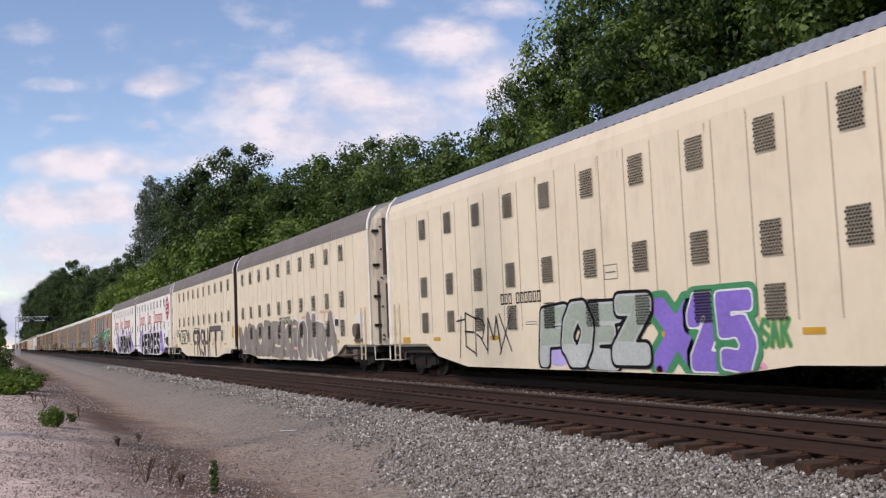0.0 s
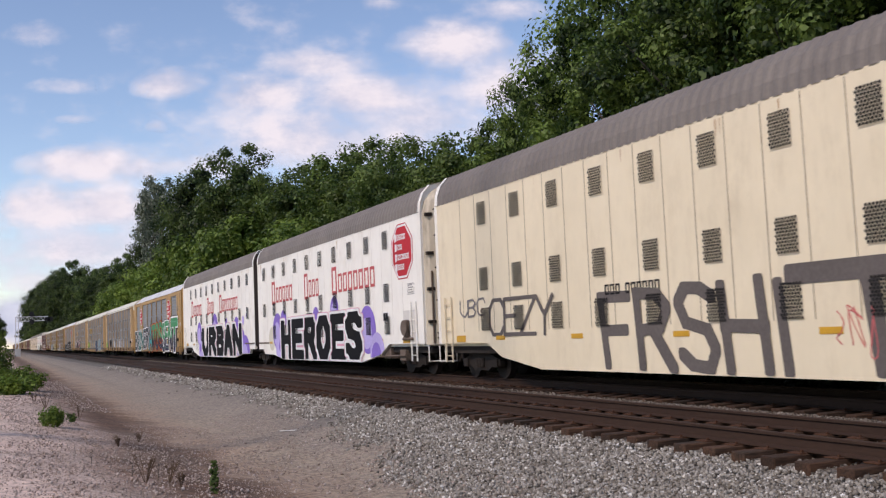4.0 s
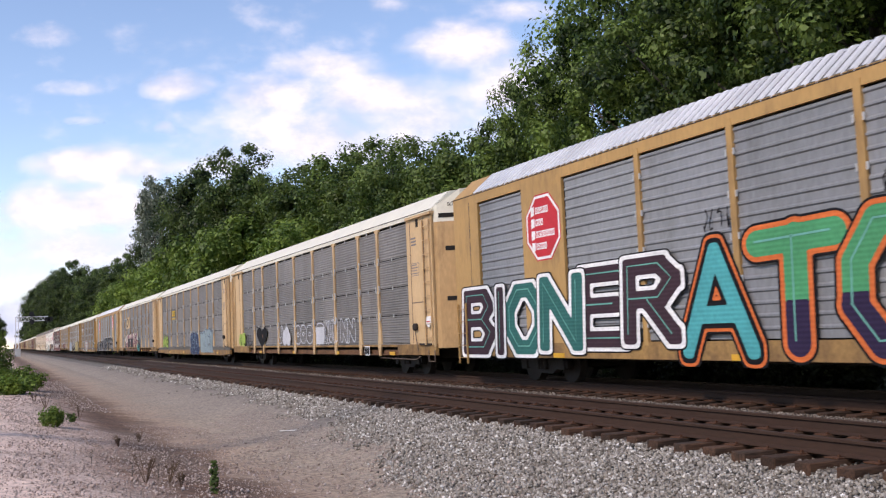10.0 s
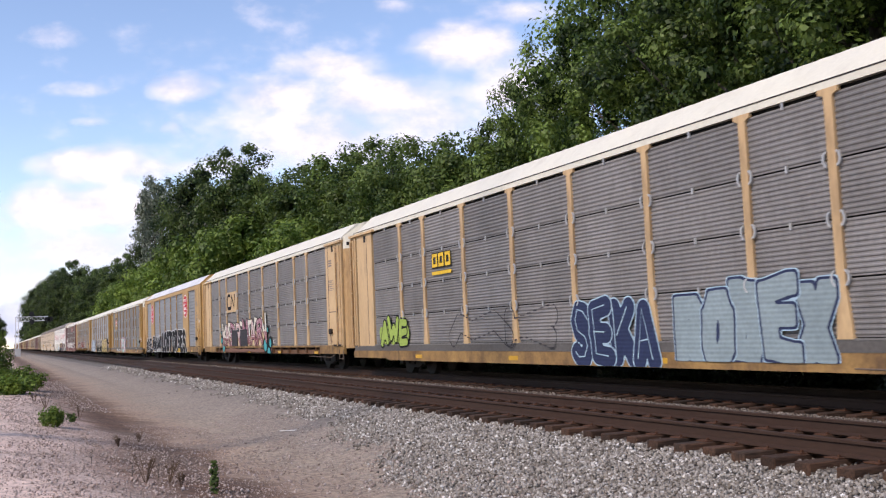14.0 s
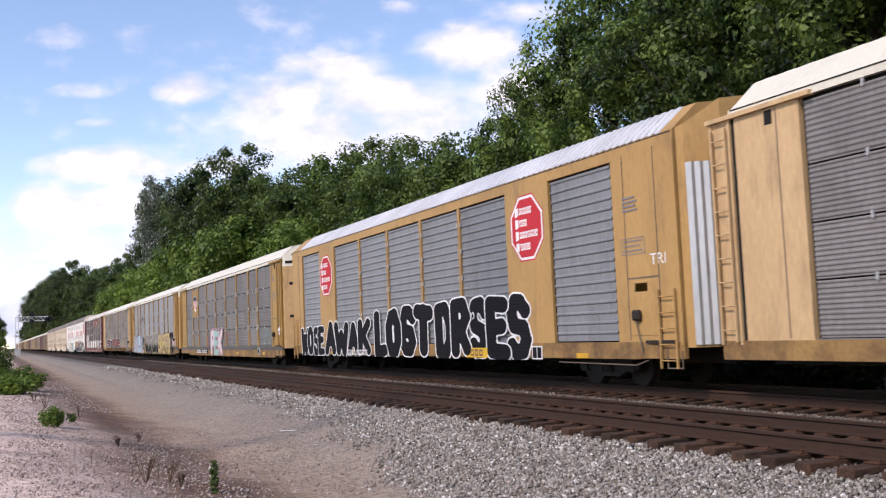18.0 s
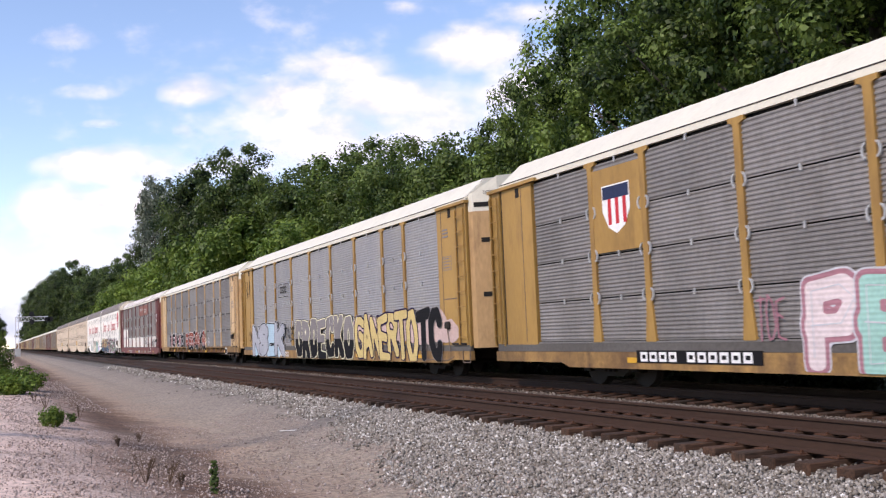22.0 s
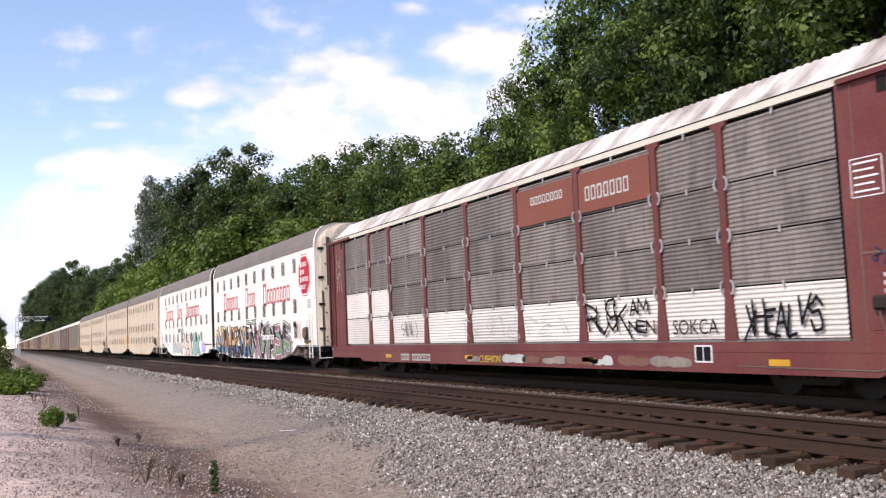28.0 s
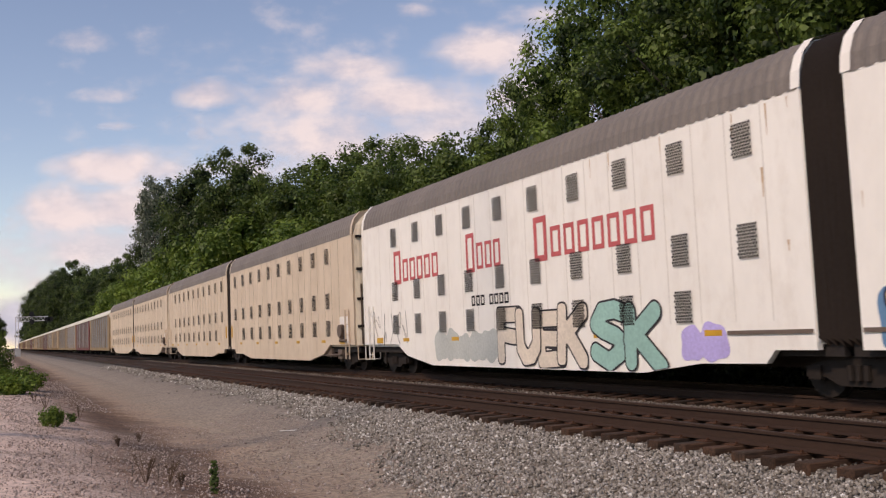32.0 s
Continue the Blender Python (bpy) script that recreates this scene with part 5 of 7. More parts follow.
def bare_tree(x, y):
    """It stands beside the camera, out of its sight; its shadow lies across the ground and the passing cars."""
    rng = random.Random(8)
    bm = bmesh.new()
    z0 = ground_z(x, y)
    tube(bm, (0, 0, -0.5), (0.1, 0.15, 9), 0.16, 0.14, 10)
    tube(bm, (0.1, 0.15, 9), (-0.1, 0.1, 20), 0.14, 0.1, 10)
    for i in range(9):
        z = 10 + i * 1.1
        a = rng.uniform(0, TAU)
        e = Vector((math.cos(a) * 1.3, math.sin(a) * 1.3, z + 2.6))
        tube(bm, (0, 0.1, z), e, 0.08, 0.04, 6)
        tube(bm, e, e + Vector((rng.uniform(-0.4, 0.4), rng.uniform(-0.4, 0.4), 1.8)), 0.04, 0.015, 5)
    ob = new("bare_tree", finish("bare_tree", bm, M_BARK))
    ob.location = (x, y, z0)
    tagged(ob, "tall bare tree trunk with a few dead limbs", "tree")


bare_tree(-3.5, 16.9)


# ---- litter on the dirt ----
def litter(x, y):
    bm = boxes((-0.24, 0.24, -0.03, 0.03, 0.0, 0.02), bev=0.006)
    ob = new("wood_strip", finish("wood_strip", bm, mat("bleached_wood", (0.68, 0.64, 0.58), 0.8, big=0.4, fine=0.15)))
    ob.matrix_basis = pose(x, y, ground_z(x, y) + 0.004, 0, 0, -22)
    tagged(ob, "pale bleached strip of wood on the dirt", "wood strip")


def dry_weed(x, y, h, seed):
    rng = random.Random(seed)
    bm = bmesh.new()
    for i in range(7):
        a, l = rng.uniform(0, TAU), h * rng.uniform(0.5, 1.0)
        p, q = (0, 0, -0.03), (math.cos(a) * l * 0.25, math.sin(a) * l * 0.25, l * 0.6)
        tube(bm, p, q, 0.006, 0.005, 4)
        tube(bm, q, (q[0] * 1.7, q[1] * 1.7 + 0.02, l), 0.005, 0.003, 4)
        for k in range(4):
            c = Vector(q).lerp(Vector((q[0] * 1.7, q[1] * 1.7, l)), k / 4)
            tube(bm, c, c + Vector((rng.uniform(-0.06, 0.06), rng.uniform(-0.06, 0.06), 0.03)), 0.008, 0.003, 4)
    ob = new("dry_weed", finish("dry_weed", bm, M_DRY))
    ob.location = (x, y, ground_z(x, y))
    tagged(ob, "dry brown weed stalks on bare dirt", "weed", "dry weeds")


M_DRY = mat("dry_stalk", (0.13, 0.085, 0.055), 0.9, big=0.5, fine=0.2)
litter(5.67, 20.59)
dry_weed(1.69, 13.13, 0.42, 0)
dry_weed(2.02, 13.33, 0.30, 1)
dry_weed(1.08, 28.27, 0.50, 2)
dry_weed(1.79, 26.28, 0.40, 3)
dry_weed(1.91, 18.35, 0.25, 4)
dry_weed(2.48, 20.26, 0.22, 5)
dry_weed(2.08, 12.82, 0.20, 6)
dry_weed(0.88, 31.19, 0.35, 7)

# ---- signal bridge far down the line ----
def signal_bridge(y):
    # Aluminium paled so that the distance haze sits in its colour
    m = mat("dull_aluminium", (0.72, 0.72, 0.74), 0.6, 0.1, big=0.2)
    top = new("signal_bridge")
    top.location = (0, y, 0)
    tagged(top, "grey lattice signal bridge spanning the tracks", "signal bridge")
    for x in (3.5,):
        bm = bmesh.new()
        for dx in (-0.35, 0.35):
            for dy in (-0.35, 0.35):
                box(bm, x + dx - 0.07, x + dx + 0.07, dy - 0.07, dy + 0.07, -0.8, 8.6)
        for i in range(9):
            tube(bm, (x - 0.35, -0.35, i * 1.0 - 0.4), (x + 0.35, -0.35, i + 0.6), 0.04, sides=4)
        part("tower", bm, m, top)
    bm = bmesh.new()
    for z in (7.7, 8.7):
        for dy in (-0.4, 0.4):
            box(bm, 3.1, 10.4, dy - 0.07, dy + 0.07, z - 0.07, z + 0.07)
    for i in range(7):
        tube(bm, (3.2 + i, -0.4, 7.7), (3.7 + i, -0.4, 8.7), 0.045, sides=4)
        tube(bm, (3.7 + i, -0.4, 8.7), (4.2 + i, -0.4, 7.7), 0.045, sides=4)
    part("truss", bm, m, top)
    for x, zz in ((6.7, 9.3), (6.7, 7.5), (10.1, 8.0), (10.9, 8.0)):
        bm = bmesh.new()
        tube(bm, (x, -0.75, zz), (x, -0.6, zz), 0.62, sides=16)
        for k in (-0.32, 0.0, 0.32):
            tube(bm, (x, -1.0, zz + k), (x, -0.75, zz + k), 0.13, sides=8)
        part("signal_head", bm, M_BLACK, top, "black round signal head")


signal_bridge(252)
cab = boxes((-0.6, 0.6, -0.5, 0.5, -0.4, 1.7), (-0.7, 0.7, -0.6, 0.6, 1.7, 1.85), bev=0.02)
ob = new("signal_cabinet", finish("signal_cabinet", cab, mat("cabinet_aluminium", (0.55, 0.54, 0.52), 0.5, 0.3, big=0.2)))
ob.location = (3.6, 249, ground_z(3.6, 249))
tagged(ob, "pale metal relay cabinet beside the tracks", "cabinet")


# ---- clouds, as a far backdrop that drifts ----
SKY_D = 3200.0
CAM_M = look(EYE, AIM, ROLL)
CLOUDS = []


def cloud_material(seed, tone):
    m = bpy.data.materials.new("cloud")
    m.use_nodes = True
    n, l = m.node_tree.nodes, m.node_tree.links
    n.remove(n["Principled BSDF"])
    att = n.new("ShaderNodeAttribute")
    att.attribute_name = "thickness"
    co = n.new("ShaderNodeTexCoord")
    mp = n.new("ShaderNodeMapping")
    mp.inputs["Location"].default_value = (seed * 7.3, seed * 3.1, 0)
    mp.inputs["Scale"].default_value = (1 / 190, 1 / 120, 0)
    l.new(co.outputs["Object"], mp.inputs["Vector"])
    nz = n.new("ShaderNodeTexNoise")
    nz.inputs["Scale"].default_value = 1.0
    nz.inputs["Detail"].default_value = 7
    nz.inputs["Roughness"].default_value = 0.55
    l.new(mp.outputs[0], nz.inputs["Vector"])
    ad = n.new("ShaderNodeMath")
    ad.operation = "MULTIPLY_ADD"
    ad.inputs[1].default_value = 1.9
    l.new(nz.outputs[0], ad.inputs[0])
    l.new(att.outputs["Fac"], ad.inputs[2])
    mr = n.new("ShaderNodeMapRange")
    mr.interpolation_type = "SMOOTHSTEP"
    mr.inputs[1].default_value, mr.inputs[2].default_value = 1.15, 2.35
    mr.inputs[4].default_value = 0.94
    l.new(ad.outputs[0], mr.inputs[0])
    ramp = n.new("ShaderNodeValToRGB")
    ramp.color_ramp.elements[0].position, ramp.color_ramp.elements[1].position = 0.36, 0.62
    ramp.color_ramp.elements[0].color = (0.74 * tone[0], 0.76 * tone[1], 0.84 * tone[2], 1)
    ramp.color_ramp.elements[1].color = (1.0 * tone[0], 0.98 * tone[1], 0.98 * tone[2], 1)
    l.new(nz.outputs[0], ramp.inputs[0])
    em = n.new("ShaderNodeEmission")
    em.inputs["Strength"].default_value = CLOUD_GLOW
    l.new(ramp.outputs[0], em.inputs["Color"])
    tr = n.new("ShaderNodeBsdfTransparent")
    mix = n.new("ShaderNodeMixShader")
    l.new(mr.outputs[0], mix.inputs[0])
    l.new(tr.outputs[0], mix.inputs[1])
    l.new(em.outputs[0], mix.inputs[2])
    l.new(mix.outputs[0], n["Material Output"].inputs["Surface"])
    return m


CLOUD_GLOW = 0.86


def cloud(lobes, drift, seed, depth, tone=(0.93, 0.95, 1.04)):
    """Lobes are (across, up, half width, half height, thickness) in degrees from the camera's axis."""
    k = math.tan(radians(1)) * SKY_D
    x0, x1 = min(a - 2.2 * w for a, b, w, h, t in lobes), max(a + 2.2 * w for a, b, w, h, t in lobes)
    y0, y1 = min(b - 2.2 * h for a, b, w, h, t in lobes), max(b + 2.2 * h for a, b, w, h, t in lobes)
    cx, cy = (x0 + x1) / 2, (y0 + y1) / 2
    nx, ny = 70, 40
    verts, dens = [], []
    for j in range(ny + 1):
        for i in range(nx + 1):
            u, v = x0 + (x1 - x0) * i / nx, y0 + (y1 - y0) * j / ny
            d = 0.0
            for a, b, w, h, t in lobes:
                q = ((u - a) / w) ** 2 + ((v - b) / (h * (1.0 if v > b else 0.75))) ** 2
                d = max(d, t * max(0.0, 1.25 - q * 0.62))
            e = min(i, nx - i, j, ny - j)
            dens.append(d if e > 1 else 0.0)
            verts.append(((u - cx) * k, (v - cy) * k, 40 * d))
    faces = [(j * (nx + 1) + i, j * (nx + 1) + i + 1, (j + 1) * (nx + 1) + i + 1, (j + 1) * (nx + 1) + i) for j in range(ny) for i in range(nx)]
    me = raw("cloud", verts, faces, cloud_material(seed, tone), smooth=True)
    att = me.attributes.new("thickness", "FLOAT", "POINT")
    att.data.foreach_set("value", dens)
    ob = new("cloud", me)
    tagged(ob, "white fair-weather cloud or painted haze sheet drifting across a blue sky", "cloud", "clouds")
    CLOUDS.append((ob, cx * k, cy * k, drift[0] * k, drift[1] * k, depth))


# drift in degrees a second, across and up
cloud([(-16.5, 9.7, 2.0, 1.0, 1.0)], (0.088, -0.02), 1, 0)
cloud([(-24.4, 12.8, 2.0, 0.8, 0.7)], (0.10, -0.015), 2, 10)
cloud([(-22.6, 9.7, 2.2, 0.55, 0.6)], (0.09, -0.02), 3, 20)
cloud([(-22.2, 7.7, 1.5, 0.35, 0.6), (-17.3, 7.3, 0.8, 0.5, 0.7)], (0.09, -0.015), 4, 30)
cloud([(-8.0, 11.0, 3.0, 1.0, 0.85), (-11.0, 9.2, 3.0, 1.4, 0.95), (-5.0, 9.0, 3.6, 1.6, 1.0), (-8.0, 6.6, 5.5, 2.2, 0.95), (-13.5, 5.2, 3.5, 1.4, 0.75), (-1.5, 7.5, 4.0, 2.2, 0.9)], (0.078, -0.008), 5, 60)
cloud([(0.5, 12.2, 3.2, 1.8, 0.95), (4.0, 9.5, 3.5, 2.5, 0.9), (3.2, 14.2, 2.4, 0.9, 0.7), (-4.2, 14.6, 1.4, 0.6, 0.7)], (0.075, -0.015), 6, 50)
# Wide thin glowing sheet that paints haze over the whole sky
cloud([(-6, 7, 17, 8, 0.42)], (0.06, -0.006), 12, 130)
# Two low bluish sheets paint haze over the yellow horizon
cloud([(-22, -4.6, 8, 1.7, 1.5)], (0.01, 0.0), 14, 140, (0.68, 0.78, 0.98))
cloud([(-20, -1.0, 11, 3.2, 0.75)], (0.02, 0.0), 15, 150, (0.74, 0.82, 1.0))
cloud([(-21.5, 5.0, 3.6, 1.2, 1.05), (-18.3, 4.7, 2.2, 0.9, 0.9)], (0.055, -0.006), 7, 40)
cloud([(-24.0, 2.4, 3.2, 1.6, 1.05), (-20.5, 2.4, 3.6, 1.4, 1.1), (-17.5, 1.8, 2.2, 0.9, 0.85), (-21.5, -0.1, 4.6, 1.3, 0.85), (-15.5, -1.0, 3.0, 1.0, 0.7), (-21, -2.2, 5.0, 0.9, 0.75)], (0.045, -0.004), 8, 55)


def cloud_pose(c, t):
    ob, x, y, dx, dy, depth = c
    return CAM_M @ Matrix.Translation((x + dx * t, y + dy * t, -SKY_D - depth))


# ---- writing, emblems and graffiti on the cars ----
def paint(name, rgb):
    return mat(name, rgb, 0.75, big=0.45, big_scale=1.1, fine=0.1, tint=[c * 0.65 + 0.004 for c in rgb], bump=0.02, spec=0.12)


P_BLACK = paint("black_spray", (0.01, 0.009, 0.01))
P_WHITE = paint("white_spray", (0.78, 0.77, 0.75))
P_RED = paint("red_paint", (0.52, 0.04, 0.05))
P_FADED = paint("faded_red_paint", (0.58, 0.13, 0.13))
P_PURPLE = paint("purple_spray", (0.26, 0.17, 0.55))
P_LILAC = paint("lilac_spray", (0.5, 0.42, 0.74))
P_PINK = paint("pink_spray", (0.72, 0.36, 0.44))
P_GREEN = paint("green_spray", (0.06, 0.27, 0.12))
P_LIME = paint("lime_spray", (0.3, 0.4, 0.09))
P_MINT = paint("mint_spray", (0.3, 0.52, 0.45))
P_TEAL = paint("teal_spray", (0.06, 0.33, 0.34))
P_BLUE = paint("blue_spray", (0.028, 0.038, 0.082))
P_SKY = paint("pale_blue_spray", (0.38, 0.52, 0.6))
P_GREY = paint("grey_spray", (0.22, 0.20, 0.195))
P_SILVER = paint("silver_spray", (0.5, 0.52, 0.48))
P_TAN = paint("tan_spray", (0.58, 0.44, 0.27))
P_CREAMY = paint("cream_spray", (0.74, 0.64, 0.36))
P_ORANGE = paint("orange_spray", (0.6, 0.14, 0.04))
P_DEEP = paint("deep_violet_spray", (0.03, 0.02, 0.05))
P_ROSE = paint("rose_brown_spray", (0.3, 0.13, 0.13))
P_SEA = paint("sea_green_spray", (0.03, 0.13, 0.115))
P_SPARK = paint("pale_green_spray", (0.16, 0.38, 0.24))
P_PALEC = paint("pale_cream_spray", (0.66, 0.61, 0.5))
P_SOOT = paint("charcoal_spray", (0.045, 0.042, 0.045))
P_RUSTY = paint("rusty_brown_spray", (0.2, 0.105, 0.075))
P_AQUA = paint("aqua_spray", (0.13, 0.36, 0.3))
P_WASH = mat("washed_grey_spray", (0.2, 0.17, 0.145), 0.75, big=0.8, big_scale=1.6, fine=0.15, tint=(0.36, 0.31, 0.25), bump=0.02, spec=0.12, stretch=(1, 1, 0.5))
P_DUSTY = paint("dusty_pink_spray", (0.55, 0.40, 0.36))
P_OCEAN = paint("ocean_blue_spray", (0.12, 0.25, 0.40))
P_MOSS = paint("moss_green_spray", (0.2, 0.33, 0.16))
P_PLUM = paint("plum_spray", (0.05, 0.028, 0.036))
P_YELLOW = paint("yellow_decal", (0.72, 0.45, 0.05))
SIDE_C = -HALF - 0.008                 # paint on the smooth carriers
SIDE_R = -HALF - 0.028                 # paint over posts, panels and sill
GLYPHS = {}


def glyphs(text, bold):
    """Flat letters of the built-in font, filled, scaled to a box of 1 by 1."""
    key = (text, bold)
    if key not in GLYPHS:
        cu = bpy.data.curves.new("writing", "FONT")
        cu.body = text
        cu.offset = bold
        cu.resolution_u = 3
        tmp = new("writing", cu)
        dg = bpy.context.evaluated_depsgraph_get()
        me = bpy.data.meshes.new_from_object(tmp.evaluated_get(dg))
        v = np.array([p.co[:2] for p in me.vertices])
        f = [tuple(p.vertices) for p in me.polygons]
        bpy.data.objects.remove(tmp)
        bpy.data.curves.remove(cu)
        bpy.data.meshes.remove(me)
        if bold == 0 or (text, 0) not in GLYPHS:
            lo, hi = v.min(0), v.max(0)
        if bold and (text, 0) not in GLYPHS:
            glyphs(text, 0)
        lo, hi = GLYPHS[(text, 0)][2:] if bold else (lo, hi)
        GLYPHS[key] = ((v - lo) / (hi - lo), f, lo, hi)
    return GLYPHS[key]


def lettering(name, car, text, y0, y1, z0, z1, material, x, bold=0.0, slant=0.0, rise=0.0, label="", band=None):
    """Letters from y0 (their left) to y1; band = (from, to) keeps the letters between two heights of 0 to 1."""
    v, f, _, _ = glyphs(text, bold)
    bm = bmesh.new()
    vs = [bm.verts.new((x, y0 + (y1 - y0) * (a + slant * b), z0 + (z1 - z0) * (b + rise * a))) for a, b in v]
    for q in f:
        if len(set(q)) > 2:
            try:
                bm.faces.new([vs[i] for i in q])
            except ValueError:
                pass
    if band:
        lo, hi = z0 + (z1 - z0) * band[0], z0 + (z1 - z0) * band[1]
        bmesh.ops.bisect_plane(bm, geom=bm.verts[:] + bm.edges[:] + bm.faces[:], plane_co=(0, 0, lo), plane_no=(0, 0, -1), clear_outer=True)
        bmesh.ops.bisect_plane(bm, geom=bm.verts[:] + bm.edges[:] + bm.faces[:], plane_co=(0, 0, hi), plane_no=(0, 0, 1), clear_outer=True)
    return part(name, bm, material, car, label)


# stroke letters: the course of each stroke in a box of 1 by 1
STROKES = {
    "A": "0,0 .5,1 1,0;.2,.36 .8,.36", "B": "0,0 0,1 .7,1 .92,.77 .65,.53 0,.53;.65,.53 1,.28 .75,0 0,0", "C": "1,.8 .8,1 .25,1 0,.75 0,.25 .25,0 .8,0 1,.2",
    "D": "0,0 0,1 .6,1 1,.7 1,.3 .6,0 0,0", "E": "1,1 0,1 0,0 1,0;0,.52 .8,.52", "F": "1,1 0,1 0,0;0,.52 .8,.52", "G": "1,.85 .7,1 .2,1 0,.75 0,.25 .25,0 .8,0 1,.2 1,.48 .6,.48",
    "H": "0,0 0,1;1,0 1,1;0,.5 1,.5", "I": ".5,0 .5,1", "K": "0,0 0,1;1,1 .1,.46;.3,.56 1,0", "L": "0,1 0,0 1,0", "M": "0,0 .1,1 .5,.35 .9,1 1,0", "N": "0,0 0,1 1,0 1,1",
    "O": "0,.3 0,.7 .3,1 .7,1 1,.7 1,.3 .7,0 .3,0 0,.3", "P": "0,0 0,1 .7,1 1,.78 .7,.5 0,.5", "R": "0,0 0,1 .7,1 1,.78 .7,.52 0,.52;.45,.5 1,0",
    "S": "1,.85 .7,1 .25,1 0,.8 .2,.56 .8,.46 1,.22 .75,0 .3,0 0,.15", "T": "0,1 1,1;.5,1 .5,0", "U": "0,1 0,.3 .3,0 .7,0 1,.3 1,1", "V": "0,1 .5,0 1,1",
    "W": "0,1 .2,0 .5,.7 .8,0 1,1", "X": "0,0 1,1;0,1 1,0", "Y": "0,1 .5,.5 1,1;.5,.5 .5,0", "Z": "0,1 1,1 0,0 1,0", "2": "0,.75 .3,1 .8,1 1,.72 0,0 1,0", "5": "1,1 0,1 0,.56 .7,.6 1,.3 .7,0 0,.05"}
BROAD = {"I": 0.45, "M": 1.3, "W": 1.3, "T": 1.1, "L": 0.9}


def strokes_of(ch):
    return [[tuple(float(c) for c in p.split(",")) for p in line.split()] for line in STROKES[ch].split(";")]


def region(name, F, ys, zs, x, material):
    """A flat mesh over the part of a grid where F is below zero, cut at its zero line."""
    verts, faces, at = [], [], {}
    inside = F < 0
    some = inside[:-1, :-1] | inside[1:, :-1] | inside[:-1, 1:] | inside[1:, 1:]

    def vert(key, y, z):
        if key not in at:
            at[key] = len(verts)
            verts.append((x, y, z))
        return at[key]
    for j, i in np.argwhere(some).tolist():
        ring = ((j, i), (j, i + 1), (j + 1, i + 1), (j + 1, i))
        face = []
        for k in range(4):
            p, q = ring[k], ring[(k + 1) % 4]
            if inside[p]:
                face.append(vert(p, ys[p[1]], zs[p[0]]))
            if inside[p] != inside[q]:
                t = F[p] / (F[p] - F[q])
                face.append(vert((min(p, q), max(p, q)), ys[p[1]] + t * (ys[q[1]] - ys[p[1]]), zs[p[0]] + t * (zs[q[0]] - zs[p[0]])))
        if len(face) > 2:
            faces.append(face)
    return raw(name, verts, faces, material) if faces else None


def piece(car, text, y0, y1, z0, z1, x, w, layers, label, rise=0.0, slant=0.0, wob=0.0, square=2.0, foot=None, glint=None, seed=1, low=0.5, sway=0.0, step=0.05, pack=1.0, thin=1.0):
    """Graffiti letters of fat strokes, w wide. layers: (how far it grows past the stroke, paint or paints, and for a bare line its width),
    from the outermost in; thin: how much thinner level strokes are. foot paints the letters up to a height of 0 to 1; glint runs along the strokes; low is the side's lower edge."""
    rng = random.Random(seed)
    total = sum(BROAD.get(ch, 1.0) for ch in text)
    grow = max(l[0] for l in layers)
    at = 0.0
    for n, ch in enumerate(text):
        cell = BROAD.get(ch, 1.0) / total
        a0, a1 = at / 1.0, at + cell
        at = a1
        ya, yb = y0 + (y1 - y0) * a0, y0 + (y1 - y0) * a1
        mid, half = (ya + yb) / 2, abs(yb - ya) / 2 * pack
        lift = (z1 - z0) * (rise * (a0 + a1) / 2 + rng.uniform(-sway, sway))
        zb, zt = z0 + lift, z1 + lift
        lean = slant + rng.uniform(-sway, sway)
        k = w * min(1.0, half * 2 / (w * 2.3))

        def place(u, v):
            h = max(half - k / 2, 0.02)
            return mid + h - 2 * h * u - lean * (v - 0.5) * (zt - zb), zb + k / thin / 2 + (zt - zb - k / thin) * v
        lines = [[place(u + rng.uniform(-wob, wob), v + rng.uniform(-wob, wob)) for u, v in line] for line in strokes_of(ch)]
        pad = k / 2 + grow + 0.12
        ally, allz = [p[0] for l in lines for p in l], [p[1] for l in lines for p in l]
        ys = np.arange(min(ally) - pad, max(ally) + pad + step, step)
        zs = np.arange(min(allz) - pad, max(allz) + pad + step, step)
        Y, Z = np.meshgrid(ys, zs)
        D = np.full(Y.shape, 9.0)
        for line in lines:
            for (ay, az), (by, bz) in zip(line, line[1:]):
                dy, dz = by - ay, bz - az
                t = np.clip(((Y - ay) * dy + (Z - az) * dz) / (dy * dy + dz * dz + 1e-9), 0, 1)
                ey, ez = np.abs(Y - ay - t * dy), np.abs(Z - az - t * dz) * thin
                D = np.minimum(D, (ey ** square + ez ** square) ** (1 / square))
        edge = (low(Y) if callable(low) else low) - Z
        first = None
        for q, layer in enumerate(layers):
            m = layer[1][n % len(layer[1])] if isinstance(layer[1], (list, tuple)) else layer[1]
            if m is None:
                continue
            G = np.maximum(D - k / 2 - layer[0], edge)
            if len(layer) > 2:
                G = np.maximum(G, k / 2 + layer[0] - layer[2] - D)
            me = region("graffiti", G, ys, zs, x - 0.003 * q - 0.013 * (n % 2), m)
            if me:
                ob = share("graffiti" if first is None else "fill", me, first or car, None, label if first is None else "")
                first = first or ob
        if foot and first:
            cut = zb + (zt - zb) * (foot[0] + rng.uniform(-0.03, 0.03))
            me = region("fill", np.maximum(np.maximum(D - k / 2 - layers[-1][0], edge), Z - cut), ys, zs, x - 0.003 * len(layers) - 0.013 * (n % 2), foot[1])
            if me:
                share("fill", me, first)
        if glint and first:
            for line in lines[:2]:
                bm = bmesh.new()
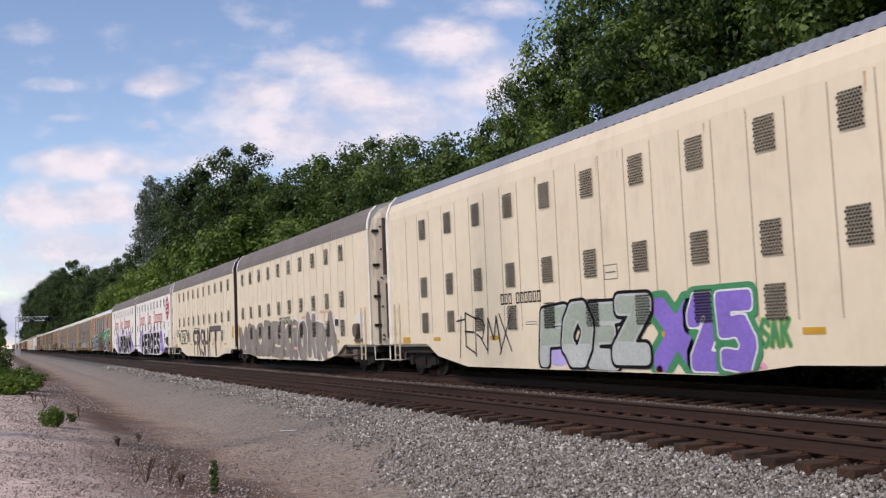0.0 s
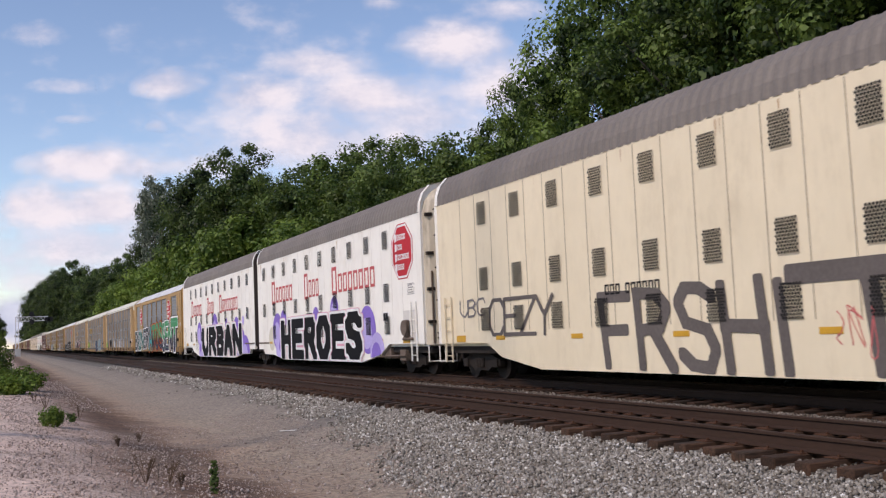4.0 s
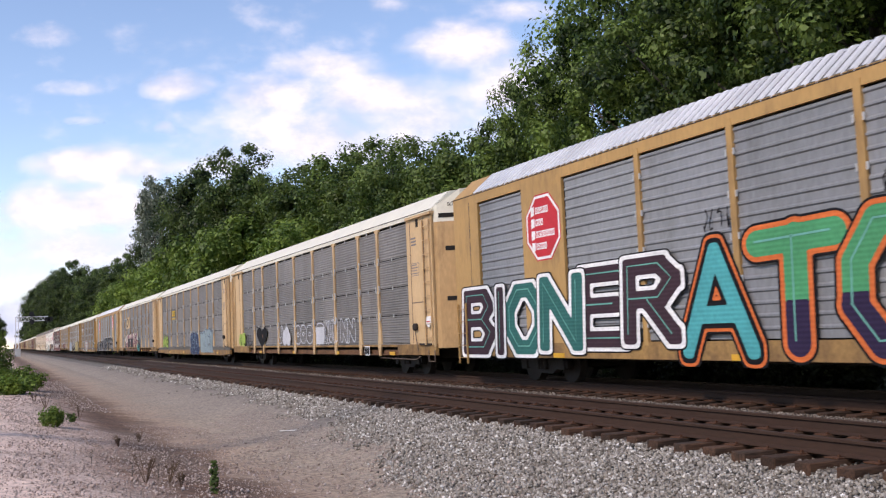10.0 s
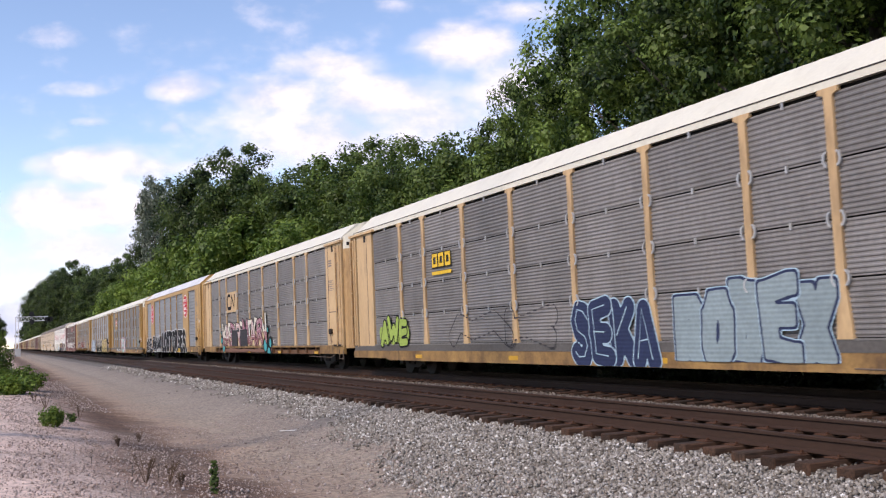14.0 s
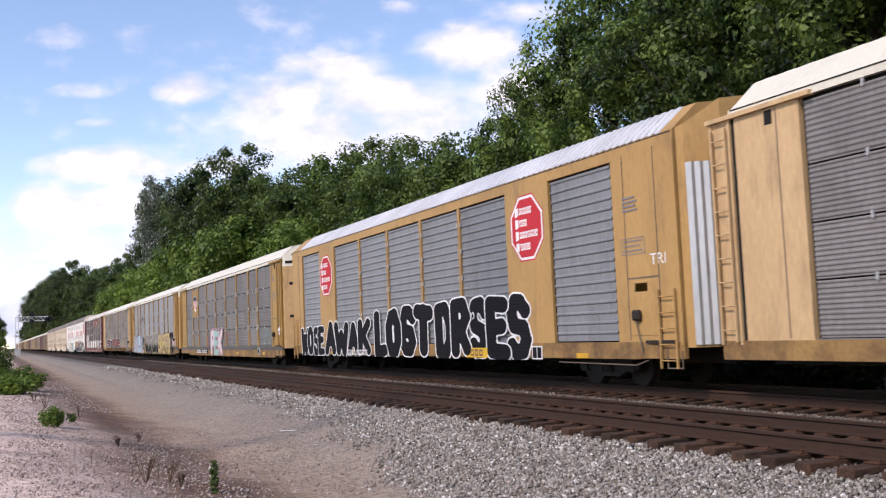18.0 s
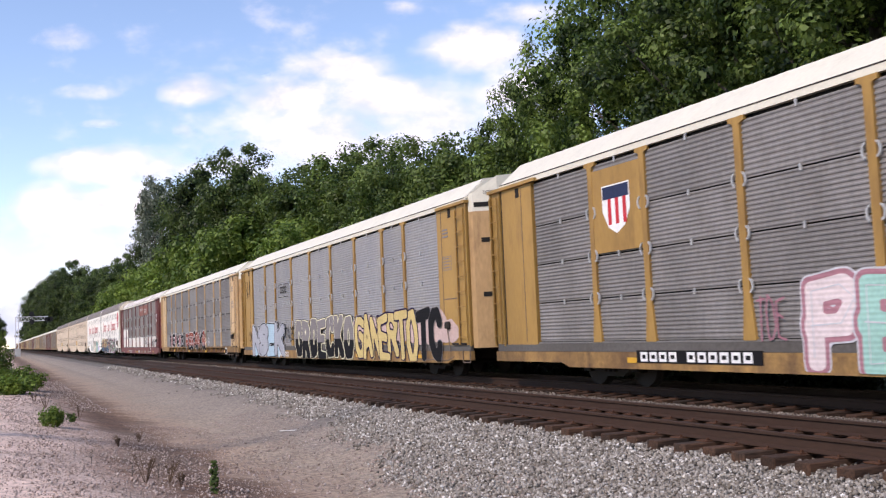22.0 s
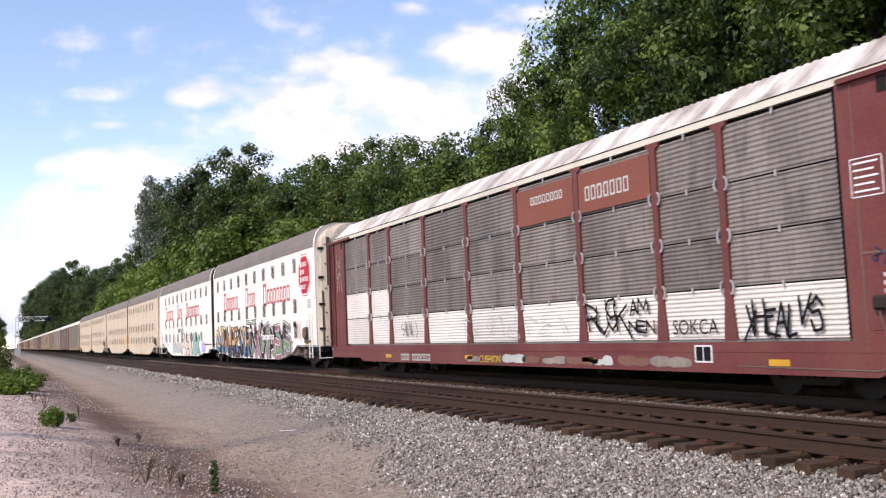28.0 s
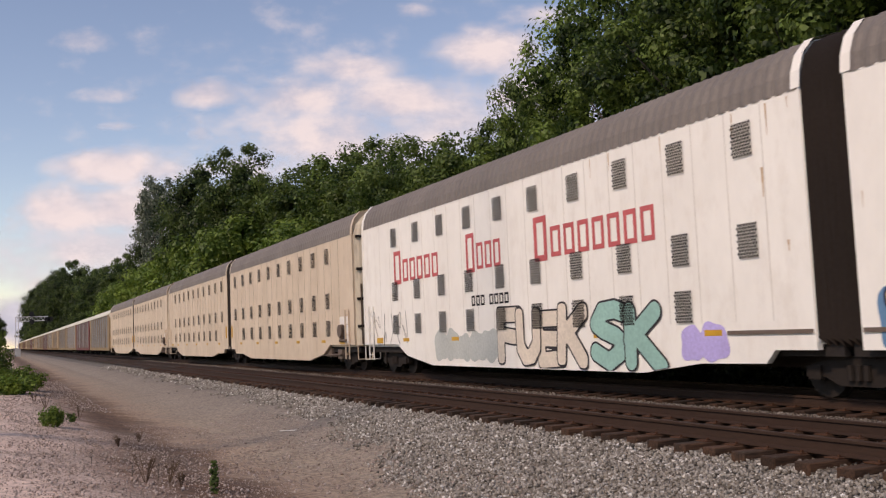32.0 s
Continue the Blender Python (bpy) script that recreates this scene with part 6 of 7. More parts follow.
                ribbon(bm, [(a + k * 0.12, b + k * 0.06) for a, b in line], max(0.02, k * 0.07), x - 0.003 * len(layers) - 0.004 - 0.013 * (n % 2))
                part("shine", bm, glint, first)


def blobs(car, y0, y1, z0, z1, x, specs, label, low=0.4):
    """Round puffs of paint: specs are (across 0 to 1, up 0 to 1, radius, paint), each with a paler heart."""
    for i, (u, v, r, m, heart_m) in enumerate(specs):
        cy, cz = y0 + (y1 - y0) * u, z0 + (z1 - z0) * v
        ys, zs = np.arange(cy - r - 0.1, cy + r + 0.16, 0.06), np.arange(cz - r - 0.1, cz + r + 0.16, 0.06)
        Y, Z = np.meshgrid(ys, zs)
        D = np.hypot(Y - cy, Z - cz)
        edge = (low(Y) if callable(low) else low) - Z
        me = region("graffiti", np.maximum(D - r, edge), ys, zs, x - 0.0006 * i, m)
        if me is None:
            continue
        ob = share("graffiti", me, car, None, label)
        if heart_m:
            me = region("fill", np.maximum(np.hypot(Y - cy - r * 0.12, Z - cz + r * 0.15) - r * 0.66, edge), ys, zs, x - 0.003 - 0.0006 * i, heart_m)
            if me:
                share("fill", me, ob)


def carrier_low(Y):
    """The lower edge of a carrier's side, which rises towards both its ends."""
    return np.interp(np.abs(Y), (0.45, 1.38, 1.6, 3.3, 5.1, 15.6, 17.6, 18.4), (0.83, 0.83, 0.61, 0.58, 0.37, 0.36, 0.64, 1.0))


def outline(cy, cz, ry, rz, rng, n=26, rough=0.14, square=2.6):
    """A closed lumpy outline of (y, z)."""
    ph = [rng.uniform(0, TAU) for _ in range(4)]
    pts = []
    for i in range(n):
        a = TAU * i / n
        r = 1 + rough * (math.sin(2 * a + ph[0]) * 0.5 + math.sin(3 * a + ph[1]) * 0.6 + math.sin(5 * a + ph[2]) * 0.4)
        c, s = math.cos(a), math.sin(a)
        k = (abs(c) ** square + abs(s) ** square) ** (-1 / square)
        pts.append((cy + ry * c * k * r, cz + rz * s * k * r))
    return pts


def fill(bm, pts, x):
    """A flat painted patch; paint ends at the lower edge of the side."""
    pts = [(y, max(z, 0.37 + max(0.0, abs(y) - 15.6) * 0.16)) for y, z in pts]
    bm.faces.new([bm.verts.new((x, y, z)) for y, z in pts])


def ribbon(bm, pts, w, x):
    """A painted line along points of (y, z)."""
    vs = []
    for i, (y, z) in enumerate(pts):
        a, b = pts[max(0, i - 1)], pts[min(len(pts) - 1, i + 1)]
        d = Vector((b[0] - a[0], b[1] - a[1]))
        d = d.normalized() if d.length > 1e-6 else Vector((1, 0))
        vs.append((bm.verts.new((x, y - d.y * w / 2, z + d.x * w / 2)), bm.verts.new((x, y + d.y * w / 2, z - d.x * w / 2))))
    for a, b in zip(vs, vs[1:]):
        bm.faces.new((a[0], b[0], b[1], a[1]))


def smooth_line(pts, k=5):
    out = []
    for i in range(len(pts) - 1):
        p0, p1, p2, p3 = (Vector(pts[max(0, min(len(pts) - 1, j))]) for j in (i - 1, i, i + 1, i + 2))
        for s in range(k):
            t = s / k
            out.append(tuple(0.5 * ((2 * p1) + (-p0 + p2) * t + (2 * p0 - 5 * p1 + 4 * p2 - p3) * t * t + (-p0 + 3 * p1 - 3 * p2 + p3) * t ** 3)))
    out.append(tuple(pts[-1]))
    return out


def tag_lines(car, y0, y1, z0, z1, n, w, material, seed, x, label):
    """A thin scrawl that nobody can read, each of its signs one line."""
    rng = random.Random(seed)
    step = (y0 - y1) / n
    first = None
    for i in range(n):
        cy = y0 - step * (i + 0.5)
        m = rng.randint(4, 6)
        pts = [(cy + rng.uniform(-0.55, 0.55) * step, z0 + (z1 - z0) * rng.uniform(0, 1)) for _ in range(m)]
        pts[0] = (cy, z1 - (z1 - z0) * rng.uniform(0, 0.15))
        pts[-1] = (cy + rng.uniform(-0.3, 0.3) * step, z0 + (z1 - z0) * rng.uniform(0, 0.2))
        bm = bmesh.new()
        ribbon(bm, smooth_line(pts), w, x - 0.0008 * (i % 4))
        ob = part("graffiti" if first is None else "line", bm, material, first or car, label if first is None else "")
        first = first or ob
    return first


def hollow(bm, a, b, lo, hi, t, x):
    """One character as a plain hollow block."""
    out = [bm.verts.new((x, p, q)) for p, q in ((a, lo), (b, lo), (b, hi), (a, hi))]
    inn = [bm.verts.new((x, p, q)) for p, q in ((a - t, lo + t), (b + t, lo + t), (b + t, hi - t), (a - t, hi - t))]
    for k in range(4):
        m = (k + 1) % 4
        bm.faces.new((out[k], out[m], inn[m], inn[k]))


def letter_bars(car, y0, y1, z0, z1, words, material, x, tall=None, label="", name="lettering"):
    """Lettering drawn as plain hollow blocks, one for each character; tall makes the first of each higher."""
    n = sum(words) + (len(words) - 1) * 0.8 + (0.5 if tall else 0)
    step = (y0 - y1) / n
    y = y0
    top = None
    for wi, k in enumerate(words):
        for i in range(k):
            bm = bmesh.new()
            w = step * (1.35 if tall and i == 0 else 1.0)
            hi = z1 if (tall is None or i == 0) else z0 + (z1 - z0) * tall
            a, b = y - w * 0.1, y - w * 0.86
            lo = z0 + ((z1 - z0) * 0.06 if tall and i else 0)
            hollow(bm, a, b, lo, hi, (a - b) * 0.24, x)
            ob = part(name if top is None else "character", bm, material, top or car, label if top is None else "")
            top = top or ob
            y -= w
        y -= step * 0.8
    return top


def octagon(car, yc, zc, r, x, ry=None):
    ry = ry or r

    def ring(k):
        c = 0.42
        return [(yc + ry * k * a, zc + r * k * b) for a, b in ((1, -c), (1, c), (c, 1), (-c, 1), (-1, c), (-1, -c), (-c, -1), (c, -1))]
    bm = bmesh.new()
    fill(bm, ring(1.0), x)
    ob = part("emblem", bm, P_RED, car, "red eight-sided emblem with white bars")
    bm = bmesh.new()
    fill(bm, ring(0.96), x - 0.003)
    part("border", bm, P_WHITE, ob)
    bm = bmesh.new()
    fill(bm, ring(0.88), x - 0.006)
    part("field", bm, P_RED, ob)
    for z, n in ((0.42, 5), (0.06, 3), (-0.3, 7), (-0.66, 4)):
        bm = bmesh.new()
        zz, a = zc + r * z, yc + ry * 0.66
        fill(bm, ((a, zz - r * 0.06), (a - ry * 0.2, zz - r * 0.02), (a - ry * 0.2, zz + r * 0.23), (a, zz + r * 0.23)), x - 0.009)
        a -= ry * 0.26
        for i in range(n):
            hollow(bm, a, a - ry * 0.125, zz, zz + r * 0.2, ry * 0.04, x - 0.009)
            a -= ry * 0.155
        part("bar", bm, P_WHITE, ob)


def data_box(car, y0, y1, z0, z1, material, x, rows=4, frame_only=True):
    """A framed block of small, unreadable figures."""
    bm = bmesh.new()
    t = 0.018
    for p in (((y0, z0), (y1, z0), (y1, z0 + t), (y0, z0 + t)), ((y0, z1 - t), (y1, z1 - t), (y1, z1), (y0, z1)),
              ((y0, z0), (y0 - t, z0), (y0 - t, z1), (y0, z1)), ((y1 + t, z0), (y1, z0), (y1, z1), (y1 + t, z1))):
        fill(bm, p, x)
    for i in range(rows):
        z = z0 + (z1 - z0) * (i + 0.7) / (rows + 0.6)
        fill(bm, ((y0 - 0.06, z), (y1 + 0.08 * (1 + i % 2), z), (y1 + 0.08 * (1 + i % 2), z + 0.03), (y0 - 0.06, z + 0.03)), x)
    tagged(part("data_box", bm, material, car), kind="stuff")


def panel_sign(car, y, z, x):
    ob = part("sign", boxes((x - 0.004, x + 0.01, y - 0.24, y + 0.24, z - 0.16, z + 0.16)), P_WHITE, car, "black sign in a white frame")
    for k in (-0.11, 0.11):
        part("field", boxes((x - 0.008, x, y + k - 0.095, y + k + 0.095, z - 0.13, z + 0.13)), P_BLACK, ob)


def smear(car, y0, y1, z0, z1, n, material, seed, x, label="faded patch of paint"):
    """A cloud of sprayed paint with a lumpy outline."""
    rng = random.Random(seed)
    step = 0.05 if abs(y0 - y1) < 4 else 0.08
    w = (y0 - y1) / n
    ys, zs = np.arange(y1 - w * 0.5 - 0.2, y0 + w * 0.5 + 0.2, step), np.arange(z0 - 0.2, z1 + 0.25, step)
    Y, Z = np.meshgrid(ys, zs)
    D = np.full(Y.shape, 9.0)
    for i in range(n):
        cy = y0 - w * (i + 0.5)
        h = (z1 - z0) * rng.uniform(0.6, 1.0)
        ry, rz = max(w * rng.uniform(0.55, 0.75), 0.08), h / 2
        a = np.arctan2(Z - z0 - rz, Y - cy)
        lump = 1 + 0.07 * np.sin(3 * a + rng.uniform(0, TAU)) + 0.06 * np.sin(5 * a + rng.uniform(0, TAU))
        q = (np.abs((Y - cy) / ry) ** 2.6 + np.abs((Z - z0 - rz) / rz) ** 2.6) ** (1 / 2.6)
        D = np.minimum(D, (q - lump) * min(ry, rz))
    low = carrier_low(Y) if x > SIDE_R + 0.01 else 0.44
    me = region("graffiti", np.maximum(D, low - Z), ys, zs, x, material)
    return share("graffiti", me, car, None, label) if me else None


def heart(car, y, z0, z1, w, material, x, label):
    bm = bmesh.new()
    pts = []
    for i in range(28):
        a = TAU * i / 28
        u, v = 16 * math.sin(a) ** 3 / 16, (13 * math.cos(a) - 5 * math.cos(2 * a) - 2 * math.cos(3 * a) - math.cos(4 * a) + 17) / 29
        pts.append((y + u * w, z0 + (z1 - z0) * v))
    fill(bm, pts, x)
    ob = part("graffiti", bm, material, car, label)
    bm = bmesh.new()
    fill(bm, outline(y - 0.15, z0 + (z1 - z0) * 0.6, 0.08, 0.09, random.Random(2)), x - 0.004)
    part("spot", bm, P_RUSTY, ob)


def paint_carriers():
    x = SIDE_C
    c, low = CREAM_1, carrier_low
    piece(c, "TERMX", 16.3, 13.0, 0.72, 1.75, x, 0.05, [(0, P_SOOT)], "thin black scrawled letters", wob=0.12, sway=0.08, low=low, step=0.03)
    smear(c, 11.2, 7.3, 0.44, 0.9, 5, P_LILAC, 2, x, "pale lilac cloud behind graffiti")
    piece(c, "FOEZ", 11.4, 7.3, 0.42, 1.86, x - 0.004, 0.42, [(0.09, P_BLACK), (0.02, P_SILVER), (-0.03, P_LEAF)], "silver-green graffiti letters edged in black", slant=0.06, wob=0.05, sway=0.05, square=3.0, low=low, seed=3, pack=1.2, foot=(0.35, P_SILVER))
    piece(c, "X", 7.0, 5.75, 0.42, 1.8, x, 0.4, [(0.14, P_GREEN), (0.0, P_PURPLE)], "purple graffiti letter with a green shade", wob=0.06, square=4.0, low=low, seed=4, pack=1.15)
    piece(c, "25", 5.95, 4.25, 0.42, 1.86, x - 0.003, 0.36, [(0.14, P_GREEN), (0.035, P_WHITE), (0.0, P_PURPLE)], "purple graffiti figures with a green shade and white line", slant=-0.05, square=4.0, low=low, seed=5, pack=1.1)
    blobs(c, 7.2, 3.9, 0.4, 0.7, x, ((0.08, 0.1, 0.16, P_PINK, P_ORANGE), (0.93, 0.1, 0.18, P_PINK, P_ORANGE)), "soft pink and orange spots of paint", low)
    piece(c, "SAK", 4.1, 3.4, 0.86, 1.34, x, 0.07, [(0.02, P_LIME), (0.0, P_GREEN)], "small green scrawl", wob=0.06, low=low, step=0.03)
    letter_bars(c, 13.5, 11.4, 1.96, 2.24, (3, 6), P_BLACK, x)
    letter_bars(c, -9.2, -11.1, 1.96, 2.24, (3, 6), P_BLACK, x)
    data_box(c, 8.7, 8.2, 2.3, 2.62, P_GREY, x, 1)
    for s in (1, -1):
        data_box(c, s * 11.9 + 0.3, s * 11.9 - 0.2, 1.42, 1.5, P_GREY, x, 0)
    c = CREAM_2
    smear(c, -0.6, -10.6, 0.45, 1.0, 12, P_WASH, 6, x, "big washed-out grey graffiti")
    piece(c, "MROSEK", -0.8, -11.2, 0.45, 2.05, x - 0.004, 0.56, [(0.035, P_ASH), (0.0, P_WASH)], "big washed-out grey graffiti letters", wob=0.1, sway=0.08, square=3.0, low=low, seed=7, pack=1.12, thin=1.2)
    piece(c, "SONRA", -11.0, -17.6, 0.42, 2.15, x - 0.004, 0.56, [(0.05, P_WHITE), (0.0, P_WASH)], "big grey graffiti letters edged in white", wob=0.12, sway=0.1, square=2.6, low=low, seed=9, pack=1.1)
    for a, b, z in ((-11.3, -12.0, 1.75), (-12.9, -13.5, 2.1), (-11.6, -12.2, 0.8), (-15.6, -16.8, 2.25)):
        smear(c, a, b, z, z + 0.18, 2, P_SALMON, 8, x - 0.008, "faint salmon-pink smear of paint")
    letter_bars(c, -9.2, -11.1, 1.98, 2.27, (3, 6), P_BLACK, x - 0.018)
    panel_sign(c, -17.7, 1.84, x - 0.02)
    piece(c, "UBC", 20.0, 18.4, 1.7, 2.2, x, 0.06, [(0, P_GREY)], "thin dark grey letters", wob=0.05, low=low, step=0.035)
    piece(c, "CEZY", 18.2, 14.9, 1.15, 2.15, x, 0.1, [(0, P_DUSK)], "dark grey-brown stroke letters", square=6.0, slant=0.05, low=low, step=0.04, pack=1.05)
    piece(c, "FRSHI", 13.0, 7.3, 0.4, 2.1, x, 0.24, [(0, P_DUSK)], "tall dark grey-brown stroke letters", square=6.0, slant=-0.06, wob=0.03, sway=0.04, low=low, seed=4, pack=0.95)
    piece(c, "T", 7.4, 4.0, 0.4, 2.22, x - 0.004, 0.34, [(0, P_DUSK)], "big dark grey-brown stroke letter", square=6.0, slant=-0.1, low=low)
    tag_lines(c, 6.6, 5.6, 0.75, 1.5, 3, 0.02, P_FADED, 9, x - 0.004, "thin faded red scrawl")
    tag_lines(c, 4.6, 3.6, 0.7, 1.45, 3, 0.02, P_FADED, 10, x - 0.004, "thin faded red scrawl")
    smear(c, 3.1, 1.2, 0.55, 1.0, 3, P_PALEC, 11, x)
    letter_bars(c, 12.75, 10.8, 1.98, 2.2, (3, 6), P_BLACK, x - 0.006)
    red = (6, 4, 8)
    for c, o in ((WHITE_1, 0.0), (WHITE_2, -0.2)):
        for a, b, k in ((-3.16 + o, -6.93 + o, 6), (-8.62 + o, -10.86 + o, 4), (-12.4 + o, -17.43 + o, 8)):
            letter_bars(c, a, b, 2.92, 4.0, (k,), P_FADED, x, tall=0.72, label="faded red lettering drawn as bars")
            letter_bars(c, a + 21.5 - 2 * o, b + 21.5 - 2 * o, 2.92, 4.0, (k,), P_FADED, x, tall=0.72, label="faded red lettering drawn as bars")
        letter_bars(c, -8.9, -11.1, 2.06, 2.33, (3, 4), P_BLACK, x)
        letter_bars(c, 12.8, 10.6, 2.0, 2.28, (3, 4), P_BLACK, x)
        octagon(c, -19.85, 3.97, 0.9, x)
        data_box(c, -20.2, -20.75, 2.55, 2.9, P_GREY, x)
        panel_sign(c, -18.2, 1.9, x)
    c = WHITE_1
    blobs(c, -2.6, -17.9, 0.4, 2.4, x, ((0.03, 0.45, 0.55, P_PALEC, None), (0.1, 0.62, 0.85, P_PURPLE, P_LILAC), (0.13, 0.2, 0.8, P_LILAC, None), (0.17, 0.85, 0.5, P_PURPLE, None), (0.13, 0.3, 0.3, P_PURPLE, None), (0.66, 0.98, 0.5, P_PURPLE, P_LILAC), (0.5, 0.85, 0.45, P_PURPLE, None), (0.9, 0.55, 0.85, P_PURPLE, P_LILAC), (0.96, 0.15, 0.7, P_LILAC, P_PURPLE)), "purple and lilac puffs of paint", low)
    blobs(c, 16.4, 1.6, 0.4, 2.4, x, ((0.06, 0.7, 0.75, P_PURPLE, P_LILAC), (0.1, 0.15, 0.85, P_LILAC, None), (0.08, 0.25, 0.28, P_PURPLE, None), (0.4, 0.85, 0.85, P_PURPLE, P_LILAC), (0.52, 0.3, 0.6, P_PURPLE, P_LILAC), (0.62, 0.95, 0.3, P_PURPLE, None), (0.8, 0.72, 0.75, P_PURPLE, None), (0.88, 0.38, 0.8, P_PURPLE, P_LILAC), (0.94, 0.1, 0.95, P_PURPLE, P_LILAC), (0.84, 0.1, 0.5, P_PURPLE, None), (0.87, 0.42, 0.17, P_PURPLE, None), (0.91, 0.98, 0.24, P_LILAC, None), (0.96, 1.1, 0.12, P_LILAC, None)), "purple and lilac puffs of paint", low)
    piece(c, "HEROES", -4.75, -15.85, 0.36, 2.12, x - 0.006, 0.62, [(0.19, P_PINK), (0.15, P_WHITE), (0.0, P_BLACK)], "huge black block letters edged in white and pink", rise=0.05, square=7.0, low=low, pack=1.0, thin=1.5)
    piece(c, "URBAN", 14.6, 3.3, 0.38, 2.14, x - 0.006, 0.68, [(0.19, P_PINK), (0.15, P_WHITE), (0.0, P_BLACK)], "huge black block letters edged in white and pink", rise=0.05, square=7.0, low=low, pack=1.0, thin=1.4)
    tag_lines(c, 16.9, 15.6, 0.7, 1.7, 3, 0.03, P_GREY, 27, x, "grey scrawl")
    c = WHITE_2
    smear(c, -0.9, -9.8, 0.5, 2.15, 9, P_OCEAN, 30, x, "blue cloud behind graffiti")
    piece(c, "SVTMXAREKYTR", -1.3, -9.7, 0.4, 1.98, x - 0.005, 0.22, [(0.045, P_DEEP), (0.0, [P_CREAMY, P_TAN, P_CREAMY, P_RUSTT])], "crowded yellow and tan graffiti letters edged in violet", slant=-0.12, wob=0.1, sway=0.06, square=3.0, foot=(0.4, P_PLUM), glint=P_CREAMY, low=low, seed=31, pack=1.6)
    smear(c, -9.6, -17.0, 0.5, 2.0, 7, P_MOSS, 29, x, "green cloud behind graffiti")
    piece(c, "NXOTAEYS", -10.0, -17.4, 0.4, 2.02, x - 0.005, 0.25, [(0.085, P_DEEP), (0.045, P_WHITE), (0.0, [P_PLUM, P_ROSEG, P_PLUM, P_GREY])], "plum graffiti letters with white edges", wob=0.09, sway=0.07, square=2.6, slant=-0.12, low=low, seed=33, pack=1.35)
    part("plate", boxes((x - 0.03, x - 0.026, -14.6, -12.4, 1.28, 1.5)), P_WHITE, c, "white stencil patch")
    lettering("lettering", c, "LD LMT  105000", -12.5, -14.5, 1.32, 1.46, P_BLACK, x - 0.033)
    part("plate", boxes((x - 0.03, x - 0.026, -10.1, -9.3, 1.7, 1.86)), P_WHITE, c, "white stencil patch")
    lettering("lettering", c, "UNIT B", -9.38, -10.0, 1.73, 1.83, P_BLACK, x - 0.033)
    tag_lines(c, -18.6, -19.3, 1.2, 2.0, 3, 0.04, P_PINK, 33, x, "pink scrawl")
    tag_lines(c, 21.0, 17.3, 0.9, 2.05, 6, 0.03, P_GREY, 34, x, "thin grey outline letters")
    piece(c, "FUEK", 11.2, 7.2, 0.42, 1.82, x, 0.36, [(0.045, P_SOOT), (0.0, P_SANDY)], "pale tan graffiti letters with a thin dark edge", wob=0.06, sway=0.05, square=3.0, low=low, seed=35, pack=1.25)
    piece(c, "SK", 6.8, 4.4, 0.42, 1.8, x - 0.004, 0.38, [(0.045, P_SOOT), (0.0, P_MINT)], "mint-green graffiti letters", wob=0.12, sway=0.1, low=low, seed=37, pack=1.15)
    smear(c, 3.8, 2.6, 0.6, 1.35, 2, P_LILAC, 37, x)
    smear(c, 15.3, 11.4, 0.5, 1.5, 5, P_SILVER, 38, x)


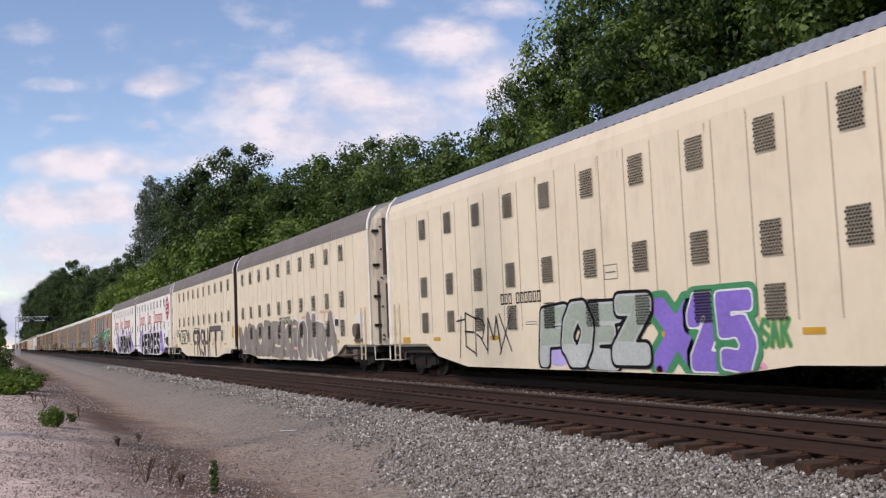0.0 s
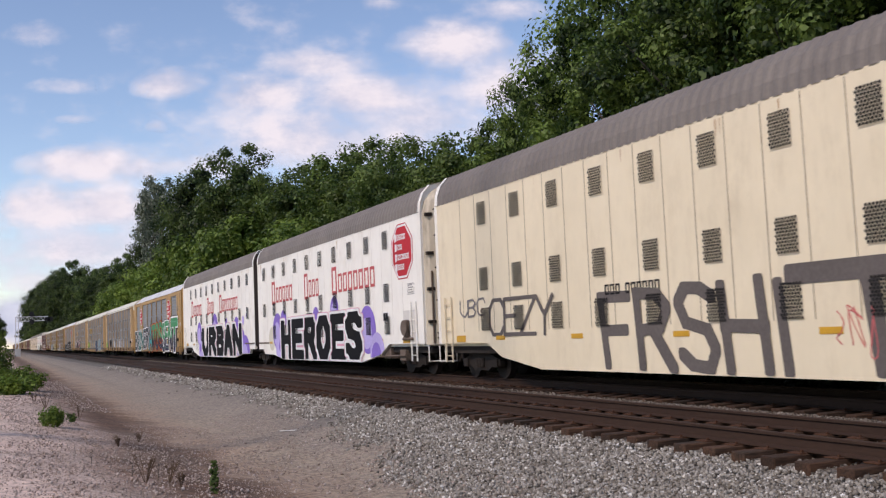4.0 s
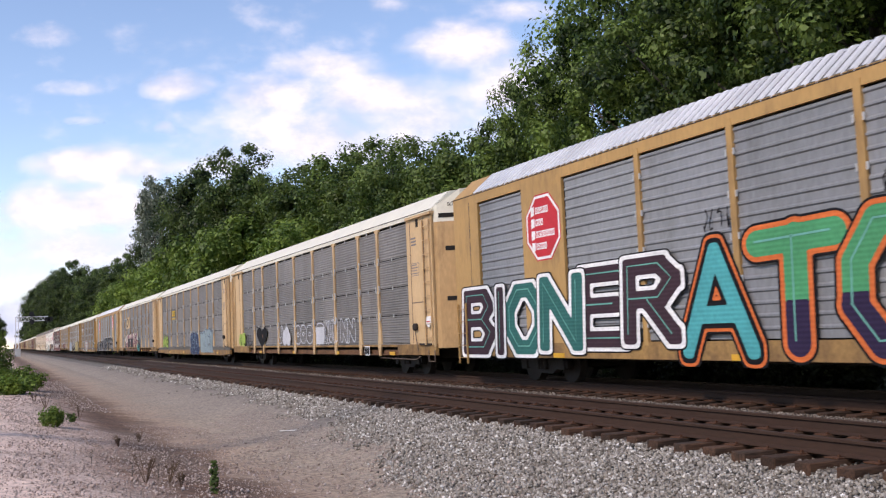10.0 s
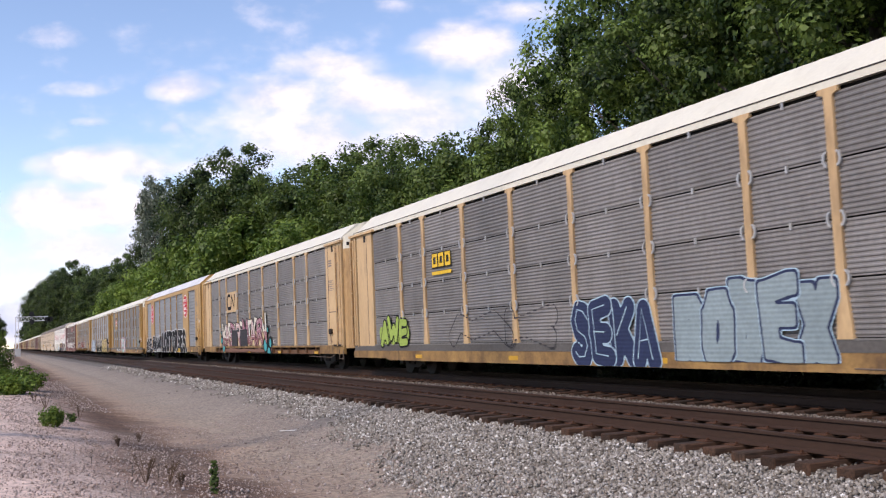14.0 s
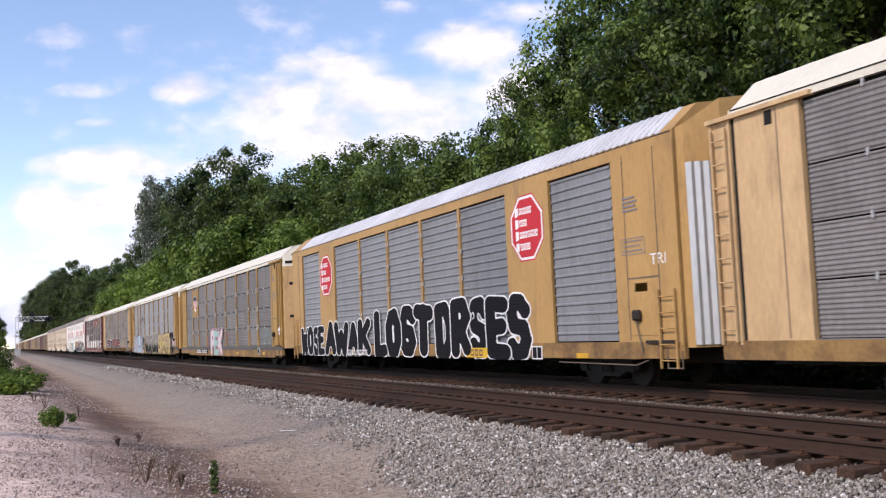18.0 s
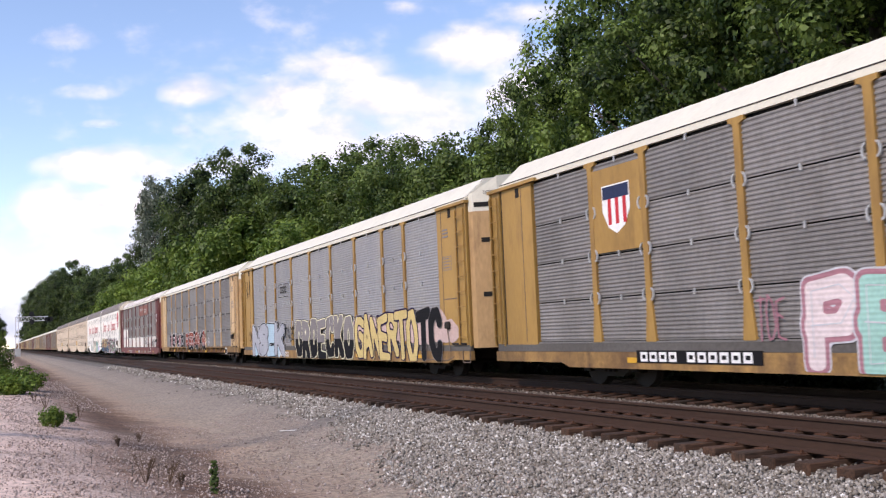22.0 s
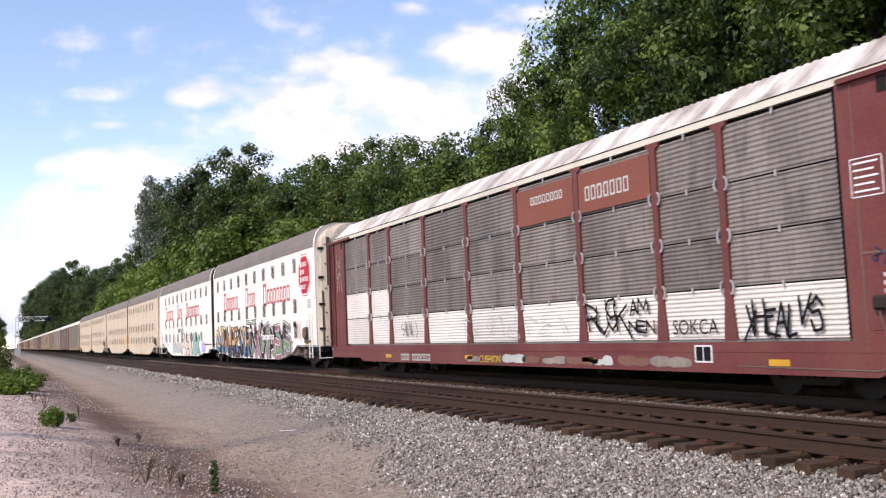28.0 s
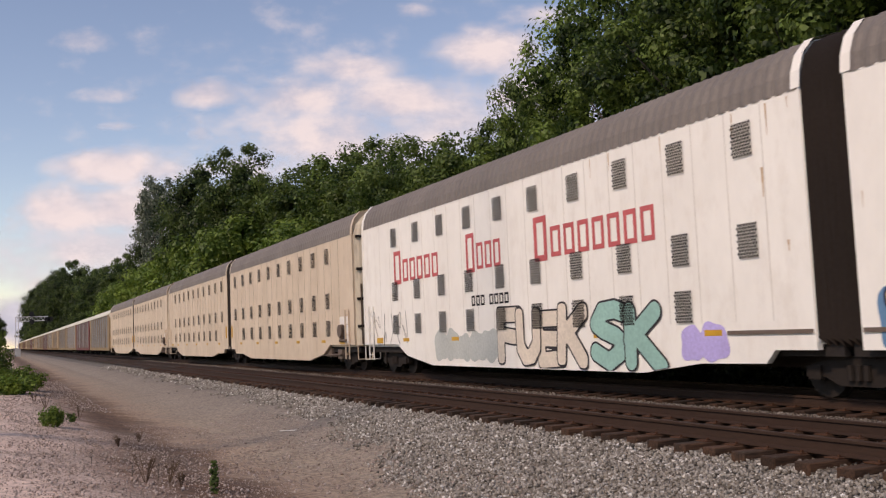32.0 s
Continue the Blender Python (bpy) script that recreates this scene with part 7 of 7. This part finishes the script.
def paint_racks():
    x = SIDE_R
    c = CAR_Z
    piece(c, "BIONER", 13.6, 4.2, 0.6, 2.35, x, 0.46, [(0.15, P_BLACK), (0.11, P_WHITE), (0.0, [P_PLUM, P_PLUM, P_SEA, P_SEA])], "plum and sea-green graffiti letters edged in white", rise=0.2, square=5.0, slant=0.05, sway=0.03, glint=P_AQUA, seed=2, pack=1.1, thin=1.3)
    piece(c, "A", 4.2, 2.05, 0.6, 2.8, x - 0.002, 0.42, [(0.15, P_BLACK), (0.1, P_ORANGE), (0.04, P_BLACK), (-0.05, P_TEAL)], "teal graffiti letter edged in black and orange", square=3.0)
    piece(c, "TOS", 2.2, -3.6, 0.6, 2.8, x - 0.001, 0.52, [(0.15, P_BLACK), (0.1, P_ORANGE), (0.0, P_GREEN)], "green and black graffiti letters edged in orange", rise=0.08, foot=(0.45, P_DEEP), glint=P_AQUA, wob=0.03, sway=0.03, seed=6, pack=1.1, thin=1.15)
    piece(c, "SEN", -3.5, -8.3, 0.6, 2.9, x - 0.002, 0.5, [(0.16, P_BLACK), (0.11, P_WHITE), (0.0, P_GREEN)], "big green and dark graffiti letters edged in white", rise=0.05, foot=(0.46, P_DEEP), glint=P_SPARK, square=3.0, sway=0.02, seed=8, pack=1.12, thin=1.25)
    piece(c, "T", -8.1, -11.1, 0.6, 3.15, x - 0.004, 0.8, [(0.2, P_BLACK), (0.14, P_WHITE), (0.0, P_GREEN)], "big green and dark graffiti letter edged in white", foot=(0.48, P_DEEP), glint=P_SPARK, square=7.0, slant=0.04, thin=1.2)
    tag_lines(c, 3.4, 2.6, 2.95, 3.4, 4, 0.03, P_BLACK, 40, x, "small black scrawl")
    tag_lines(c, -0.6, -1.5, 3.1, 3.5, 4, 0.03, P_BLACK, 38, x, "small black scrawl")
    tag_lines(c, -10.75, -11.2, 1.1, 1.7, 3, 0.02, P_BLACK, 39, x, "thin black scrawl")
    for c, o in ((CAR_Z, 0.0), (CAR_D, 0.15)):
        octagon(c, -7.0 + o * 0.3, 3.8, 0.82, x + 0.01)
        octagon(c, 9.15 + o, 3.73, 0.8, x + 0.01)
        lettering("lettering", c, "TRI", -11.85, -12.35, 2.5, 2.72, P_WHITE, x + 0.01)
        sign("sign", c, -11.5, 2.07, 0.42, 0.17, P_YELLOW, x + 0.014, "yellow decal")
        data_box(c, -10.9, -11.7, 2.75, 3.1, P_GREY, x + 0.01, 3)
        bars(c, -11.3, 3.95, 0.6, 0.35, 4, P_GREY, x + 0.008, 3)
    c = CAR_A
    blobs(c, 4.6, 3.2, 1.0, 1.8, x, ((0.35, 0.4, 0.36, P_FROST, None), (0.62, 0.55, 0.4, P_FROST, None), (0.8, 0.35, 0.34, P_FROST, None)), "silver-white puff of paint", 0.98)
    for text, a, b, zt, k in (("U", 5.3, 4.4, 1.85, 0.3), ("COC", 2.4, -0.3, 1.84, 0.36), ("NUW", -2.0, -3.6, 1.95, 0.3), ("NN", -3.9, -5.6, 1.98, 0.34), ("S", -0.8, -1.9, 1.9, 0.4)):
        piece(c, text, a, b, 1.02, zt, x - 0.004, k, [(0.0, P_FROST, 0.045)], "thin white outlined letters", wob=0.06, sway=0.04, seed=len(text) + int(a * 10), step=0.035, pack=1.1)
    part("graffiti", boxes((x - 0.003, x - 0.001, -1.85, -0.75, 1.02, 1.7)), P_FROST, c, "silver-white patch of paint")
    heart(c, 8.35, 0.78, 1.9, 1.05, P_BLACK, x, "black heart-shaped patch")
    smear(c, 13.3, 12.0, 0.98, 1.85, 2, P_LIME, 47, x, "lime green patch of paint")
    tag_lines(c, 13.2, 10.3, 0.9, 1.7, 4, 0.04, P_BLACK, 48, x - 0.004, "black scrawl")
    c = CAR_B
    smear(c, 11.9, 9.6, 1.0, 1.85, 3, P_LIME, 51, x, "lime green patch of paint")
    piece(c, "AWE", 11.9, 9.5, 1.0, 1.85, x - 0.004, 0.22, [(0.05, P_BLACK), (0.0, P_LIME)], "lime green letters edged in black", wob=0.1, sway=0.1, step=0.04)
    piece(c, "MK", 6.2, 0.4, 0.9, 1.85, x, 0.5, [(0.03, P_SOOT, 0.04)], "thin dark outlined letters", wob=0.1, seed=3, pack=1.05)
    piece(c, "SEKA", -0.3, -3.4, 0.42, 1.85, x, 0.42, [(0.05, P_SKY), (0.02, P_BLUE)], "dark blue bubble graffiti edged in pale blue", wob=0.05, sway=0.05, glint=P_SKY, low=0.47, seed=12, pack=1.15)
    piece(c, "ROBEX", -4.0, -7.9, 0.5, 1.92, x, 0.42, [(0.065, P_SKY), (0.045, P_BLUE), (0.0, P_ICE)], "pale silver-blue graffiti letters edged in blue", square=7.0, wob=0.07, sway=0.08, low=0.6, seed=13, pack=1.1)
    for k in range(3):
        bm = bmesh.new()
        a = 7.42 - k * 0.46
        hollow(bm, a + 0.03, a - 0.4, 3.22, 3.68, 0.15, x + 0.014)
        em = part("emblem", bm, P_BLACK, c, "yellow block emblem edged in black")
        bm = bmesh.new()
        hollow(bm, a, a - 0.37, 3.25, 3.65, 0.1, x + 0.01)
        part("block", bm, P_YELLOW, em)
    part("bar", boxes((x + 0.005, x + 0.012, 6.08, 7.45, 3.02, 3.12)), P_YELLOW, c, "yellow bar under the emblem")
    c = CAR_C
    sign("emblem", c, 6.7, 3.44, 2.55, 1.12, M_SAND, x + 0.02, "sand-yellow emblem panel with brown shapes")
    bm = bmesh.new()
    ribbon(bm, smooth_line([(6.95, 3.75), (7.3, 3.85), (7.7, 3.7), (7.75, 3.4), (7.65, 3.15), (7.3, 3.1), (6.85, 3.15), (6.75, 3.5)]), 0.18, x + 0.008)
    ribbon(bm, [(6.75, 3.35), (6.68, 3.8), (6.0, 3.15), (5.85, 3.85)], 0.18, x + 0.006)
    part("bar", bm, P_BLACK, c)
    smear(c, 8.7, -0.9, 0.98, 1.75, 12, P_TAN, 60, x, "tan patch behind graffiti")
    piece(c, "KASBYREMTAORN", 8.9, -0.9, 0.95, 2.25, x - 0.004, 0.24, [(0.045, P_BLACK), (0.0, [P_PALEC, P_DUSTY, P_PALEC, P_ROSEG])], "crowded cream graffiti letters edged in black", slant=-0.1, rise=0.14, wob=0.1, sway=0.08, square=3.2, foot=(0.38, P_ROSE), glint=P_WHITE, low=0.97, seed=61, pack=1.5)
    for a, b in ((6.61, 5.16), (4.5, 2.82)):
        part("graffiti", boxes((x - 0.034, x - 0.02, b, a, 0.99, 1.86)), P_SOOT, c, "dark patch painted over graffiti")
    blobs(c, -0.4, -2.3, 0.62, 1.9, x, ((0.25, 0.35, 0.44, P_BLACK, P_TEAL), (0.75, 0.42, 0.3, P_BLACK, P_TEAL), (0.6, 0.05, 0.42, P_BLACK, P_TEAL), (0.5, 0.9, 0.18, P_BLACK, P_TEAL)), "teal bubbles of paint edged in black", 0.62)
    blobs(c, 9.9, 8.2, 0.7, 1.9, x, ((0.3, 0.55, 0.28, P_BLACK, P_TEAL), (0.62, 0.2, 0.36, P_BLACK, P_TEAL), (0.2, 0.9, 0.13, P_BLACK, P_TEAL)), "teal bubbles of paint edged in black", 0.66)
    tag_lines(c, -1.95, -2.7, 1.1, 1.3, 4, 0.02, P_WHITE, 64, x, "small white scrawl")
    smear(c, 8.8, -2.0, 0.66, 0.9, 16, P_RUSTY, 65, x)
    c = CAR_D
    edge = [(0.06, P_WHITE), (0.0, P_BLACK)]
    lab = "black bubble letters edged in white"
    for text, a, b, zt, w, sd in (("WOSE", 12.9, 9.7, 1.75, 0.36, 1), ("AWAK", 9.5, 4.4, 1.85, 0.5, 2), ("LOST", 3.9, -1.0, 2.15, 0.62, 3), ("DRSES", -1.3, -6.9, 2.2, 0.58, 4)):
        piece(c, text, a, b, 0.58, zt, x, w, edge, lab, wob=0.04, sway=0.03, seed=sd, pack=1.14, low=0.56, thin=1.35)
    blobs(c, -2.2, -6.2, 0.7, 2.0, x - 0.012, ((0.12, 0.35, 0.16, P_WHITE, P_BLACK), (0.4, 0.8, 0.1, P_WHITE, P_BLACK)), "white rings on black letters", 0.5)
    part("sign", boxes((x - 0.014, x - 0.01, -4.6, -3.3, 0.6, 0.86)), P_YELLOW, c, "yellow patch with dark marks")
    letter_bars(c, -3.55, -4.35, 0.64, 0.82, (3,), P_RUSTY, x - 0.018)
    letter_bars(c, 6.8, 4.7, 0.62, 0.8, (4, 6), P_WHITE, x - 0.02)
    panel_sign(c, -7.2, 0.74, x)
    c = CAR_E
    piece(c, "PEK", 3.9, 0.65, 0.5, 1.95, x, 0.36, [(0.11, P_FROST), (0.08, P_ROSEG), (0.0, [P_PALEP, P_MINT, P_PALEP])], "pale pink and mint graffiti letters with rose edges", wob=0.06, sway=0.06, square=3.0, low=0.46, seed=81, glint=P_FROST, pack=1.15)
    piece(c, "TOE", 5.1, 4.4, 1.0, 1.7, x, 0.04, [(0, P_ROSEG)], "small rose scrawl", wob=0.1, step=0.03)
    piece(c, "POET", -0.4, -1.9, 1.1, 1.7, x, 0.04, [(0, P_ROSEG)], "small rose scrawl", wob=0.1, step=0.03)
    tag_lines(c, -8.3, -10.6, 0.95, 1.9, 4, 0.02, P_MINT, 82, x, "thin mint-green scrawl")
    sign("emblem", c, 9.05, 3.78, 1.75, 1.8, M_GOLD, x + 0.02, "yellow emblem panel with a shield")
    sh = bmesh.new()
    fill(sh, [(9.55, 4.3), (8.55, 4.3), (8.55, 3.75), (8.75, 3.4), (9.05, 3.25), (9.35, 3.4), (9.55, 3.75)], x + 0.008)
    shield = part("shield", sh, P_WHITE, c, "red, white and blue shield")
    part("field", boxes((x + 0.003, x + 0.006, 8.58, 9.52, 4.0, 4.27)), P_BLUE, shield)
    for k in range(3):
        part("stripe", boxes((x + 0.003, x + 0.006, 8.68 + k * 0.27, 8.8 + k * 0.27, 3.45, 4.0)), P_RED, shield)
    part("label_plate", boxes((x - 0.004, x + 0.01, 5.0, 8.6, 0.55, 0.8)), P_BLACK, c)
    letter_bars(c, 8.5, 5.2, 0.58, 0.77, (4, 6), P_WHITE, x - 0.007)
    c = CAR_F
    smear(c, 12.3, 7.0, 0.5, 1.7, 5, P_SKY, 91, x, "pale blue patch behind graffiti")
    piece(c, "NSEK", 12.6, 6.6, 0.46, 1.95, x - 0.003, 0.48, [(0.08, P_FROST), (0.05, P_BLACK), (0.0, [P_GALVY, P_GALVY, P_SKY, P_GALVY])], "grey and pale blue graffiti letters edged in black", wob=0.06, sway=0.06, square=3.0, low=0.46, seed=92, pack=1.15)
    piece(c, "TAGS", 6.4, 4.9, 1.2, 1.8, x, 0.045, [(0, P_BLACK)], "black scrawl", wob=0.1, step=0.03)
    piece(c, "OROECKO", 4.7, -3.0, 0.46, 2.02, x, 0.42, [(0.1, P_BLACK), (0.065, P_CREAMP), (0.015, P_GREY)], "grey graffiti letters edged in cream", square=4.0, wob=0.03, sway=0.03, foot=(0.46, P_BLACK), low=0.44, seed=93, pack=1.0, thin=1.35)
    smear(c, -2.9, -11.8, 1.0, 2.1, 12, P_DUSTY, 94, x, "pink cloud behind graffiti")
    piece(c, "GANERTO", -3.3, -9.0, 0.46, 2.0, x - 0.006, 0.28, [(0.055, P_DEEP), (0.0, P_MAIZE)], "cream-yellow graffiti letters edged in violet", slant=-0.08, square=3.4, wob=0.07, sway=0.05, low=0.46, seed=95, pack=1.22)
    piece(c, "TC", -9.0, -10.9, 0.5, 2.05, x - 0.008, 0.36, [(0.02, P_GREY), (0.0, P_BLACK)], "black graffiti letters over a pink cloud", square=2.6, wob=0.08, low=0.46, seed=96, pack=1.1)
    data_box(c, 7.44, 5.78, 3.2, 3.8, P_BLACK, x + 0.02, 0)
    tag_lines(c, 14.0, 13.1, 3.5, 4.4, 3, 0.06, P_BLACK, 97, x + 0.008, "black scrawl on the end panel")
    tag_lines(c, 13.6, 12.9, 1.2, 1.7, 3, 0.04, P_BLACK, 98, x + 0.008, "black scrawl on the end panel")
    letter_bars(c, 7.15, 6.05, 3.38, 3.68, (3,), P_BLACK, x + 0.012, label="black lettering drawn as blocks")
    letter_bars(c, 7.5, 5.8, 0.5, 0.7, (4, 6), P_WHITE, x - 0.02)
    c = CAR_G
    piece(c, "PUSEMXENTS", 10.6, 4.7, 0.98, 1.85, x, 0.22, [(0.035, P_WHITE), (0.0, [P_BLACK, P_ROSE, P_BLACK])], "crowded black graffiti letters edged in white", wob=0.1, sway=0.08, low=0.97, seed=101, step=0.04, pack=1.25)
    smear(c, 3.6, -3.2, 1.0, 1.6, 9, P_BRICK, 100, x, "brick-red cloud behind graffiti")
    piece(c, "PIESRONKS", 3.6, -3.3, 0.8, 1.95, x - 0.004, 0.24, [(0.035, P_WHITE), (0.0, [P_BRICK, P_BLACK, P_BRICK])], "red and black graffiti letters with white lines", wob=0.09, sway=0.06, low=0.8, foot=(0.3, P_BLACK), seed=102, step=0.04, pack=1.25)
    tag_lines(c, -3.4, -4.8, 1.0, 1.55, 4, 0.025, P_WHITE, 103, x, "small white scrawl")
    sign("sign", c, -11.5, 1.62, 0.55, 0.2, P_YELLOW, x + 0.014, "yellow decal")
    lettering("graffiti", c, "HELL", -11.1, -11.75, 1.5, 1.72, P_BLACK, x + 0.005, label="black scrawled letters")
    lettering("graffiti", c, "CREW", -11.4, -12.0, 1.24, 1.46, P_BLACK, x + 0.005, label="black scrawled letters")
    panel_sign(c, -9.5, 0.72, x)
    c = CAR_H
    for a, b in ((-0.52, -3.13), (-3.37, -5.98)):
        part("emblem", boxes((x + 0.012, x + 0.03, b, a, 3.84, 4.72)), M_RUST, c, "red-brown painted panel")
    letter_bars(c, -1.20, -2.70, 4.3, 4.5, (8,), P_SILVER, x + 0.008)
    letter_bars(c, -3.60, -5.30, 4.08, 4.4, (7,), P_SILVER, x + 0.008)
    piece(c, "RUSK", -3.5, -5.0, 1.12, 1.75, x, 0.055, [(0, P_BLACK)], "black marker scrawl", wob=0.16, sway=0.15, seed=111, low=0.9, step=0.025, pack=1.3)
    piece(c, "AM", -5.05, -5.75, 1.5, 1.85, x, 0.045, [(0, P_BLACK)], "black marker scrawl", wob=0.08, low=0.9, step=0.025)
    piece(c, "NEN", -5.0, -5.9, 1.15, 1.42, x, 0.045, [(0, P_BLACK)], "black marker scrawl", wob=0.1, low=0.9, step=0.025)
    lettering("graffiti", c, "SOKCA", -6.45, -7.75, 1.1, 1.38, P_BLACK, x, label="black marker letters")
    piece(c, "XHEALVS", -8.45, -10.2, 1.1, 1.62, x, 0.055, [(0, P_BLACK)], "black marker scrawl", wob=0.16, sway=0.15, seed=113, low=0.9, step=0.025, pack=1.3)
    tag_lines(c, 7.50, 6.10, 1.15, 1.7, 4, 0.035, P_GREY, 114, x, "grey scrawl")
    tag_lines(c, 3.00, -2.70, 1.1, 1.7, 8, 0.025, P_SILVER, 115, x, "faint grey scrawl")
    tag_lines(c, -11.20, -12.10, 2.05, 2.35, 4, 0.03, P_BLUE, 116, x + 0.005, "blue scrawl")
    tag_lines(c, 14.0, 13.3, 2.9, 4.4, 3, 0.025, P_SILVER, 119, x + 0.008, "thin silver scrawl")
    data_box(c, -10.95, -11.55, 3.1, 3.7, P_WHITE, x + 0.008, 5)
    for k in range(9):
        a = 2.7 - k * 1.05
        smear(c, a, a - 0.75 - 0.2 * (k % 3), 0.48, 0.7, 2, (P_WASH, P_RUSTY, P_SILVER, P_RUSTY)[k % 4], 117 + k, x, "worn patch of paint on the sill")
    lettering("lettering", c, "CUSHION", 1.92, 0.7, 0.47, 0.66, P_YELLOW, x - 0.006, label="worn yellow lettering")
    letter_bars(c, 7.6, 5.2, 0.47, 0.68, (3, 6), P_SILVER, x - 0.004)
    panel_sign(c, -7.3, 0.74, x)
    bars(c, -11.6, 1.95, 0.35, 0.6, 5, P_SILVER, x + 0.005, 9)
    for c in (CAR_A, CAR_B, CAR_C, CAR_E, CAR_F, CAR_G):
        data_box(c, -11.1, -11.7, 3.1, 3.5, P_GREY, x + 0.008)
        bars(c, -11.35, 4.3, 0.4, 0.3, 3, P_GREY, x + 0.008, 5)
    for c in (CAR_A, CAR_E):
        part("round_sign", tube(bmesh.new(), (x + 0.012, -12.42, 1.65), (x - 0.06, -12.42, 1.65), 0.17, sides=18), P_WHITE, c, "round white sign with a red bar")
        part("bar", boxes((x - 0.066, x - 0.06, -12.55, -12.29, 1.63, 1.67)), P_RED, c)
    panel_sign(CAR_A, -6.8, 0.76, x)
    panel_sign(CAR_E, -8.2, 0.72, x)
    for c in (CAR_A, CAR_B, CAR_C, CAR_E, CAR_F, CAR_G, CAR_H):
        bm = bmesh.new()
        v, f, _, _ = glyphs("EXCESS HEIGHT CAR", 0)
        vs = [bm.verts.new((-1.12 + 0.62 * a, -12.76 - 0.02 - float(np.interp(-1.12 + 0.62 * a, (-1.38, -0.8, -0.3), (0.16, 0.56, 0.64))), 5.08 + 0.11 * b)) for a, b in v]
        for q in f:
            bm.faces.new([vs[i] for i in q])
        part("lettering", bm, P_BLACK, c, "small black lettering on the end door")


P_LEAF = paint("grey_green_spray", (0.36, 0.41, 0.33))
P_ASH = paint("ash_grey_spray", (0.33, 0.29, 0.24))
P_SALMON = paint("salmon_spray", (0.72, 0.45, 0.34))
P_DUSK = paint("grey_brown_spray", (0.135, 0.115, 0.105))
P_RUSTT = paint("rust_orange_spray", (0.42, 0.2, 0.08))
P_ROSEG = paint("dull_rose_spray", (0.36, 0.17, 0.2))
P_SANDY = paint("pale_sand_spray", (0.74, 0.64, 0.52))
P_FROST = paint("frosty_white_spray", (0.52, 0.52, 0.54))
P_ICE = paint("icy_blue_spray", (0.24, 0.3, 0.31))
P_GALVY = paint("galvanised_grey_spray", (0.36, 0.37, 0.4))
P_CREAMP = paint("pale_yellow_spray", (0.78, 0.72, 0.5))
P_PALEP = paint("pale_pink_spray", (0.66, 0.56, 0.55))
P_MAIZE = paint("maize_yellow_spray", (0.56, 0.43, 0.18))
P_BRICK = paint("brick_red_spray", (0.28, 0.075, 0.05))


def over_ribs(m):
    """The same paint where it lies on ribbed panels."""
    if m.name in RIBBED:
        return RIBBED[m.name]
    r = m.copy()
    r.name = m.name + "_over_ribs"
    n, l = r.node_tree.nodes, r.node_tree.links
    co = n.new("ShaderNodeTexCoord")
    sep = n.new("ShaderNodeSeparateXYZ")
    l.new(co.outputs["Object"], sep.inputs[0])
    mu = n.new("ShaderNodeMath")
    mu.operation = "MULTIPLY"
    mu.inputs[1].default_value = TAU / 0.0845
    l.new(sep.outputs[2], mu.inputs[0])
    sn = n.new("ShaderNodeMath")
    sn.operation = "SINE"
    l.new(mu.outputs[0], sn.inputs[0])
    bp = n.new("ShaderNodeBump")
    bp.inputs["Strength"].default_value = 0.45
    bp.inputs["Distance"].default_value = 0.004
    l.new(sn.outputs[0], bp.inputs["Height"])
    l.new(bp.outputs[0], n["Principled BSDF"].inputs["Normal"])
    RIBBED[m.name] = r
    return r


RIBBED = {}
M_RUST = mat("red_brown_panel", (0.22, 0.07, 0.045), 0.6, big=0.4, tint=(0.16, 0.05, 0.035), fine=0.08)
paint_carriers()
paint_racks()
for c in (CAR_Z, CAR_A, CAR_B, CAR_C, CAR_D, CAR_E, CAR_F, CAR_G):
    for ob in c.children_recursive:
        if ob.type == "MESH" and ob.name.split(".")[0] in ("graffiti", "fill") and len(ob.data.materials) == 1 and "_spray" in ob.data.materials[0].name and "_over" not in ob.data.materials[0].name:
            ob.data.materials[0] = over_ribs(ob.data.materials[0])


# ---- what moves ----
def motions():
    for c in CLOUDS:
        walk(c[0], [(t, cloud_pose(c, t)) for t in (0, 16, 32)])
    for car, y0 in KEYED:
        walk(car, [(t, pose(FAR_X, y0 - SPEED * t, 0)) for t in (0, 8, 16, 24, 32)])
    for k, wheels in WHEEL_KEYS.items():
        walk(wheels[0], wheel_rows(k))
        src = wheels[0].animation_data
        for w in wheels[1:]:
            w.rotation_mode = "QUATERNION"
            w.animation_data_create()
            w.animation_data.action = src.action
            w.animation_data.action_slot = src.action_slot


motions()
